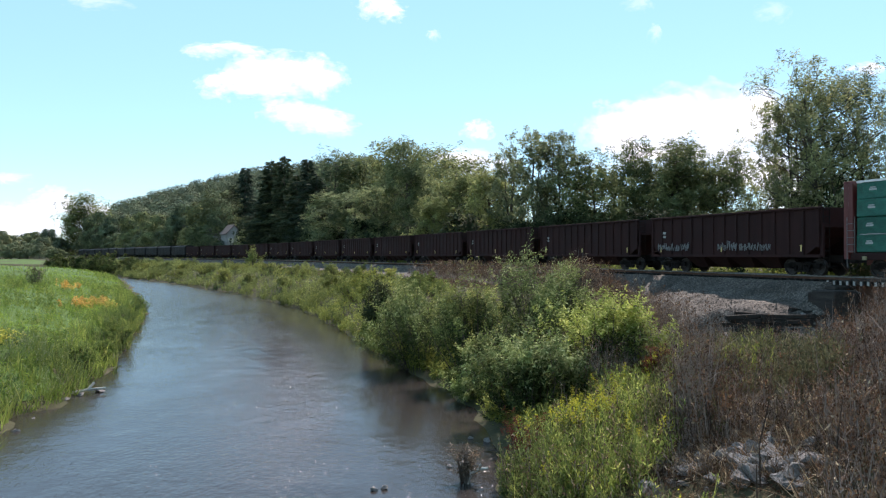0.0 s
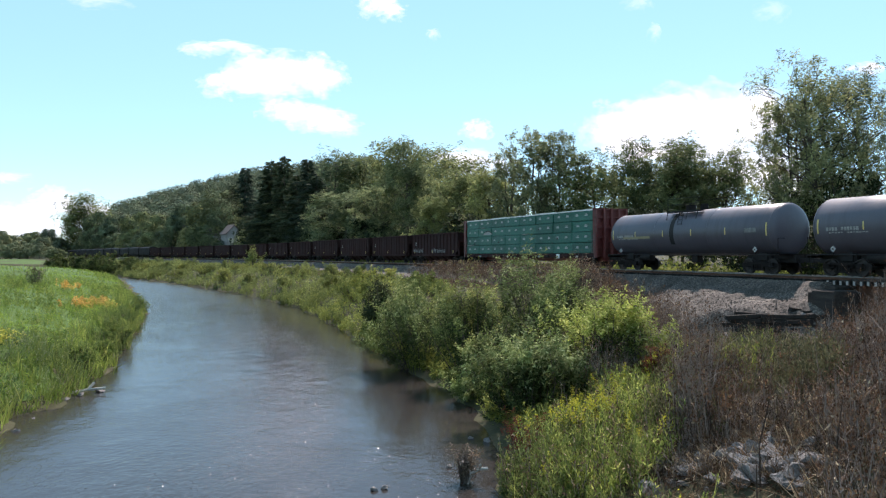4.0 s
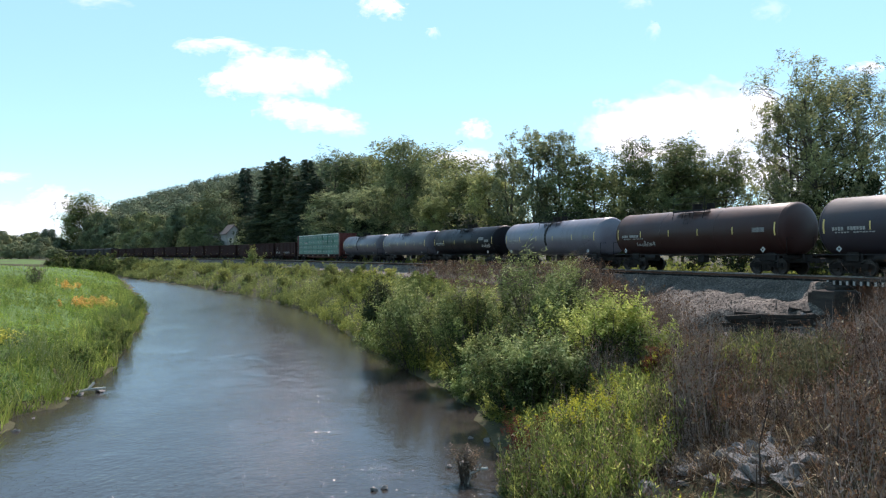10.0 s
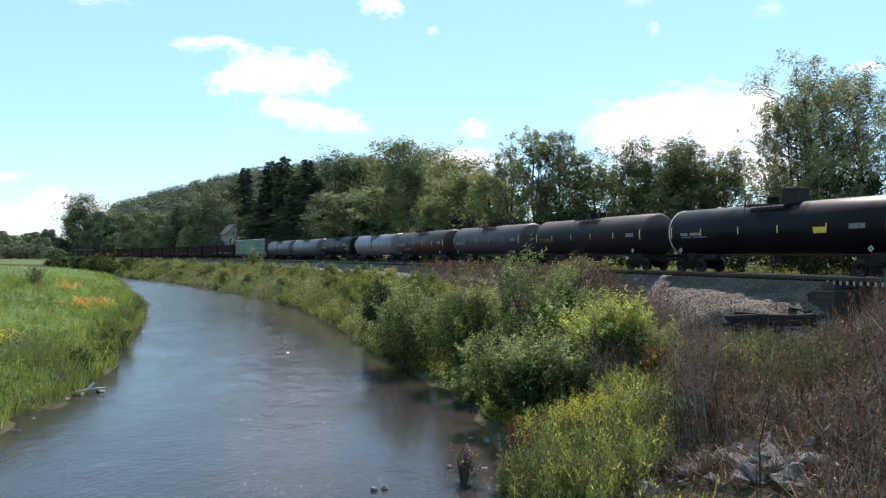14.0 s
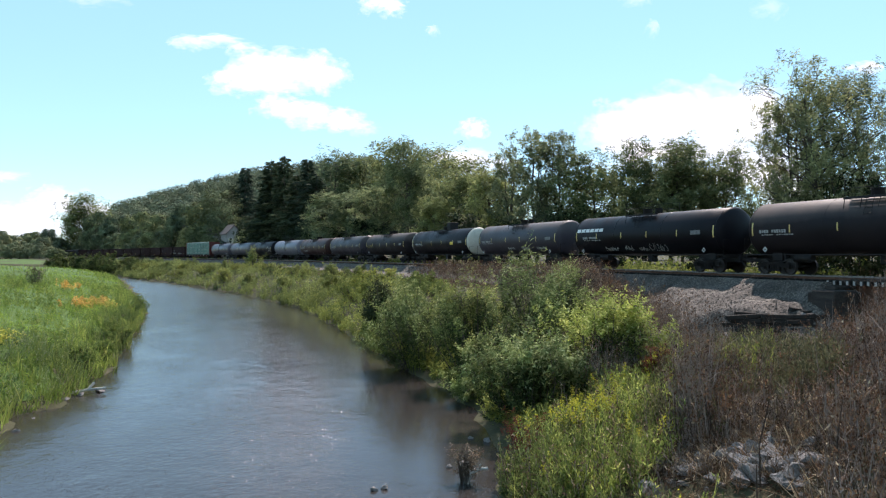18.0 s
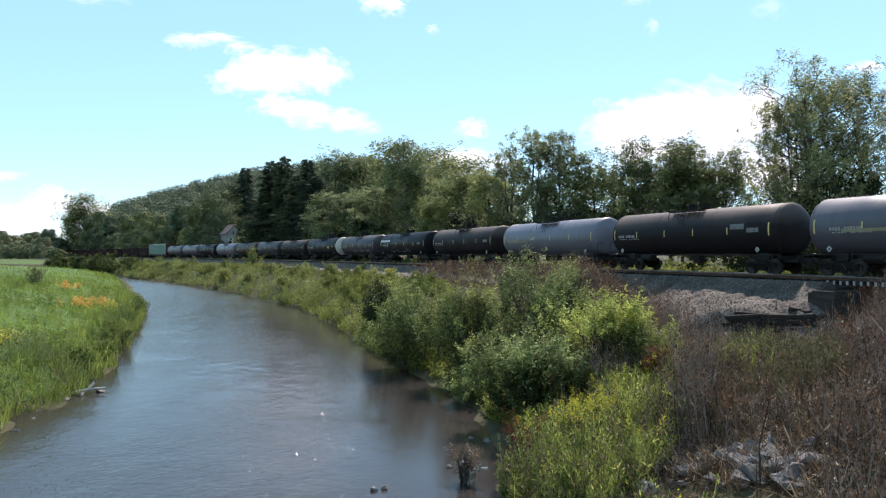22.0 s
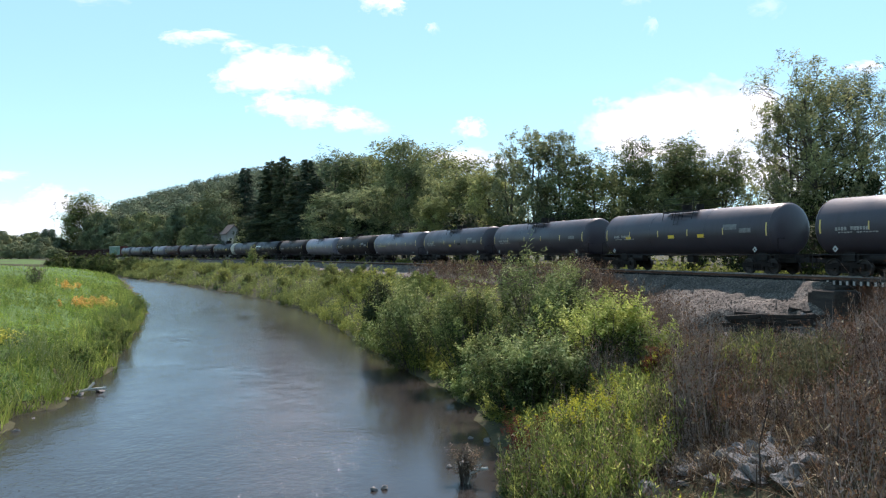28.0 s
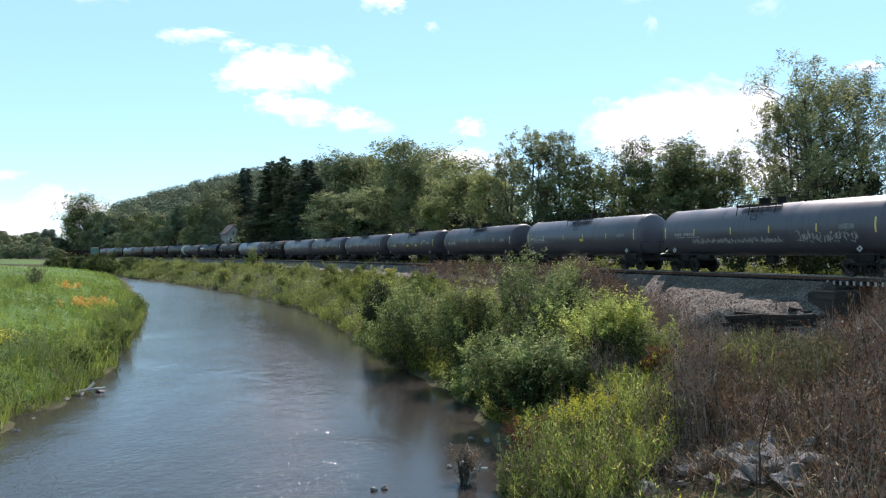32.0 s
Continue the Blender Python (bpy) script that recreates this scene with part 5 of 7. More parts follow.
def build_stones():
    for k in range(130):
        u, side = rng.random(), rng.normal() * 0.38
        x, y = 3.75 + 1.65 * u + side * 0.8, 12.3 - 2.0 * u + side
        lay_stone(x, y, rng.uniform(0.07, 0.16) if k % 4 else rng.uniform(0.17, 0.25), "grey broken riprap boulder among dead weeds", "riprap by the bank", 0.62)
    for x, y, s in ((-11.75, 20.7, 0.16), (-12.1, 24.0, 0.14), (-11.75, 24.7, 0.2), (-12.2, 23.2, 0.13), (-11.4, 19.2, 0.12)):
        lay_stone(x, y, s, "pale stone at the water's edge", "stones at the water's edge", 0.5, "shore_stone")
    for x, y, s in ((0.15, 15.9, 0.09), (0.42, 16.1, 0.12), (-1.35, 14.4, 0.12), (-1.2, 14.45, 0.09), (0.65, 15.7, 0.1), (1.1, 18.1, 0.12), (0.7, 18.4, 0.08)):
        ob = lay_stone(x, y, s, "wet stone breaking the water's surface", "stones in the river", 0.5, "river_stone")
        ob.location.z = 0.02
    for k in range(60):
        s = rng.uniform(-11.5, -9.6) if k % 2 else rng.uniform(-10, -4)
        x, y = track_side(s, rng.uniform(2.6, 7.6) if k % 2 else rng.uniform(5.8, 7.8))
        lay_stone(float(x), float(y), rng.uniform(0.14, 0.34), "dark grey stone in the rubble below the abutment", "rubble below the abutment", 0.35, "rubble_stone")
    # heaps of spilled stone at the slope's foot
    for cx, cy, rx, ry, top in ((17.3, 37.0, 1.6, 1.2, 1.95),):
        g = Geo()
        m = 34
        u = np.linspace(-1, 1, m)
        gx, gy = np.meshgrid(u, u)
        rr = np.hypot(gx, gy)
        wx, wy = cx + gx * rx * 1.5, cy + gy * ry * 1.5
        bumpy = np.array([noise.noise(Vector((a * 1.4, b * 1.4, 5))) + 0.5 * noise.noise(Vector((a * 4, b * 4, 1))) for a, b in zip(wx.ravel(), wy.ravel())]).reshape(gx.shape)
        z = 0.2 + (top - 0.2) * np.clip(1.25 - 1.15 * rr ** 1.3, -0.3, 1) + 0.16 * bumpy
        i, j = np.meshgrid(np.arange(m - 1), np.arange(m - 1), indexing="ij")
        g.add(np.stack([wx, wy, z], -1).reshape(-1, 3), np.stack([i * m + j, i * m + j + 1, (i + 1) * m + j + 1, (i + 1) * m + j], -1).reshape(-1, 4))
        tagged(link("stone_mound", g.mesh("stone_mound", M_ballast, True)), "heap of spilled grey crushed stone below the track", "gravel heap")
    for x, y, z, turn, tip in ((15.7, 36.1, 1.70, 8, 4), (16.9, 35.9, 1.80, -6, -3), (18.1, 35.8, 1.85, 22, 9), (14.9, 35.6, 1.3, 40, 3), (16.0, 35.2, 1.36, 12, -4), (17.3, 35.1, 1.4, -10, 5), (15.7, 35.5, 1.5, 75, 12), (17.0, 35.4, 1.55, 62, -8), (18.4, 35.3, 1.5, 15, 3)):
        ob = part("discarded_tie", boxes((-1.1, -0.12, -0.1, 1.1, 0.12, 0.1), bevel=0.02), M_creosote, None)
        ob.matrix_basis = pose(x, y, z, 5, tip, turn)
        tagged(ob, "old dark railway tie dumped on the rubble", "timber")
    for level in range(5):
        for j in range(3):
            ob = part("discarded_tie", boxes((-1.1, -0.12, -0.1, 1.1, 0.12, 0.1), bevel=0.02), M_creosote, None)
            ob.matrix_basis = pose(14.9 + 1.35 * j + rng.uniform(-0.35, 0.35), 34.6 - 0.1 * j + 0.06 * level + rng.uniform(-0.06, 0.06), 0.85 + 0.215 * level, rng.uniform(-5, 5), rng.uniform(-4, 4), rng.uniform(-14, 14))
            tagged(ob, "old dark railway tie heaped below the ballast", "timber", "heap of old ties")
    for level in range(6):
        for j in range(4):
            ob = part("discarded_tie", boxes((-1.1, -0.12, -0.1, 1.1, 0.12, 0.1), bevel=0.02), M_creosote, None)
            ob.matrix_basis = pose(16.0 + 0.95 * j + rng.uniform(-0.3, 0.3), 35.1 - 0.12 * j + 0.13 * level + rng.uniform(-0.1, 0.1), 0.45 + 0.12 * j + 0.21 * level, rng.uniform(-6, 6), rng.uniform(-5, 5), rng.uniform(-18, 22) + 70 * (j == 2))
            tagged(ob, "old dark railway tie heaped below the ballast", "timber", "heap of old ties")
    # loose crushed stone over the slope
    g = Geo()
    n = 7500
    s, off = np.where(rng.random(n) < 0.7, rng.uniform(-11, 3, n), rng.uniform(3, 22, n)), 1.9 + 6.2 * rng.random(n)
    x, y = track_side(s, off)
    z = np.maximum(ballast_z(s, off), ground_z(x, y))
    for i in range(n):
        r = rng.uniform(0.018, 0.045)
        a = rng.uniform(0, 6.28)
        c, t = math.cos(a) * r, math.sin(a) * r
        top = r * rng.uniform(0.6, 1.1)
        base = np.array([x[i], y[i], z[i]])
        g.add(base + [(c, t, 0), (-t, c, 0), (-c, -t, 0), (t, -c, 0), (c * 0.5, t * 0.5, top), (-t * 0.6, c * 0.6, top), (-c * 0.5, -t * 0.5, top * 0.8), (t * 0.6, -c * 0.6, top)],
              [(0, 1, 5, 4), (1, 2, 6, 5), (2, 3, 7, 6), (3, 0, 4, 7), (4, 5, 6, 7)])
    tagged(link("crushed_stone", g.mesh("crushed_stone", M_ballast)), "loose grey crushed stone on the railway bank", "gravel", kind="stuff")


build_stones()


# ---- trees ----
def grow_tree(name, seed, height, width, leaf, material, low=0.2, limbs=18, leaves=11000, open_crown=0.5, stems=1, full=0.62):
    """Tapered trunk, limbs and twigs; small leaves in clumps round the twig ends."""
    r = np.random.default_rng(seed)
    tree = empty(name)
    wood, crown, places, ways = Geo(), Geo(), [], []
    lean = r.normal(size=2) * 0.02
    for st in range(stems):
        a = r.uniform(0, 6.28)
        spread = (0.0 if stems == 1 else width * (0.16 if stems > 2 else 0.10))
        n = 9
        t = np.linspace(0, 1, n)
        wob = np.cumsum(r.normal(size=(n, 2)) * 0.012 * height, 0)
        hh = height * (0.93 if st == 0 else r.uniform(0.72, 0.92))
        pts = np.stack([np.cos(a) * spread * t + wob[:, 0] * t + lean[0] * hh * t, np.sin(a) * spread * t + wob[:, 1] * t + lean[1] * hh * t, t * hh], 1)
        r0 = height * 0.016 / math.sqrt(stems) + 0.04
        pts[0, 2] = -0.3
        wood.tube(pts, r0 * (1 - t) ** 0.8 + 0.02, 7)
        for k in range(limbs // stems):
            u = low + (0.97 - low) * (k + r.random()) / (limbs // stems)
            base = np.array([np.interp(u, t, pts[:, i]) for i in range(3)])
            w = (u - low) / (1 - low)
            reach = width * 0.5 * (0.62 + 0.75 * w) * (1.1 - w ** 2) * r.uniform(0.75, 1.25)
            b = k * 2.4 + r.uniform(-0.6, 0.6)
            rise = reach * r.uniform(0.35, 1.0) * (0.55 + 0.6 * w)
            end = base + [math.cos(b) * reach, math.sin(b) * reach, rise]
            end[2] = min(end[2], hh * 1.04)
            mid = (base + end) / 2 + r.normal(size=3) * reach * 0.07 - [0, 0, rise * 0.12]
            wood.tube([base, mid, end], [r0 * 0.42 * (1 - u * 0.6), r0 * 0.25 * (1 - u * 0.5), 0.012], 5)
            for q in range(6):
                v = r.uniform(0.35, 1.05)
                p = base * (1 - v) + end * v if v < 0.5 else mid * (2 - 2 * v) + end * (2 * v - 1)
                tip = p + r.normal(size=3) * [1, 1, 0.75] * width * 0.085 + [0, 0, width * 0.02]
                if q < 2:
                    wood.tube([p, (p + tip) / 2 + r.normal(size=3) * 0.1, tip], [0.03, 0.02, 0.008], 4)
                places.append(p * 0.35 + tip * 0.65)
                run = (end - base) / (np.linalg.norm(end - base) + 1e-6)
                ways.append((tip - p) / (width * 0.1) * 0.55 + run * 0.5 + [0, 0, 0.75])
    places, ways = np.array(places), np.array(ways)
    size = width * (0.043 + 0.035 * (1 - open_crown)) * r.uniform(0.6, 1.4, len(places))
    face = (places - [0, 0, height * 0.45]) / [width * 0.5, width * 0.5, height * 0.5] + [0, 0, 0.45]
    crown.tufts(places, ways, size * 2.3, size * full, leaves // len(places), leaf * 1.35, 0.38, face=face)
    link("trunk", wood.mesh("trunk", M_bark, True), tree)
    link("crown", crown.mesh("crown", material), tree)
    return tree


def grow_dome_tree(seed, height=22.0, width=24.0, lobes=17, leaves=9500):
    """A wide tree as seen from far off: a short trunk under a heap of billowing leafy lobes."""
    r = np.random.default_rng(seed)
    tree = empty("tree")
    wood, crown = Geo(), Geo()
    wood.tube([(0, 0, -0.3), (0.2, 0, height * 0.3), (0, 0.3, height * 0.8)], [0.5, 0.4, 0.1], 7)
    n = leaves // lobes
    for k in range(lobes):
        a, v = k * 2.4 + r.uniform(-0.4, 0.4), (k + 0.5) / lobes
        ring = width * 0.36 * math.sqrt(1 - 0.85 * v * v) * r.uniform(0.65, 1.1)
        c = np.array([math.cos(a) * ring, math.sin(a) * ring, height * (0.16 + 0.66 * v)])
        rad = width * r.uniform(0.13, 0.2) * (1.15 - 0.35 * v)
        wood.tube([(0, 0, c[2] * 0.55), c * [0.5, 0.5, 0.85], c], [0.22, 0.14, 0.04], 5)
        d = r.normal(size=(n, 3))
        d[:, 2] = np.abs(d[:, 2]) * np.where(r.random(n) < 0.72, 1, -0.7)
        d /= np.linalg.norm(d, axis=1)[:, None]
        bump = 1 + 0.16 * np.sin(d[:, 0] * 5 + k) * np.sin(d[:, 1] * 6 + 2 * k) + 0.12 * np.sin(d[:, 2] * 7 + k)
        at = c + d * rad * [1, 1, 0.82] * (bump * r.uniform(0.82, 1.05, n))[:, None]
        crown.leaves(at, 0.72, 0.55, out=d * 3.4 + [0, 0, 0.4])
    link("trunk", wood.mesh("trunk", M_bark, True), tree)
    link("crown", crown.mesh("crown", F_mid), tree)
    return tree


def grow_spruce(seed, height=26.0, width=9.0, leaves=18000):
    r = np.random.default_rng(seed)
    tree = empty("spruce_tree")
    wood, crown = Geo(), Geo()
    wood.tube([(0, 0, -0.3), (0, 0, height * 0.5), (0, 0, height)], [0.35, 0.2, 0.02], 7)
    ats, aims = [], []
    n = 120
    for k in range(n):
        u = 0.04 + 0.95 * k / n
        reach = width * 0.5 * (1 - u) ** 0.7 * r.uniform(0.6, 1.2) * (0.82 + 0.3 * (k % 9 < 4)) + 0.2
        a = k * 2.399 + r.uniform(-0.3, 0.3)
        d = np.array([math.cos(a), math.sin(a), 0])
        base = np.array([0, 0, u * height])
        tip = base + d * reach + [0, 0, -0.16 * reach]
        wood.tube([base, base + d * reach * 0.5 + [0, 0, -0.15 * reach], tip], [0.06, 0.04, 0.01], 4)
        m = int(leaves / n * (0.35 + 1.3 * (1 - u)))
        v = r.uniform(0.12, 1.0, m)[:, None]
        side = np.array([-d[1], d[0], 0])
        p = base * (1 - v) + tip * v + side * r.normal(size=(m, 1)) * reach * 0.16 * (1.1 - v) + [0, 0, -1] * abs(r.normal(size=(m, 1))) * 0.28
        ats.append(p)
        aims.append(np.tile(d + [0, 0, -0.7], (m, 1)))
    crown.leaves(np.concatenate(ats), 0.62, 0.18, droop=0.1, aim=np.concatenate(aims))
    link("trunk", wood.mesh("trunk", M_bark, True), tree)
    link("crown", crown.mesh("crown", F_spruce), tree)
    return tree


TALL_AND_EDGE_TREES = (
    (34.0, 64, 20.7, 12.0, "ash_tall"),
    (40.2, 68, 20.6, 11.5, "ash_tall"),
    (35.4, 90, 15.3, 8.0, "maple"),
    (32.4, 97, 16.8, 8.2, "maple"),
    (29.5, 93, 18.2, 13.4, "maple"),
    (24.8, 95, 17.0, 8.4, "maple"),
    (19.7, 92, 16.8, 10.2, "maple"),
    (15.9, 97, 18.0, 8.4, "ash"),
    (12.8, 98, 19.3, 9.9, "ash"),
    (9.5, 102, 14.8, 6.6, "ash"),
    (6.6, 108, 14.4, 8.6, "locust"),
    (2.8, 116, 14.9, 10.6, "locust"),
    (-1.4, 112, 14.0, 8.7, "locust"),
    (-6.2, 128, 21.8, 12.4, "maple"),
    (-12.3, 135, 18.8, 12.9, "locust"),
    (-19.8, 149, 18.2, 14.2, "locust"),
    (-26.5, 159, 20.2, 11.0, "locust"),
)
SPRUCES_AND_SLOPE_TREES = (
    (-29.0, 190, 28.7, 16.4, "maple_full"),
    (-21.5, 190, 26.8, 16.4, "maple_full"),
    (-11.9, 180, 24.5, 14.0, "maple_full"),
    (-0.5, 170, 23.2, 14.7, "maple_full"),
    (-31.8, 169, 24.9, 13.0, "spruce"),
    (-40.7, 184, 27.6, 14.2, "spruce"),
    (-45.7, 190, 24.5, 10.3, "spruce"),
    (-72.2, 262, 32.5, 10.9, "spruce"),
    (-35.3, 173, 22.5, 9.4, "spruce"),
    (-81.0, 250, 23.4, 20.6, "maple_full"),
    (-97.5, 273, 23.2, 21.3, "maple_full"),
    (-117.0, 301, 21.2, 22.1, "locust"),
    (-142.9, 340, 23.1, 26.5, "maple_full"),
    (-176.8, 388, 24.3, 26.9, "locust"),
    (-232.5, 466, 33.2, 24.2, "maple_full"),
    (-206.1, 430, 28.7, 26.1, "maple_full"),
    (-74.4, 240, 19.1, 12.5, "maple_full"),
)
VALLEY_TREES = (
    (-104.1, 279, 13.6, 16.9, "locust"),
    (-88.4, 256, 13.0, 15.5, "locust"),
    (-132.3, 322, 13.6, 22.3, "maple_full"),
    (-164.3, 367, 15.3, 22.2, "maple_full"),
    (-215.3, 442, 18.0, 26.8, "maple_full"),
    (-53.6, 205, 11.5, 10.6, "locust"),
    (-238.7, 471, 28.3, 18.3, "maple_full"),
    (-47.4, 192, 17.2, 10.4, "spruce"),
    (-263.6, 430, 15.2, 16.7, "maple_full"),
    (-253.4, 430, 12.5, 18.6, "locust"),
    (-250.0, 440, 16.9, 19.0, "maple_full"),
    (-244.8, 445, 19.2, 17.3, "maple_full"),
    (-245.8, 460, 15.0, 15.9, "locust"),
    (-240.5, 400, 8.6, 13.8, "maple_full"),
    (-275.4, 430, 14.2, 22.3, "maple_full"),
    (-251.5, 480, 10.7, 12.5, "locust"),
    (-260.6, 450, 16.5, 23.4, "maple_full"),
)
FAR_LINE_TREES = (
    (-279.4, 450, 18.3, 23.4, "maple_full"),
    (-254.8, 470, 16.4, 24.4, "maple_full"),
    (-264.5, 440, 14.5, 22.8, "maple_full"),
    (-234.3, 420, 12.9, 18.2, "maple_full"),
    (-252.9, 410, 9.4, 17.7, "locust"),
    (-231.0, 400, 8.6, 17.3, "locust"),
    (-219.1, 390, 7.8, 11.8, "locust"),
    (-204.5, 380, 6.5, 11.8, "locust"),
    (31.8, 72, 5.9, 4.4, "shrub"),
    (33.0, 66, 7.2, 5.7, "shrub"),
    (35.9, 62, 7.8, 6.4, "shrub"),
    (32.5, 80, 8.1, 2.5, "locust"),
    (28.7, 80, 5.8, 6.2, "shrub"),
    (23.6, 82, 5.5, 6.4, "shrub"),
    (18.7, 86, 5.5, 6.7, "shrub"),
    (13.9, 90, 5.5, 7.0, "shrub"),
    (8.7, 95, 5.6, 7.4, "shrub"),
)
UNDERGROWTH = (
    (2.9, 101, 5.6, 7.9, "shrub"),
    (-4.0, 116, 6.1, 9.0, "shrub"),
    (-13.1, 134, 6.3, 10.4, "shrub"),
    (-23.5, 154, 6.7, 12.0, "shrub"),
    (-34.4, 172, 6.4, 11.9, "shrub"),
    (20.4, 58, 2.6, 3.5, "shrub"),
    (21.9, 54, 2.6, 3.7, "shrub"),
    (24.0, 52, 2.8, 4.1, "shrub"),
    (26.2, 50, 2.8, 4.3, "shrub"),
    (28.2, 48, 2.9, 4.2, "shrub"),
    (29.5, 46, 3.0, 4.0, "shrub"),
    (16.4, 68, 2.3, 3.5, "shrub"),
    (-80.4, 242, 9.2, 11.5, "shrub"),
    (-55.0, 205, 9.5, 8.5, "shrub"),
    (-45.2, 189, 25.6, 9.6, "spruce"),
    (-29.1, 165, 21.5, 10.5, "spruce"),
    (33.2, 68, 14.0, 5.4, "ash"),
)
MORE_UNDERGROWTH = (
    (3.0, 140, 16.6, 13.5, "maple_full"),
    (9.2, 138, 14.6, 12.5, "maple_full"),
    (-4.5, 150, 17.0, 13.5, "maple_full"),
    (12.0, 150, 8.6, 14.0, "maple_full"),
    (22.0, 150, 8.0, 14.0, "maple_full"),
    (32.0, 150, 8.8, 14.0, "maple_full"),
    (42.0, 150, 8.2, 14.0, "maple_full"),
    (52.0, 150, 8.6, 14.0, "maple_full"),
    (62.0, 150, 9.0, 14.0, "maple_full"),
    (72.0, 150, 9.2, 14.0, "maple_full"),
    (82.0, 150, 9.4, 14.0, "maple_full"),
    (16.3, 88, 5.5, 6.6, "shrub"),
    (11.2, 93, 5.5, 6.6, "shrub"),
    (22.6, 45, 2.7, 4.0, "shrub"),
    (24.6, 43, 2.8, 4.2, "shrub"),
    (26.4, 41, 2.9, 4.4, "shrub"),
    (28.6, 43, 3.2, 4.6, "shrub"),
    (31.5, 45, 4.2, 5.5, "shrub"),
    (27.2, 38, 2.8, 4.4, "shrub"),
    (-76.7, 262, 26.5, 9.5, "spruce"),
    (-64.0, 221, 5.0, 5.5, "shrub"),
    (-70.9, 226, 4.6, 5.5, "shrub"),
    (-60.0, 216, 7.6, 6.4, "shrub"),
    (-75.5, 232, 5.4, 7.0, "shrub"),
    (-78.7, 237, 8.5, 7.0, "shrub"),
    (-58.9, 215, 9.2, 6.7, "shrub"),
)
TREES = TALL_AND_EDGE_TREES + SPRUCES_AND_SLOPE_TREES + VALLEY_TREES + FAR_LINE_TREES + UNDERGROWTH + MORE_UNDERGROWTH

TREE_WORDS = {
    "ash_tall": ("tall airy roadside tree with grey-green leaves", "tree"), "ash": ("slender tree with an open crown and several stems", "tree"), "maple": ("dark green maple with a dense round crown", "tree"),
    "locust": ("yellow-green leafy tree at the wood's edge", "tree"), "maple_full": ("broad deciduous tree leafy almost to the ground", "tree"), "broad": ("wide round-crowned tree at the hill's foot", "tree"), "spruce": ("dark tall spruce with drooping branches", "conifer"), "shrub": ("rough green undergrowth shrub behind the track", "shrub")}


def build_trees():
    kinds = {
        "ash_tall": [grow_tree("tree", 11 + k, 20, 13, 0.21, F_ash, 0.12, 80, 32000, 1.0, 2, 0.68) for k in range(2)],
        "ash": [grow_tree("tree", 21 + k, 16, 8, 0.24, F_ash, 0.12, 50, 13500, 0.95, 3, 0.66) for k in range(2)],
        "maple": [grow_tree("tree", 31 + k, 16, 9, 0.27, F_maple, 0.14, 56, 21000, 0.4, 2, 0.85) for k in range(2)],
        "locust": [grow_tree("tree", 41 + k, 18, 10, 0.36, F_locust, 0.05, 40, 13000, 0.2, 1, 0.85) for k in range(2)],
        "maple_full": [grow_tree("tree", 51 + k, 22, 13, 0.50, F_maple, 0.05, 42, 10000, 0.0, 1, 0.85) for k in range(2)],
        "broad": [grow_dome_tree(81 + k) for k in range(3)],
        "spruce": [grow_spruce(61 + k) for k in range(2)],
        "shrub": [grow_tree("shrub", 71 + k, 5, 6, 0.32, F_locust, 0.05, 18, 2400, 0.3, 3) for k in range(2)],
    }
    size = {"ash_tall": (20, 13), "ash": (16, 8), "maple": (16, 9), "locust": (18, 10), "maple_full": (22, 13), "broad": (22, 24), "spruce": (26, 9), "shrub": (5, 6)}
    used = set()
    for i, (x, y, h, w, kind) in enumerate(TREES):
        if kind in ("maple_full", "locust") and y > 225 and w > 0.8 * h:
            kind = "broad"
        proto = kinds[kind][i % len(kinds[kind])]
        z = float(ground_z(np.array([x]), np.array([float(y)]))[0])
        h = (h + 2.8 - z) * {"spruce": 1.0, "ash_tall": 0.92, "ash": 1.04, "maple": 0.99, "locust": 1.0, "maple_full": 0.97, "broad": 1.0, "shrub": 1.0}[kind]
        m = Matrix.LocRotScale((x, y, z), Euler((0, 0, (i * 2.1) % 6.28)), (w / size[kind][1], w / size[kind][1], h / size[kind][0]))
        if proto.name in used:
            ob = copy_thing(proto, m)
        else:
            ob = proto
            ob.matrix_basis = m
            used.add(proto.name)
        tagged(ob, *TREE_WORDS[kind])
        # near shrubs get dark leaves: the tall trees' shade as colour
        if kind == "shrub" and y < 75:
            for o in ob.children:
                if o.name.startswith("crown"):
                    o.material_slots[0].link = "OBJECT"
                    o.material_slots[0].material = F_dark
        # distant crowns swap to the leaf colours with haze mixed in
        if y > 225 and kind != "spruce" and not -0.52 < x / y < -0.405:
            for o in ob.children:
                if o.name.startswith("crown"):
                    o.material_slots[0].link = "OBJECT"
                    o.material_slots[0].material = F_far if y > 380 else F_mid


build_trees()


def build_woods():
    """The wooded hill and the far tree line: crowns of coarse leaves, nobody could count them."""
    g = Geo()
    n = 1150
    y = rng.uniform(370, 740, n)
    x = rng.uniform(-0.52, 0.1, n) * y
    z = ground_z(x, y)
    keep = z > 4
    x, y, z = x[keep], y[keep], z[keep]
    for i in range(len(x)):
        h, w = rng.uniform(11, 18), rng.uniform(5.0, 9.0)
        m = 220
        d = rng.normal(size=(m, 3))
        d /= np.linalg.norm(d, axis=1)[:, None]
        at = np.array([x[i], y[i], z[i] + h * 0.55]) + d * [w, w, h * 0.45] * rng.uniform(0.82, 1.05, (m, 1))
        g.leaves(at, 1.2, 1.1, out=d * 2.4 + [0, 0, 0.4])
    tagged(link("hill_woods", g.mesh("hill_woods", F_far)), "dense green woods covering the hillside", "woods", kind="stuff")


build_woods()


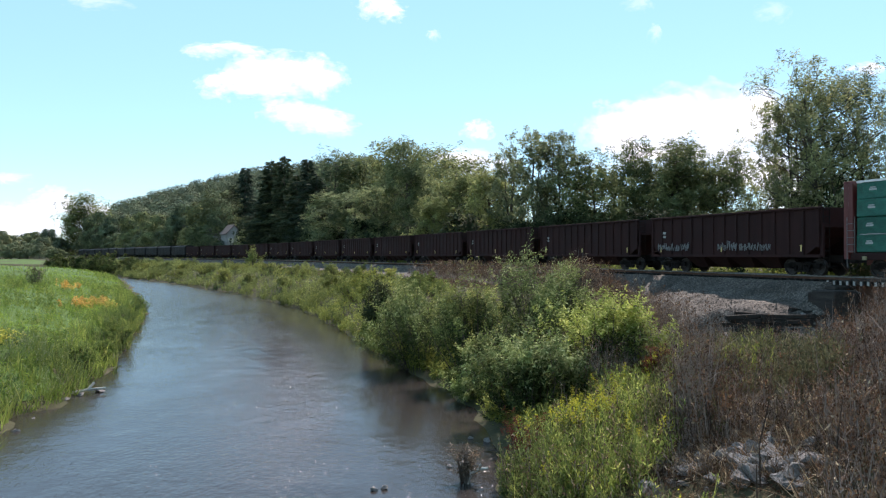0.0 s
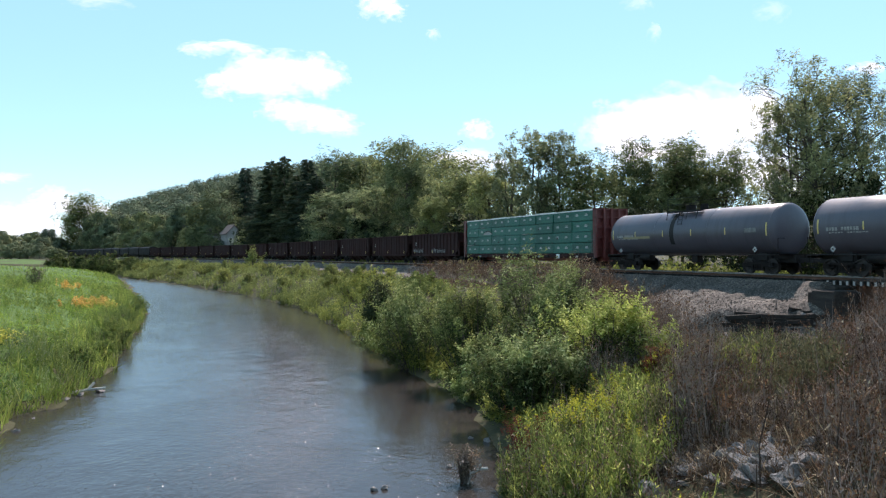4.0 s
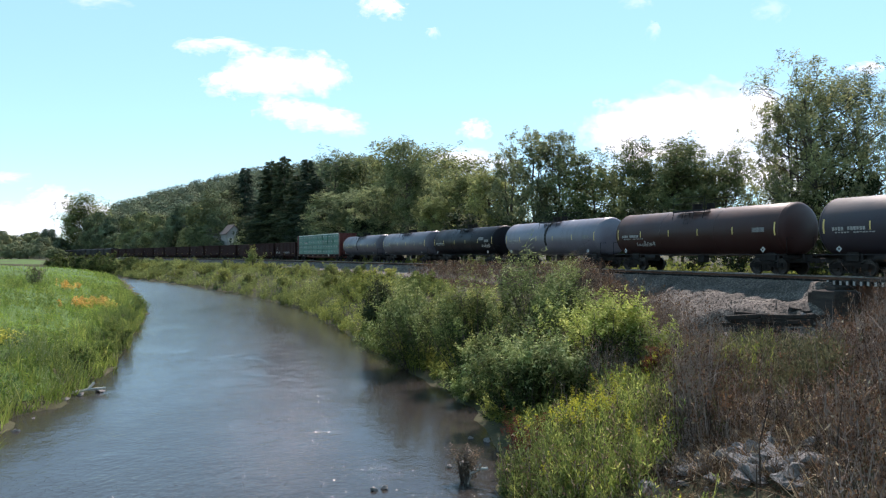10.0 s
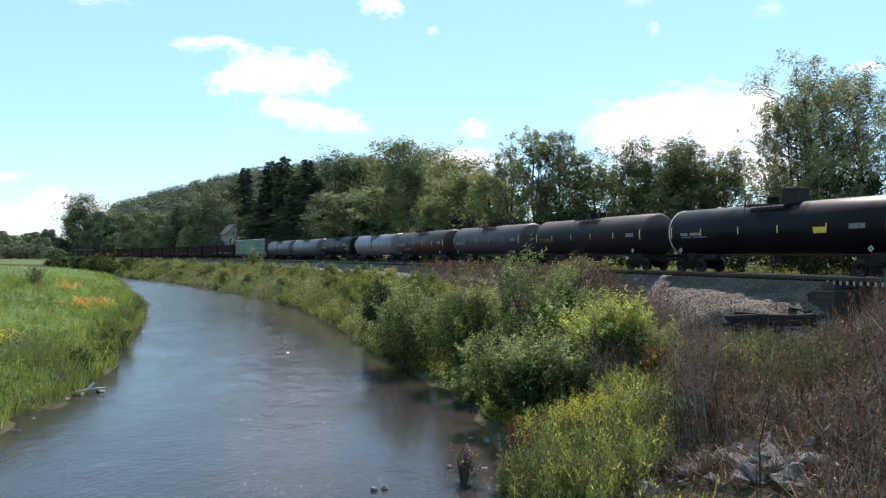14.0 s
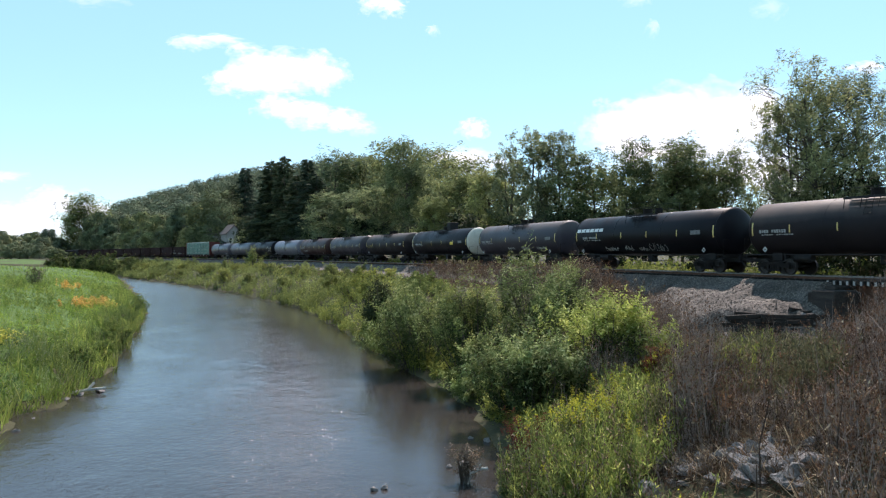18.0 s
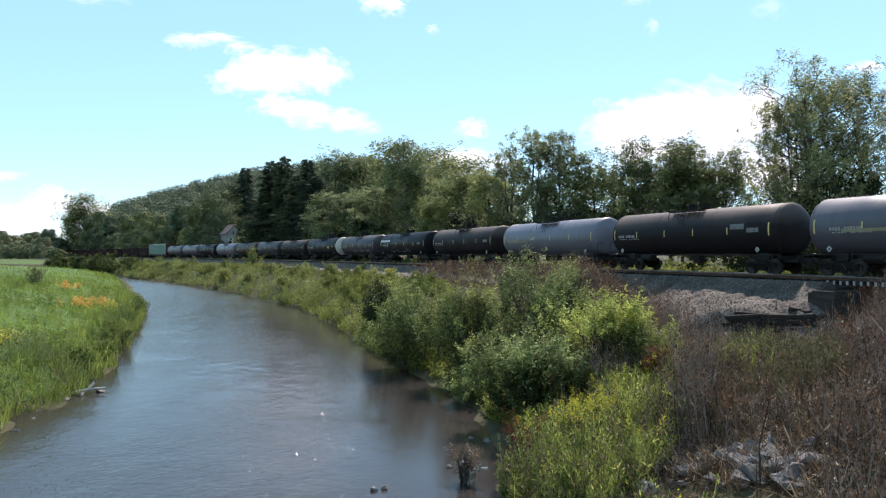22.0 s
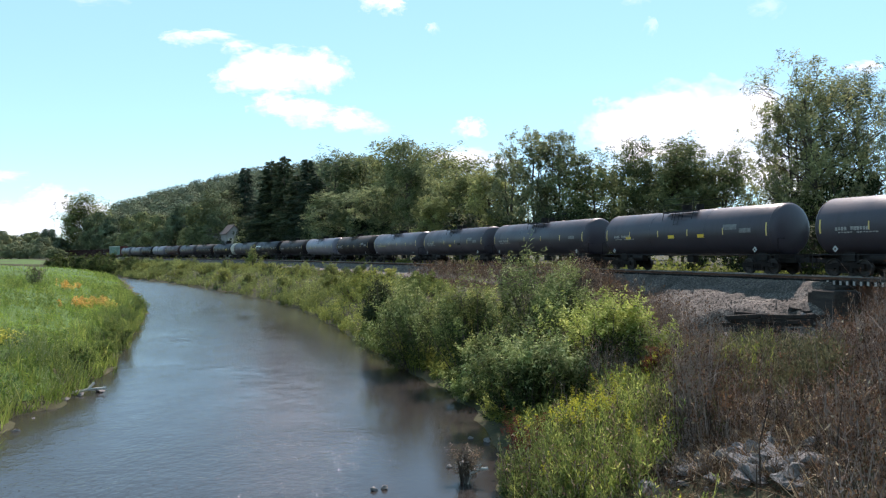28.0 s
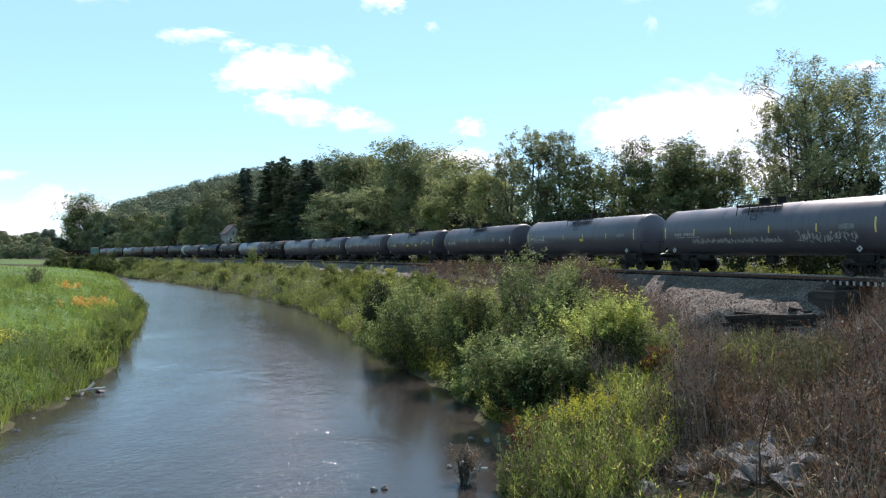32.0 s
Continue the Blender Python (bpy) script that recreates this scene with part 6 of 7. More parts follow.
# ---- house among the trees ----
def build_house():
    m_wall = surface("pale_siding", (0.20, 0.196, 0.19), (0.28, 0.274, 0.265), 0.6, 0.8, 0.2, 6)
    m_roof = surface("grey_shingles", (0.10, 0.083, 0.08), (0.145, 0.122, 0.116), 0.8, 0.9, 0.4, 8)
    m_pane, t, b = shader("window_pane")
    b.inputs["Base Color"].default_value, b.inputs["Roughness"].default_value = (0.02, 0.025, 0.03, 1), 0.1

    def gable(name, at, turn, w, d, eave, ridge, label, windows):
        z = float(ground_z(np.array([at[0]]), np.array([at[1]]))[0])
        hs = empty(name, pose(at[0], at[1], z, 0, 0, turn))
        tagged(hs, label, "house")
        bm = bmesh.new()
        sec = [(-w / 2, -0.3), (w / 2, -0.3), (w / 2, eave), (0, ridge), (-w / 2, eave)]
        a, b = [[bm.verts.new((x, yy, zz)) for x, zz in sec] for yy in (-d / 2, d / 2)]
        bm.faces.new(a), bm.faces.new(b)
        for i in range(5):
            bm.faces.new((a[i], a[(i + 1) % 5], b[(i + 1) % 5], b[i]))
        part("wall", bm, m_wall, hs)
        for sgn in (1, -1):
            bm = bmesh.new()
            k = (ridge - eave) / (w / 2)
            p = [(0, ridge + 0.05), (sgn * (w / 2 + 0.45), eave - 0.45 * k + 0.05), (sgn * (w / 2 + 0.45), eave - 0.45 * k + 0.25), (0, ridge + 0.3)]
            a, b = [[bm.verts.new((x, yy, zz)) for x, zz in p] for yy in (-d / 2 - 0.4, d / 2 + 0.4)]
            bm.faces.new(a), bm.faces.new(b)
            for i in range(4):
                bm.faces.new((a[i], a[(i + 1) % 4], b[(i + 1) % 4], b[i]))
            part("roof", bm, m_roof, hs, "grey shingled roof slope")
        for x, zz in windows:
            win = part("window", boxes((x - 0.55, -d / 2 - 0.05, zz - 0.75, x + 0.55, -d / 2 + 0.02, zz + 0.75)), M_white, hs)
            for dz in (-0.36, 0.36):
                part("pane", boxes((x - 0.45, -d / 2 - 0.065, zz + dz - 0.31, x + 0.45, -d / 2 - 0.052, zz + dz + 0.31)), m_pane, win)
    gable("house", (-67.6, 229), 38, 4.6, 5.2, 8.4, 10.9, "pale two-storey house with a gabled grey roof", ((-1.2, 6.2), (1.2, 6.2), (-1.2, 2.8), (1.2, 2.8)))
    gable("house", (-75.6, 240), 95, 5.0, 6.0, 8.4, 10.4, "pale house wing with a low grey roof", ((-1.5, 5.0), (1.5, 5.0)))


build_house()


# ---- bushes along the bank ----
def grow_bush(seed, height, width, leaf, slim, material, leaves, label, at, tips=None, rise=0.55, name="bush", base=None, young=0.68):
    """Many stems fanning from the base, leaves along the upper part of each."""
    r = np.random.default_rng(seed)
    x, y = at
    z = float(ground_z(np.array([x]), np.array([y]))[0]) if base is None else base
    bush = empty(name, pose(x, y, max(z, 0.0)))
    tagged(bush, label, "bush")
    wood, crown, tip = Geo(), Geo(), Geo()
    stems = int(26 + width * 9)
    lump = [(r.uniform(0, 6.28), r.uniform(0.7, 1.15)) for _ in range(7)]
    pts, dirs, ends, edirs = [], [], [], []
    heads = [(r.uniform(0, 6.28), math.sqrt(r.random()) * 0.95, r.uniform(0.8, 1.12)) for _ in range(int(5 + width * 2))]
    for k in range(stems):
        head = heads[k % len(heads)]
        a = head[0] + r.normal() * 0.22
        u = min(1.0, abs(head[1] + r.normal() * 0.13))
        grow = 1 + 0.22 * sum(math.cos(a - b) * (s - 0.9) for b, s in lump)
        out = width * 0.5 * u * grow
        top = height * (1 - 0.62 * u ** 2.2) * head[2] * r.uniform(0.78, 1.05)
        e = np.array([math.cos(a) * out, math.sin(a) * out, top])
        b = np.array([math.cos(a), math.sin(a), 0]) * width * 0.16 * u
        m = b * (1 - rise) + e * rise + [0, 0, top * 0.12] + r.normal(size=3) * width * 0.03
        b[2] = -0.15
        wood.tube([b, m, e], [0.022, 0.014, 0.004], 4)
        m_of = max(2, int(leaves * 1.5 / stems / 36))
        v = (0.08 + 0.92 * r.random(m_of) ** 0.85)[:, None]
        p = np.where(v < 0.5, b * (1 - 2 * v) + m * 2 * v, m * (2 - 2 * v) + e * (2 * v - 1))
        p = p + r.normal(size=(m_of, 3)) * width * 0.03
        p[:, 2] = np.maximum(p[:, 2], 0.03)
        run = (e - m) / (np.linalg.norm(e - m) + 1e-6)
        d = run * 0.6 + [0, 0, 0.5] + r.normal(size=(m_of, 3)) * 0.45 + np.array([math.cos(a), math.sin(a), 0]) * 0.45 * u
        # leaves beyond this share of the stem take the paler tip colour
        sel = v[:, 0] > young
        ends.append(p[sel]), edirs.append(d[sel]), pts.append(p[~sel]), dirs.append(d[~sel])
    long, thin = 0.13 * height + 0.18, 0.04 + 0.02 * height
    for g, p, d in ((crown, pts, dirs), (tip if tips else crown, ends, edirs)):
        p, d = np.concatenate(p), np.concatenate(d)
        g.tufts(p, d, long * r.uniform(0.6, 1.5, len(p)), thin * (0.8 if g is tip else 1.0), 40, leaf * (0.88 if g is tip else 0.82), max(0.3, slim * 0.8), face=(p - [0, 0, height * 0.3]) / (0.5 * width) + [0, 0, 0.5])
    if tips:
        link("young_growth", tip.mesh("young_growth", tips), bush, "paler tip leaves, toned as sunlit tops and seed heads")
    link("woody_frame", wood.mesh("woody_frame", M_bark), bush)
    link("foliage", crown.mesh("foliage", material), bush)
    return bush


def build_bushes():
    # dark bodies under pale tips: shaded insides and sunlit tops painted by colour
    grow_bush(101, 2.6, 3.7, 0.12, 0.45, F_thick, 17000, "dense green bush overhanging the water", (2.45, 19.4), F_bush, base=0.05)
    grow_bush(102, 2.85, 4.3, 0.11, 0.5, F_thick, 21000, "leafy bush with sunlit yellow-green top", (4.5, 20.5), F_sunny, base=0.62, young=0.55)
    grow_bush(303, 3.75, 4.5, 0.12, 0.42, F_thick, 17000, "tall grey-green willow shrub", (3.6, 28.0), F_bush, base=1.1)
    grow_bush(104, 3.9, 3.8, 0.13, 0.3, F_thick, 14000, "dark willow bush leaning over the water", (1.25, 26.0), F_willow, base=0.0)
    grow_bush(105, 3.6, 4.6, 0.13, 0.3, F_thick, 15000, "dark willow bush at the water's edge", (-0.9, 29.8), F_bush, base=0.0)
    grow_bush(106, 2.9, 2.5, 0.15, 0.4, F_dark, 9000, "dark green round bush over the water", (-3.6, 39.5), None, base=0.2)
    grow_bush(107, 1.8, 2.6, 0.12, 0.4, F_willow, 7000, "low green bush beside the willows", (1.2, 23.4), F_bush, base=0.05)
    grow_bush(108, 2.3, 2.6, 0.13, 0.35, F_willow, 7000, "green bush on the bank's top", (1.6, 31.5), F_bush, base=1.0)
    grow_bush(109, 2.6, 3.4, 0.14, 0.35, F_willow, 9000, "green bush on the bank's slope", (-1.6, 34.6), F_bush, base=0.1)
    grow_bush(110, 0.8, 1.2, 0.07, 0.5, F_red, 1900, "small bush with reddish leaves", (2.0, 15.9), None, base=0.35)
    grow_bush(111, 1.0, 0.5, 0.09, 0.4, F_red, 700, "single tall weed with reddish leaves", (5.6, 18.6), None, base=1.4)
    # dark growth along the meadow's shore
    for k in range(12):
        y = 27 + k * 3.0
        x = float(left_edge(np.array([y]))[0]) - rng.uniform(0.3, 0.9)
        grow_bush(200 + k, rng.uniform(0.7, 1.15), rng.uniform(1.0, 1.9), 0.11, 0.35, F_reed, 900, "low leafy clump at the meadow's edge", (x, y), None, name="weed_clump")
    grow_bush(240, 1.5, 1.9, 0.12, 0.4, F_herb, 1000, "pale brownish shrub gone to seed in the meadow", (-34.5, 61.0), F_dead, name="shrub")
    # low clumps along the bank as far as the bend
    for k in range(30):
        y = 42 + k * 3.7
        x = float(right_edge(np.array([y]))[0]) + rng.uniform(0.8, 3.5) + (k % 3) * 2.5
        grow_bush(160 + k, rng.uniform(1.1, 1.9), rng.uniform(2.2, 4.2), 0.2, 0.4, F_bank if y > 60 else F_weed, 1300, "low clump of yellow-green bank weeds", (x, y), None, name="weed_clump")
    # along the far bank
    for k, (x, y, h, w) in enumerate(((-78, 163, 3.9, 8), (-84, 167, 3.7, 7), (-72, 158, 3.8, 7), (-66, 153, 3.5, 6), (-61, 148, 2.6, 5), (-90, 172, 3.8, 7), (-57, 143, 2.2, 5), (-96, 178, 3.6, 6))):
        grow_bush(130 + k, h, w, 0.42, 0.55, F_thick if k < 4 or k in (5, 7) else F_willow, 4500, "rounded dark bush on the far bank", (x, y), None, base=0.6)
    grow_bush(112, 0.75, 0.45, 0.05, 0.5, F_dead, 500, "dead brown plant standing in the shallows", (0.45, 14.9), None, base=0.0)
    grow_bush(150, 4.2, 2.6, 0.26, 0.5, F_bush, 700, "lone pale sapling beside the track", (-30.0, 114.5), None, base=1.9, name="sapling")
    grow_bush(151, 2.9, 2.2, 0.12, 0.3, F_dead, 3500, "brown dried shrub beside the ballast", (6.8, 36.0), None, base=1.9)
    grow_bush(152, 2.7, 1.6, 0.12, 0.3, F_dead, 2500, "brown dried shrub beside the ballast", (3.1, 37.0), None, base=1.9)
    grow_bush(153, 1.3, 2.6, 0.12, 0.3, F_dead, 2500, "brown dried shrub beside the ballast", (9.2, 36.5), None, base=1.6)


build_bushes()


# ---- weeds and grass ----
def spread(n, x0, x1, y0, y1, power=1.0):
    return rng.uniform(x0, x1, n), y0 + (y1 - y0) * rng.random(n) ** power


def weeds(g_stem, g_leaf, x, y, height, per, leaf, slim, width=0.012, droop=0.1, bare=0.25, top=None, upright=0.0, plume=0.0):
    """Upright stalks, each with leaves along it; top: a second mesh for the flower heads."""
    n = len(x)
    h = height * rng.uniform(0.55, 1.25, n)
    z = ground_z(x, y)
    foot = np.stack([x, y, z - 0.05], 1)
    bend = rng.normal(size=(n, 3)) * 0.16
    bend[:, 2] = 1
    tip = foot + bend * h[:, None]
    a = rng.uniform(0, np.pi, n)
    side = np.stack([np.cos(a), np.sin(a), 0 * a], 1) * width * 0.5
    v = np.stack([foot - side, foot + side, tip + side * 0.4, tip - side * 0.4], 1).reshape(-1, 3)
    g_stem.add(v, np.arange(4 * n).reshape(-1, 4))
    u = bare + (1 - bare) * rng.random((n, per))
    at = foot[:, None] * (1 - u[..., None]) + tip[:, None] * u[..., None] + rng.normal(size=(n, per, 3)) * 0.03
    aim = None
    if upright:
        aim = rng.normal(size=(n * per, 3)) * 0.5 + [0, 0, upright]
        droop = 0.0
    if plume:
        g_leaf.tufts(foot * (1 - bare) + tip * bare, bend, h * (1 - bare), plume, per, leaf, slim, 0.55)
    else:
        g_leaf.leaves(at.reshape(-1, 3), leaf, leaf * slim, droop=droop, aim=aim)
    if top is not None:
        m = 34
        p = tip[:, None] + rng.normal(size=(n, m, 3)) * [0.03, 0.03, 0.075]
        top.leaves(p.reshape(-1, 3), 0.04, 0.028)


rust = Geo()


def scrub(g_stem, g_leaf, x, y, height, leaf, rusty):
    """Dead plants: a stalk with side twigs, dry leaves and seed heads on the twigs."""
    n, k = len(x), 4
    h = height * rng.uniform(0.55, 1.3, n)
    z = ground_z(x, y)
    foot = np.stack([x, y, z - 0.05], 1)
    bend = rng.normal(size=(n, 3)) * 0.11
    bend[:, 2] = 1
    tip = foot + bend * h[:, None]

    def strips(a, b, w):
        t = rng.uniform(0, np.pi, len(a))
        side = np.stack([np.cos(t), np.sin(t), 0 * t], 1) * w * 0.5
        g_stem.add(np.stack([a - side, a + side, b + side * 0.4, b - side * 0.4], 1).reshape(-1, 3), np.arange(4 * len(a)).reshape(-1, 4))
    strips(foot, tip, 0.017)
    u = 0.3 + 0.65 * rng.random((n, k, 1))
    start = foot[:, None] * (1 - u) + tip[:, None] * u
    out = rng.normal(size=(n, k, 3)) * [0.10, 0.10, 0.06] + [0, 0, 0.17]
    end = start + out * (h[:, None, None] + 0.4)
    start, end = start.reshape(-1, 3), end.reshape(-1, 3)
    strips(start, end, 0.010)
    v = rng.random((len(start), 2, 1))
    at = (start[:, None] * (1 - v) + end[:, None] * v + rng.normal(size=(len(start), 2, 3)) * 0.02).reshape(-1, 3)
    for g, m in ((g_leaf, ~rusty), (rust, rusty)):      # plumes of seed heads
        g.tufts(tip[m] - [0, 0, 0.22], bend[m] + rng.normal(size=(m.sum(), 3)) * 0.12, 0.16 + 0.16 * h[m], 0.035 + 0.02 * (leaf[m] > 0.055), 12, float(leaf[0]) * 0.95, 0.34, 0.6)
    size = np.repeat(leaf, k * 2)
    red = np.repeat(rusty, k * 2)
    for g, m in ((g_leaf, ~red), (rust, red)):
        if m.any():
            g.leaves(at[m], size[m], size[m][0] * 0.34, droop=0.0, aim=np.tile([0, 0, 0.7], (m.sum(), 1)))


def stuff(name, g, material, label, category):
    tagged(link(name, g.mesh(name, material)), label, category, kind="stuff")


def build_weeds():
    stem, dead, green, gold, tall, lime, shade, bank, thick = (Geo() for _ in range(9))
    # dead brown weeds on the near bank
    x, y = (np.concatenate(q) for q in zip(spread(8500, 2.4, 13, 7.5, 20), spread(5600, 4, 24, 18, 42)))
    d, s = from_track(x, y)
    dr = x - right_edge(y)
    rocky = (x / y > 0.27) & (x / y < 0.53) & (y + 1.2 * x < 17.6)
    greenish = (x < 3.1 + 0.48 * (y - 11)) & (y < 17.5 + 0.5 * (x - 2)) | (x - right_edge(y) < 2.6) & (y > 17)
    gravel = (s > -11) & (d < np.where(x < 0.345 * y, 6.0, 8.6) + rng.normal(size=len(x)) * 0.8) & (s < 1.0 + rng.normal(size=len(x)) * 1.2)
    patchy = np.sin(x * 1.3 + 2 * np.sin(y * 0.6)) + np.sin(y * 1.1 + 1.7 * np.sin(x * 0.8)) + rng.normal(size=len(x)) * 0.5
    ok = (dr > 2.0) & (d > 4.6) & (patchy > -0.75) & ~greenish & ~gravel & (~rocky | (rng.random(len(x)) < 0.75))
    tall_here = np.maximum(0.4, 0.8 + 0.3 * patchy[ok] + 0.3 * (x[ok] > 8)) * np.where((s[ok] < 3) & (y[ok] > 21), 0.8, 1.15) * np.where(rocky[ok], 0.45, 1.0) * np.where((y[ok] < 27) & (x[ok] > 0.37 * y[ok]) & (x[ok] < 0.52 * y[ok]), 0.55, np.where((y[ok] < 18) & (x[ok] > 0.4 * y[ok]), 0.72, 1.0)) * np.where((d[ok] < 14) & (x[ok] > 0.39 * y[ok]) & (y[ok] > 27), 0.5, 1.0)
    scrub(stem, dead, x[ok], y[ok], tall_here, np.where(y[ok] < 20, 0.05, 0.06), rusty=(x[ok] + rng.normal(size=ok.sum()) > 0.44 * y[ok] + 1.0) | (patchy[ok] > 0.7) | (y[ok] + rng.normal(size=ok.sum()) * 2 > 24))
    pick = rng.choice(np.flatnonzero(ok), 4400)
    pick = pick[~rocky[pick]]
    a, b = pick[:2000], pick[2000:]
    lift = (0.65 + 0.6 * (patchy > 0.4)) * np.where((y < 27) & (x > 0.37 * y) & (x < 0.52 * y), 0.5, np.where((y < 18) & (x > 0.4 * y), 0.7, 1.0)) * np.where((d < 14) & (x > 0.39 * y) & (y > 27), 0.5, 1.0)
    weeds(stem, rust, x[a] + 0.05, y[a], 1.3 * lift[a], 18, 0.055, 0.5, 0.016, bare=0.62, upright=0.9)
    weeds(stem, dead, x[b], y[b] + 0.05, 1.2 * lift[b], 16, 0.055, 0.45, 0.018, bare=0.5, upright=0.9)
    # straw lying matted on the ground
    n = 2600
    x, y = spread(n, 2.4, 12, 7.0, 22)
    ok = x - right_edge(y) > 1.8
    x, y = x[ok], y[ok]
    at = np.stack([x, y, ground_z(x, y) + rng.uniform(0.02, 0.25, len(x))], 1)
    dead.leaves(at, 0.24, 0.02, flat=0.7)
    n = 9000
    u, side = rng.random(n), rng.normal(size=n) * 0.6
    x, y = 3.5 + 2.2 * u + side * 0.8, 12.6 - 2.6 * u + side
    at = np.stack([x, y, ground_z(x, y) + rng.uniform(0.01, 0.12, n)], 1)
    rust.leaves(at[:2000], 0.14, 0.016, flat=0.5)
    dead.leaves(at[2000:4200], 0.2, 0.014, flat=0.4)
    n = 2200
    u, side = rng.random(n), rng.normal(size=n) * 0.62
    x, y = 3.6 + 2.1 * u + side * 0.8, 12.5 - 2.5 * u + side
    ok = np.sin(x * 3.1 + 2 * np.sin(y * 2.3)) + np.sin(y * 3.7) > -0.3
    at = np.stack([x, y, ground_z(x, y) - 0.02], 1)[ok]
    dead.blades(at[::2], 0.34, 0.014, 0.7)
    dead.blades(at[1::2], 0.3, 0.014, 0.7)
    # green plants scattered among them
    x, y = spread(2600, 3.5, 20, 10.5, 36)
    d, s = from_track(x, y)
    ok = (d > 5.2) & (x - right_edge(y) > 2) & ~((x / y > 0.25) & (y < 13)) & (np.sin(x * 0.9 + 1) + np.sin(y * 0.8) > 0.55)
    weeds(shade, shade, x[ok], y[ok], 0.65, 12, 0.10, 0.3, upright=0.7)
    # goldenrod and green weeds by the water
    x, y = spread(9000, 0.9, 6.5, 9.0, 19.5)
    ok = (x - right_edge(y) > 0.15) & (x < 2.9 + 0.46 * (y - 11) + rng.normal(size=len(x)) * 0.45 + 0.5 * np.sin(y * 2.1)) & (y < 16.7 + 0.42 * (x - 2) + rng.normal(size=len(x)) * 0.5)
    ok &= np.sin(x * 2.3 + 1.5 * np.sin(y * 1.7)) + np.sin(y * 1.9 + x) + rng.normal(size=len(x)) * 0.5 > -0.55
    x, y = x[ok], y[ok]
    yellow = (rng.random(len(x)) < np.where(y > 13.8, 0.17, 0.04)) & (x > 1.9) & (np.sin(x * 2.6 + y * 1.3) + np.sin(y * 2.1) + 0.9 * (y > 14.2) > 0.75)
    lush = np.maximum(0.25, 0.62 + 0.42 * np.sin(x * 3.1 + 1.7 * np.sin(y * 2.2)) * np.sin(y * 2.6))
    sunny = ~yellow & (1.2 * (y > 12.6) - 0.7 + np.sin(x * 1.9 + 2.0) + np.sin(y * 1.4 + 1.0 + x) + (x - 2.6) * 0.5 + rng.normal(size=len(x)) * 0.5 > -0.5)
    gx, gy = np.round(x * 3.2) / 3.2 + 0.1 * np.sin(y * 9), np.round(y * 3.2) / 3.2 + 0.1 * np.sin(x * 7)
    x, y = x * 0.45 + gx * 0.55, y * 0.45 + gy * 0.55      # plants stand in clumps
    lush *= 0.75 + 0.5 * np.abs(np.sin(gx * 12.9898 + gy * 78.233))
    weeds(lime, lime, x[sunny], y[sunny], lush[sunny], 30, 0.085, 0.2, plume=0.045, bare=0.2)
    dull = rng.choice(len(x), 700)
    weeds(stem, dead, x[dull], y[dull], 0.85, 14, 0.07, 0.3, upright=1.0)
    shady = ~yellow & ~sunny
    weeds(thick, thick, x[shady], y[shady], lush[shady] * 0.9, 26, 0.08, 0.26, plume=0.05, bare=0.12)
    weeds(lime, lime, x[yellow], y[yellow], 0.85, 16, 0.11, 0.2, upright=0.95, top=gold)
    # grey-green plants between the gold and the brown
    n = 420
    x, y = rng.normal(6.0, 0.8, n), rng.normal(16.8, 1.7, n)
    weeds(shade, shade, x, y, 0.75, 16, 0.09, 0.3, upright=0.6)
    n = 3000
    y = rng.uniform(12.5, 18.8, n)
    x = y * (0.30 + 0.26 * rng.random(n) ** 1.5)
    ok = (np.sin(x * 1.7 + 2) + np.sin(y * 1.3 + x * 0.6) + rng.normal(size=n) * 0.45 > 0.55) & (y + 1.2 * x > 18.2)
    weeds(shade, shade, x[ok], y[ok], 0.9, 22, 0.08, 0.24, plume=0.045, bare=0.15)
    n = 160
    x, y = rng.normal(8.5, 2.5, n), rng.normal(19, 3.0, n)
    weeds(shade, shade, x, y, 0.7, 16, 0.10, 0.3, upright=0.6)
    # sprigs of fresh green standing among the dead stalks
    cy = rng.uniform(14.2, 18.8, 64)
    cx = cy * rng.uniform(0.325, 0.45, 64)
    x, y = (np.repeat(q, 8) + rng.normal(size=512) * 0.16 for q in (cx, cy))
    fresh = np.repeat(rng.random(64) < 0.42, 8)
    weeds(green, green, x[fresh], y[fresh], 1.0, 26, 0.085, 0.2, plume=0.045, bare=0.25)
    weeds(shade, shade, x[~fresh], y[~fresh], 1.1, 26, 0.085, 0.2, plume=0.05, bare=0.15)
    # bank from the willows to the bend
    for n, y0, y1, per, leaf, hh in ((6500, 28, 70, 12, 0.16, 1.1), (6000, 60, 150, 13, 0.2, 1.2), (3600, 130, 230, 10, 0.42, 1.4)):
        y = rng.uniform(y0, y1, n)
        x = right_edge(y) - 0.1 + 30 * rng.random(n) ** 1.7
        d, s = from_track(x, y)
        ok = (d > np.where(s > 14, 8.2 + 0.9 * np.sin(s * 0.2), 5.5)) & (d < 60) & ~((x > 0.335 * y) & (y < 42))
        brown = ok & (d < 12.5 + 2.5 * np.sin(s * 0.15)) & (s < 80)
        ok &= ~brown & (x > -0.535 * y)
        clump = 0.8 + 0.42 * np.sin(x * 0.9 + 2 * np.sin(y * 0.23)) * np.sin(y * 0.6)
        clump *= 0.38 + 0.62 * ease((d - 9) / 14)
        near = ok & (y < 60 + 12 * rng.normal(size=n))
        ok &= ~near
        weeds(green, green, x[near], y[near], (hh * clump)[near], per, leaf, 0.34, 0.02, upright=0.7)
        weeds(bank, bank, x[ok], y[ok], (hh * clump)[ok], per, leaf, 0.34, 0.02, upright=0.7)
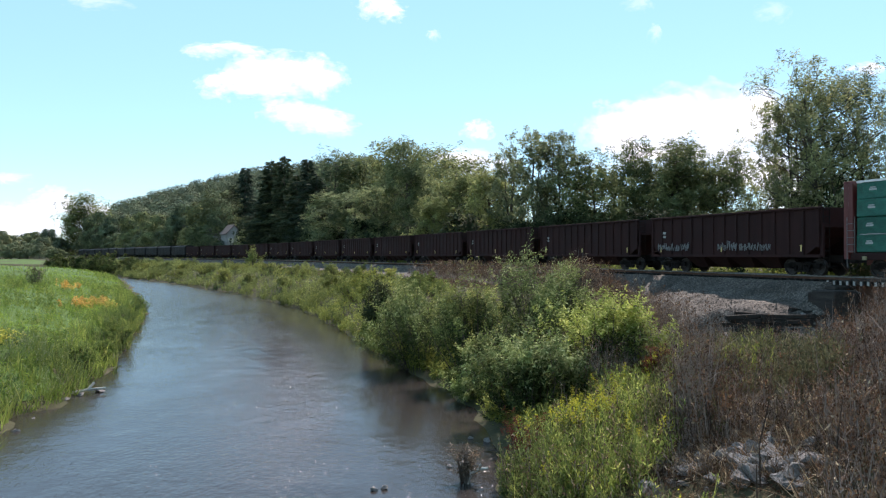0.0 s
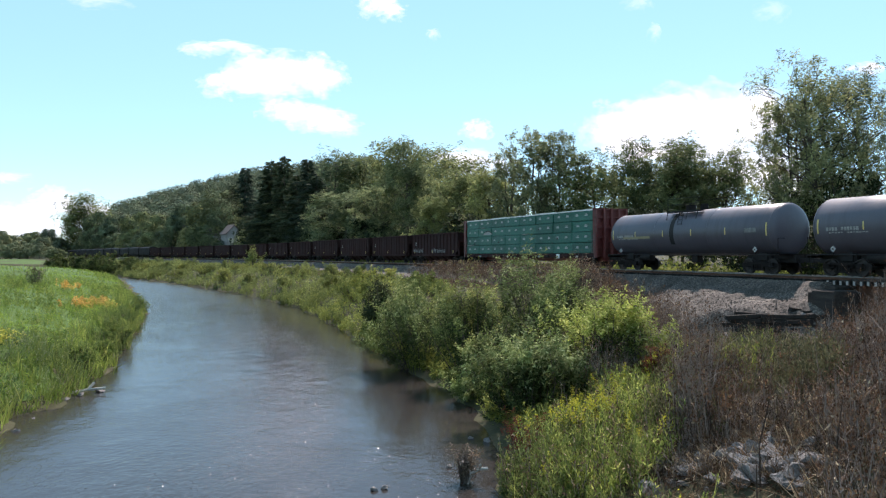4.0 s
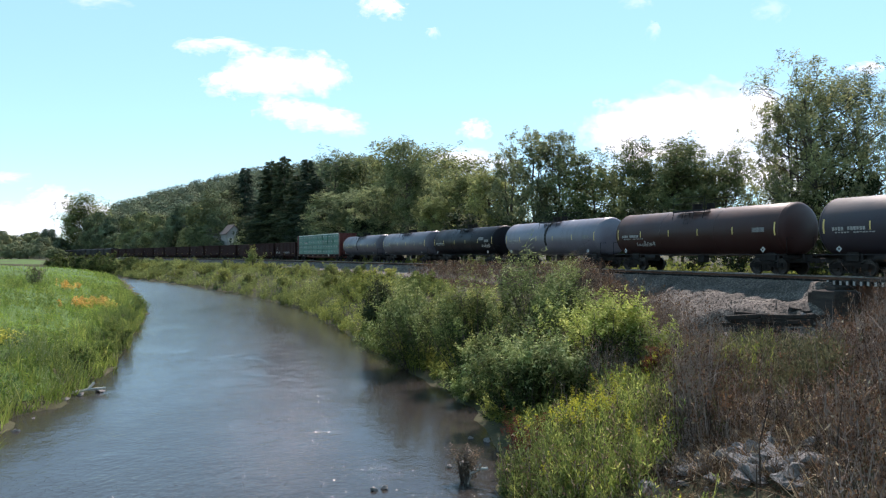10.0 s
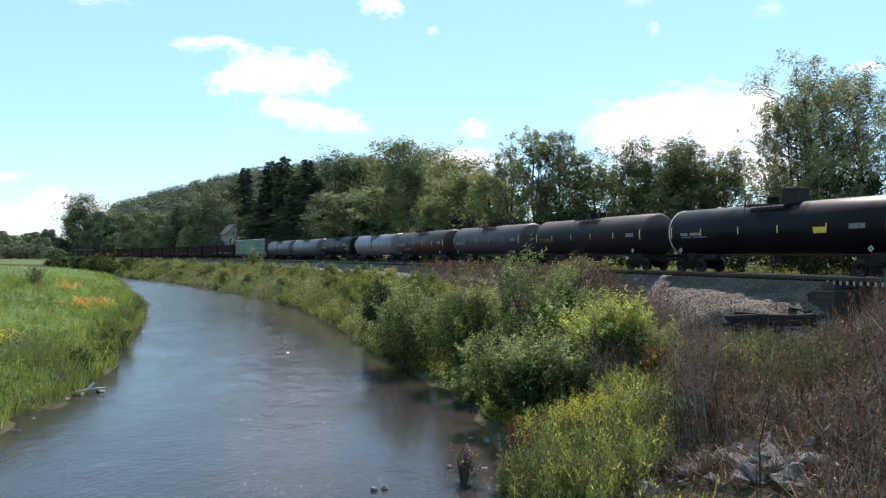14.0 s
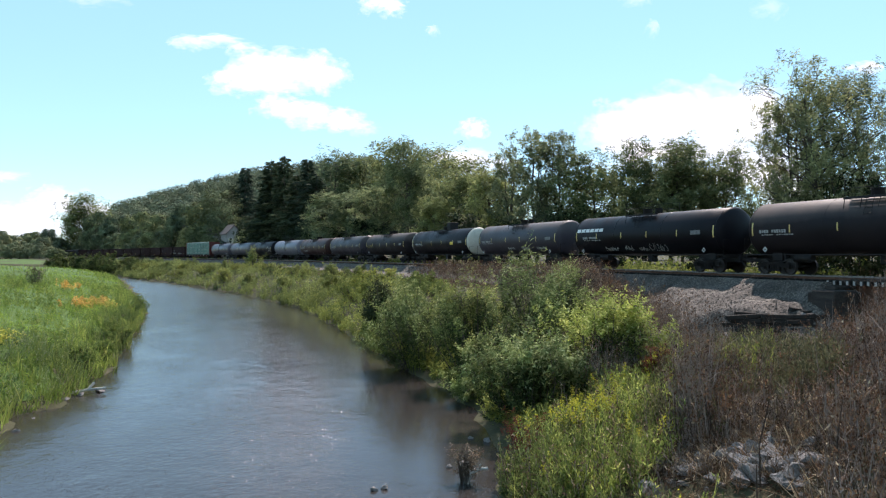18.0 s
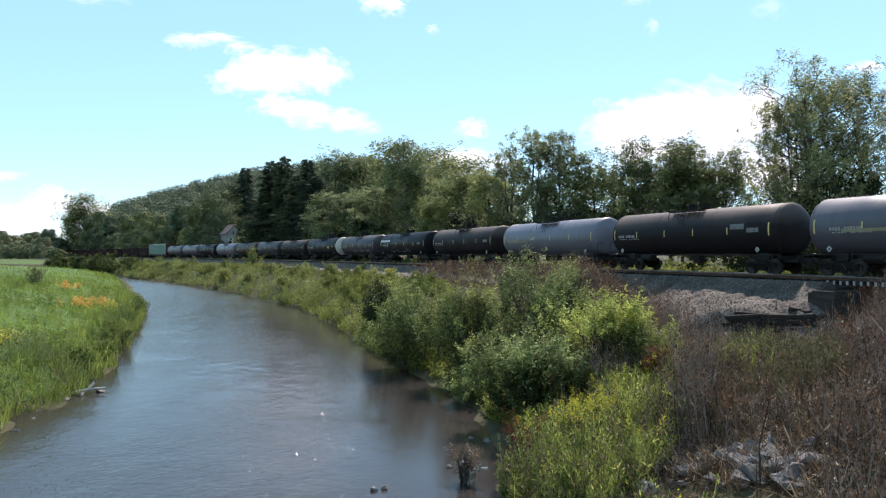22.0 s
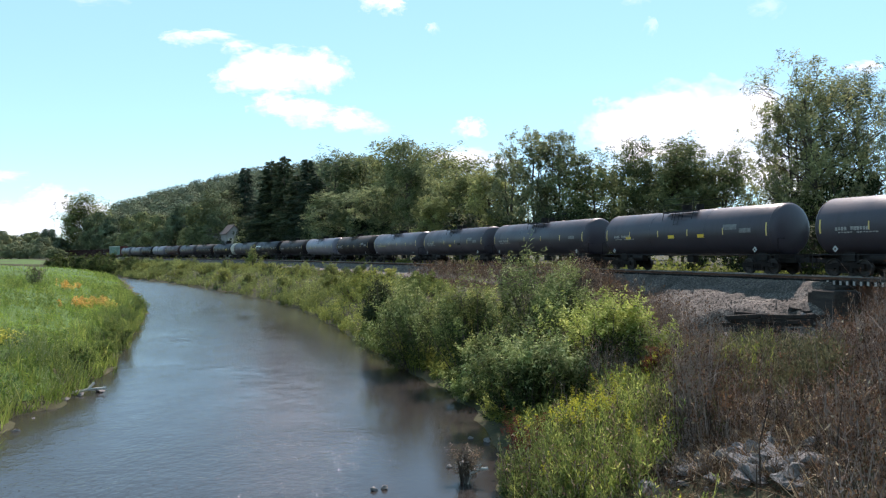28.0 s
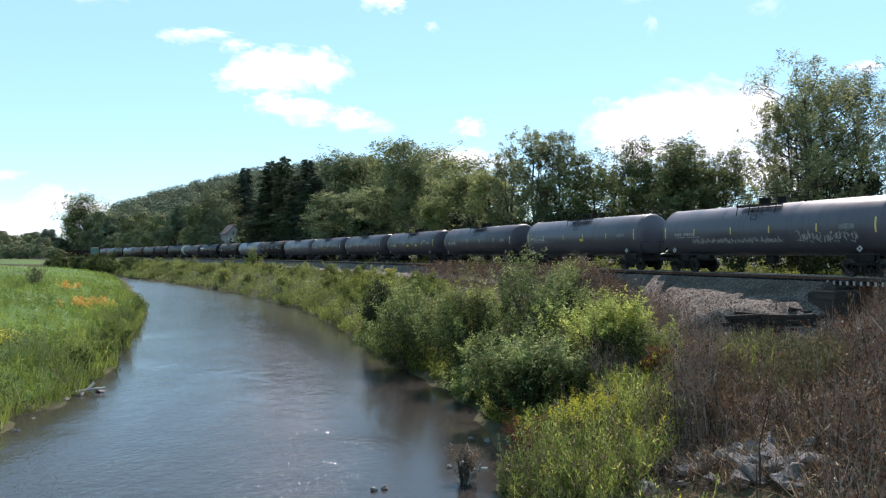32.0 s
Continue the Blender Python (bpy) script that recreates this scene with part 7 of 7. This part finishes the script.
        weeds(stem, rust, x[brown], y[brown], hh * 0.42, per, leaf * 0.7, 0.25, 0.02, upright=1.0)
    # behind the track
    s = -4 + 304 * rng.random(2000) ** 1.2
    off = -rng.uniform(4.8, 13, len(s))
    x, y = track_side(s, off)
    # duller weeds stand in for tree shade at this end
    dim = s < -2.5
    weeds(green, green, x[~dim], y[~dim], 1.35, 10, 0.34, 0.4, 0.02)
    weeds(shade, shade, x[dim], y[dim], 1.2, 12, 0.26, 0.4, 0.02)
    s, off = rng.uniform(-3, 22, 900), -rng.uniform(3.4, 9, 900)
    x, y = track_side(s, off)
    weeds(green, green, x, y, 1.0, 14, 0.17, 0.35, 0.02)
    # tall brown weeds along the foot of the ballast
    n = 1500
    s, off = rng.uniform(0.5, 34, n), rng.uniform(4.0, 9.0, n)
    x, y = track_side(s, off)
    scrub(stem, dead, x, y, np.full(n, 1.45), np.full(n, 0.12), rusty=rng.random(n) < 0.6)
    n = 900
    s, off = rng.uniform(-5.5, 5, n), rng.uniform(5.8, 11.5, n)
    x, y = track_side(s, off)
    ok = x < 0.35 * y + rng.normal(size=n) * 0.4
    scrub(stem, dead, x[ok], y[ok], np.full(ok.sum(), 1.55), np.full(ok.sum(), 0.09), rusty=rng.random(ok.sum()) < 0.7)
    weeds(shade, shade, x[ok][::3], y[ok][::3], 1.2, 14, 0.12, 0.3, upright=0.9)
    n = 600
    s, off = rng.uniform(2.5, 9, n), rng.uniform(4.6, 7.5, n)
    x, y = track_side(s, off)
    scrub(stem, dead, x, y, np.full(n, 1.7), np.full(n, 0.10), rusty=rng.random(n) < 0.6)
    # low growth at the foot of the bushes
    y = rng.uniform(14.5, 34, 2600)
    x = right_edge(y) + 0.35 + 4.2 * rng.random(len(y)) ** 1.2
    weeds(green, green, x, y, 0.5, 16, 0.12, 0.35)
    # dark stalks with seed heads, here and there in clumps
    cy = rng.uniform(10.5, 26, 90)
    cx = cy * rng.uniform(0.34, 0.62, 90)
    x, y = (np.repeat(q, 7) + rng.normal(size=630) * 0.28 for q in (cx, cy))
    ok = (y + 1.2 * x > 17.0) & (x < 14) & ((x < 0.38 * y) | (x > 0.52 * y) & (y > 18))
    weeds(tall, rust, x[ok], y[ok], 1.25, 14, 0.06, 0.45, 0.022, bare=0.68, upright=1.0)
    # a few tall dark stalks
    for x, y, h in ((7.7, 13.0, 1.0), (8.6, 12.4, 1.2), (5.3, 9.6, 1.1), (4.5, 10.2, 1.3), (9.2, 14.0, 1.6), (4.0, 9.0, 1.0), (6.6, 10.2, 1.5)):
        z = float(ground_z(np.array([x]), np.array([y]))[0])
        tall.tube([(x, y, z - 0.1), (x + rng.normal() * 0.05, y, z + h * 0.5), (x + rng.normal() * 0.12, y, z + h)], [0.014, 0.011, 0.005], 5)
    stuff("dead_weed_stems", stem, M_stem, "thin brown stems of dead weeds", "weeds")
    stuff("rusty_weeds", rust, F_rust, "dark rust-brown dead weeds below the railway", "weeds")
    stuff("dead_weeds", dead, F_dead, "dry brown weeds covering the bank", "weeds")
    stuff("green_weeds", green, F_weed, "yellow-green weeds along the river bank", "weeds")
    stuff("leafy_weeds", thick, F_willow, "leafy mid-green weeds at the near water's edge", "weeds")
    stuff("bank_weeds", bank, F_bank, "sunlit yellow-green weeds along the far bank", "weeds")
    stuff("grey_green_weeds", shade, F_dull, "dull green weeds among the dead stalks", "weeds")
    stuff("lime_weeds", lime, F_lime, "bright yellow-green weeds at the near bank", "weeds")
    stuff("goldenrod", gold, F_gold, "yellow goldenrod flower heads among the weeds", "flowers")
    stuff("dry_stalks", tall, M_darkstem, "tall dark dry stalks standing on the bank", "weeds")


build_weeds()


def build_field():
    grass, reed, orange, yellow, herb, rush = Geo(), Geo(), Geo(), Geo(), Geo(), Geo()
    for n, y0, y1, hh, w, reach in ((26000, 12, 45, 0.36, 0.026, 20), (14000, 40, 110, 0.42, 0.055, 50), (6000, 100, 260, 0.55, 0.16, 130)):
        y = y0 + (y1 - y0) * rng.random(n) ** 1.2
        x = left_edge(y) - 0.05 - reach * rng.random(n) ** 1.5
        at = np.stack([x, y, ground_z(x, y) - 0.03], 1)
        grass.blades(at, hh * (0.7 + 0.5 * np.sin(x * 0.8 + np.sin(y * 0.5)) * np.sin(y * 0.6)), w * 0.7, 0.42)
    # broad-leaved plants in the grass
    n = 4500
    y = 11 + 75 * rng.random(n) ** 1.4
    x = left_edge(y) - 0.2 - 26 * rng.random(n) ** 1.3
    weeds(grass, grass, x, y, 0.45 + 0.25 * np.sin(x * 1.1) * np.sin(y * 0.8), 14, 0.10, 0.42)
    # darker leafy lumps, knee high
    n = 420
    cy = 13 + 60 * rng.random(n) ** 1.5
    cx = left_edge(cy) - 0.4 - 20 * rng.random(n) ** 1.2
    x, y = (np.repeat(q, 9) + rng.normal(size=9 * n) * 0.3 for q in (cx, cy))
    ok = x < left_edge(y) - 0.2
    weeds(reed, reed, x[ok], y[ok], 0.55, 12, 0.09, 0.45, upright=0.5)
    # olive tufts and pale seed heads
    n = 2600
    y = 12 + 60 * rng.random(n) ** 1.4
    x = left_edge(y) - 0.3 - 20 * rng.random(n) ** 1.4
    ok = np.sin(x * 0.7 + 1.5 * np.sin(y * 0.35)) + np.sin(y * 0.5) > 0.2
    weeds(reed, reed, x[ok], y[ok], 0.8, 12, 0.12, 0.4, upright=0.5)
    # taller growth at the water's edge
    y = rng.uniform(15, 75, 4200)
    x = left_edge(y) - 1.7 * rng.random(len(y)) ** 1.6
    at = np.stack([x, y, ground_z(x, y) - 0.03], 1)
    reed.blades(at, 0.75, 0.03, 0.28)
    y = rng.uniform(95, 172, 1700)
    x = left_edge(np.minimum(y, 168)) - 4.0 * rng.random(len(y)) ** 1.4
    reed.blades(np.stack([x, y, ground_z(x, y) - 0.03], 1), 0.5, 0.1, 0.3)
    for cx, cy, n, rr in ((-22.2, 45.2, 60, 0.95), (-30.4, 58.5, 26, 0.7)):
        x, y = cx + rng.normal(size=n) * rr * 0.32, cy + rng.normal(size=n) * rr * 1.5
        weeds(reed, orange, x, y, 0.75, 14, 0.12, 0.8, bare=0.5)
    for cx, cy, n, rr in ((-21.8, 46.3, 60, 1.1), (-15.8, 25.8, 34, 0.55)):
        x, y = cx + rng.normal(size=n) * rr * 0.36, cy + rng.normal(size=n) * rr * 1.4
        weeds(reed, yellow, x, y, 0.7, 12, 0.10, 0.8, bare=0.55)
    # grey-green herbs with pale heads along the near shore, darker growth beyond
    cy = 15.5 + 12 * rng.random(60)
    cx = left_edge(cy) - 0.3 - 2.6 * rng.random(60) ** 1.3
    x, y = (np.repeat(q, 10) + rng.normal(size=600) * 0.17 for q in (cx, cy))
    weeds(herb, herb, x, y, 0.75, 22, 0.075, 0.3, plume=0.05, bare=0.12)
    cy = np.concatenate([rng.uniform(24, 31, 14), rng.uniform(34, 46, 36)])
    cx = left_edge(cy) - 0.1 - 1.1 * rng.random(50) ** 1.3
    x, y = (np.repeat(q, 9) + rng.normal(size=450) * 0.2 for q in (cx, cy))
    weeds(rush, rush, x, y, 0.9, 20, 0.13, 0.14, upright=1.0, bare=0.05)
    for k in range(9):
        x, y = -13.3 + 0.07 * k + rng.normal() * 0.1, 28.5 + rng.normal() * 0.5
        reed.tube([(x - 0.1, y, -0.1), (x - 0.05, y, 0.25), (x - 0.1 + rng.normal() * 0.2, y, 0.5)], [0.014, 0.01, 0.004], 4)
    stuff("field_grass", grass, F_grass, "lush green grass of the river meadow", "grass")
    stuff("meadow_weeds", reed, F_reed, "green weeds and reeds along the meadow's edge", "weeds")
    stuff("shore_herbs", herb, F_herb, "grey-green herbs with pale heads on the meadow's shore", "weeds")
    stuff("rushes", rush, F_willow, "dark green rushes standing at the meadow's shore", "rushes")
    stuff("orange_flowers", orange, F_orange, "patch of orange flowers in the meadow", "flowers")
    stuff("yellow_flowers", yellow, F_yellow, "patch of yellow flowers in the meadow", "flowers")
    log = empty("driftwood", pose(-12.0, 24.3, 0.06, 0, 0, 25))
    tagged(log, "bleached driftwood branch stranded at the shore", "driftwood")
    m_drift = surface("bleached_wood", (0.42, 0.37, 0.31), (0.62, 0.57, 0.50), 3, 0.9, 0.3, 20)
    part("branch", rods([(-0.6, 0, 0), (0, 0.05, 0.08), (0.55, 0.0, 0.1)], [(0, 0.05, 0.08), (0.2, 0.1, 0.3)], r=0.045), m_drift, log)


build_field()


def build_snag():
    """A bleached, forked snag with weed caught on it, in the near shallows."""
    snag = empty("driftwood", pose(0.62, 14.7, 0.0, 0, 0, -20))
    tagged(snag, "pale forked driftwood snag standing in the shallows", "driftwood")
    m_pale = surface("sun_bleached_wood", (0.34, 0.31, 0.28), (0.56, 0.52, 0.47), 4, 0.9, 0.3, 24)
    part("limb", rods([(-0.15, 0, -0.1), (-0.05, 0.02, 0.22), (0.12, 0.0, 0.34), (0.3, 0.03, 0.36)], r=0.035), m_pale, snag)
    part("limb", rods([(-0.05, 0.02, 0.22), (-0.16, 0.05, 0.36), (-0.14, 0.06, 0.45)], r=0.024), m_pale, snag)
    part("limb", rods([(0.12, 0.0, 0.34), (0.18, -0.06, 0.46)], r=0.018), m_pale, snag)


build_snag()


# ---- clouds, far off, drifting ----
def cloud_material():
    m = bpy.data.materials.new("sunlit_cloud")
    m.use_nodes = True
    t = m.node_tree
    t.nodes.clear()
    out = t.nodes.new("ShaderNodeOutputMaterial")
    tc = t.nodes.new("ShaderNodeTexCoord")
    info = t.nodes.new("ShaderNodeObjectInfo")
    shift = t.nodes.new("ShaderNodeVectorMath")
    shift.operation = "MULTIPLY_ADD"
    t.links.new(info.outputs["Random"], shift.inputs[0])
    shift.inputs[1].default_value = (37, 19, 11)
    t.links.new(tc.outputs["Object"], shift.inputs[2])
    n = node(t, "ShaderNodeTexNoise", Scale=2.0, Detail=8.0, Roughness=0.6)
    t.links.new(shift.outputs[0], n.inputs["Vector"])
    ln = t.nodes.new("ShaderNodeVectorMath")
    ln.operation = "LENGTH"
    t.links.new(tc.outputs["Object"], ln.inputs[0])
    fall = t.nodes.new("ShaderNodeMath")
    fall.operation = "MULTIPLY_ADD"
    t.links.new(ln.outputs["Value"], fall.inputs[0])
    fall.inputs[1].default_value = -0.62
    t.links.new(n.outputs[0], fall.inputs[2])
    add = t.nodes.new("ShaderNodeMath")
    add.operation = "ADD"
    t.links.new(fall.outputs[0], add.inputs[0])
    add.inputs[1].default_value = 0.5
    alpha = ramp(t, add.outputs[0], [(0.45, (0, 0, 0)), (0.62, (0.35, 0.35, 0.35)), (0.80, (0.97, 0.97, 0.97))])
    # the cloud glows itself; sunlit white and shaded grey are emission colours
    em = t.nodes.new("ShaderNodeEmission")
    n2 = node(t, "ShaderNodeTexNoise", Scale=1.1, Detail=4.0)
    t.links.new(shift.outputs[0], n2.inputs["Vector"])
    t.links.new(ramp(t, n2.outputs[0], [(0.42, (0.80, 0.87, 0.94)), (0.58, (1.0, 0.99, 0.975))]), em.inputs[0])
    em.inputs[1].default_value = 0.97
    alpha = mixed(t, 1.0, alpha, info.outputs["Color"], "MULTIPLY")
    tr = t.nodes.new("ShaderNodeBsdfTransparent")
    mx = t.nodes.new("ShaderNodeMixShader")
    t.links.new(alpha, mx.inputs[0])
    t.links.new(tr.outputs[0], mx.inputs[1])
    t.links.new(em.outputs[0], mx.inputs[2])
    t.links.new(mx.outputs[0], out.inputs[0])
    return m


clouds = []


def build_clouds():
    m = cloud_material()
    g = Geo()
    n = 24
    u = np.linspace(-1, 1, n)
    gx, gz = np.meshgrid(u, u)
    rr = np.hypot(gx, gz)
    gy = -0.25 * np.clip(1 - rr ** 2, 0, 1) + 0.05 * np.sin(gx * 7) * np.cos(gz * 6)
    i, j = np.meshgrid(np.arange(n - 1), np.arange(n - 1), indexing="ij")
    g.add(np.stack([gx, gy, gz], -1).reshape(-1, 3), np.stack([i * n + j, i * n + j + 1, (i + 1) * n + j + 1, (i + 1) * n + j], -1).reshape(-1, 4))
    me = g.mesh("cloud", m, True)
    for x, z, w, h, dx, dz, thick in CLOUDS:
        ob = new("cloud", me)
        tagged(ob, "bright white fair-weather cloud; those out of view are added fill light", "cloud", "clouds", "structure")
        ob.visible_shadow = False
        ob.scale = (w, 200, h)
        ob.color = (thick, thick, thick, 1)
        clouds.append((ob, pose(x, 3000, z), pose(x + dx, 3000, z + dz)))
    # unseen clouds added all round the sky; their glow lightens the shaded sides
    r = random.Random(12)
    for k in range(46):
        az = radians(48 + 264 * ((k * 0.618) % 1.0) + r.uniform(-5, 5))
        up = radians(9 + 46 * r.random())
        w = r.uniform(160, 420)
        far = 3000 * math.cos(up)
        ob = new("cloud", me)
        tagged(ob, "bright white fair-weather cloud; those out of view are added fill light", "cloud", "clouds", "structure")
        ob.visible_shadow = False
        ob.color = (1, 1, 1, 1)
        ob.matrix_basis = Matrix.LocRotScale((far * math.sin(az), far * math.cos(az), 3000 * math.sin(up)), Euler((up, 0, -az)), (w, 200, w * r.uniform(0.35, 0.6)))


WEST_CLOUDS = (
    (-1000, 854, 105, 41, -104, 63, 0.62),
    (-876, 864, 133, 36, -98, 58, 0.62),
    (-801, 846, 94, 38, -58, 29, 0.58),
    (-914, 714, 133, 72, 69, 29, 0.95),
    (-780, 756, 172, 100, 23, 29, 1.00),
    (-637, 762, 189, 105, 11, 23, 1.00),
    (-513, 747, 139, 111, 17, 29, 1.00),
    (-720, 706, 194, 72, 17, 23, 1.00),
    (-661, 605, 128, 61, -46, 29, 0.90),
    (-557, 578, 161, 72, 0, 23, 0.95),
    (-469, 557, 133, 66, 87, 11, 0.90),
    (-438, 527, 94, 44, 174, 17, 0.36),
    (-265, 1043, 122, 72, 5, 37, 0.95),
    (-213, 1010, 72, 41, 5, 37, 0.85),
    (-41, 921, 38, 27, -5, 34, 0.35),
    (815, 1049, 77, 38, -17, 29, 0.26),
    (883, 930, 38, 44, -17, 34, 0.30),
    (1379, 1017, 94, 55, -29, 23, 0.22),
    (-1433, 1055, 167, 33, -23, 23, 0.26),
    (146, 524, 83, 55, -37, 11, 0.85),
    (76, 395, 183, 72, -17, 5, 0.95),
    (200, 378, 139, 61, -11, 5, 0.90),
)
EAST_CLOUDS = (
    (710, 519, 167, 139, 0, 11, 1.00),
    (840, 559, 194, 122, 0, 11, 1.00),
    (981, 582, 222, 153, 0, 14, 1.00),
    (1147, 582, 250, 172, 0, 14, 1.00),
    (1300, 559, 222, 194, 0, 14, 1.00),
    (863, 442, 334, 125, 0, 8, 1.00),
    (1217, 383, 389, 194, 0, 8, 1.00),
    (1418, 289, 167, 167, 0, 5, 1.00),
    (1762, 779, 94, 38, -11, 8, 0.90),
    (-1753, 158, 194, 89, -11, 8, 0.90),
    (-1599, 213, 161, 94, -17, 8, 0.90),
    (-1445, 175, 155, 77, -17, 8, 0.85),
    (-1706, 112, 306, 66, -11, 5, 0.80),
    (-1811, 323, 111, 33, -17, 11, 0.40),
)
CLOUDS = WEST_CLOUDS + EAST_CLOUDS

build_clouds()
motions()
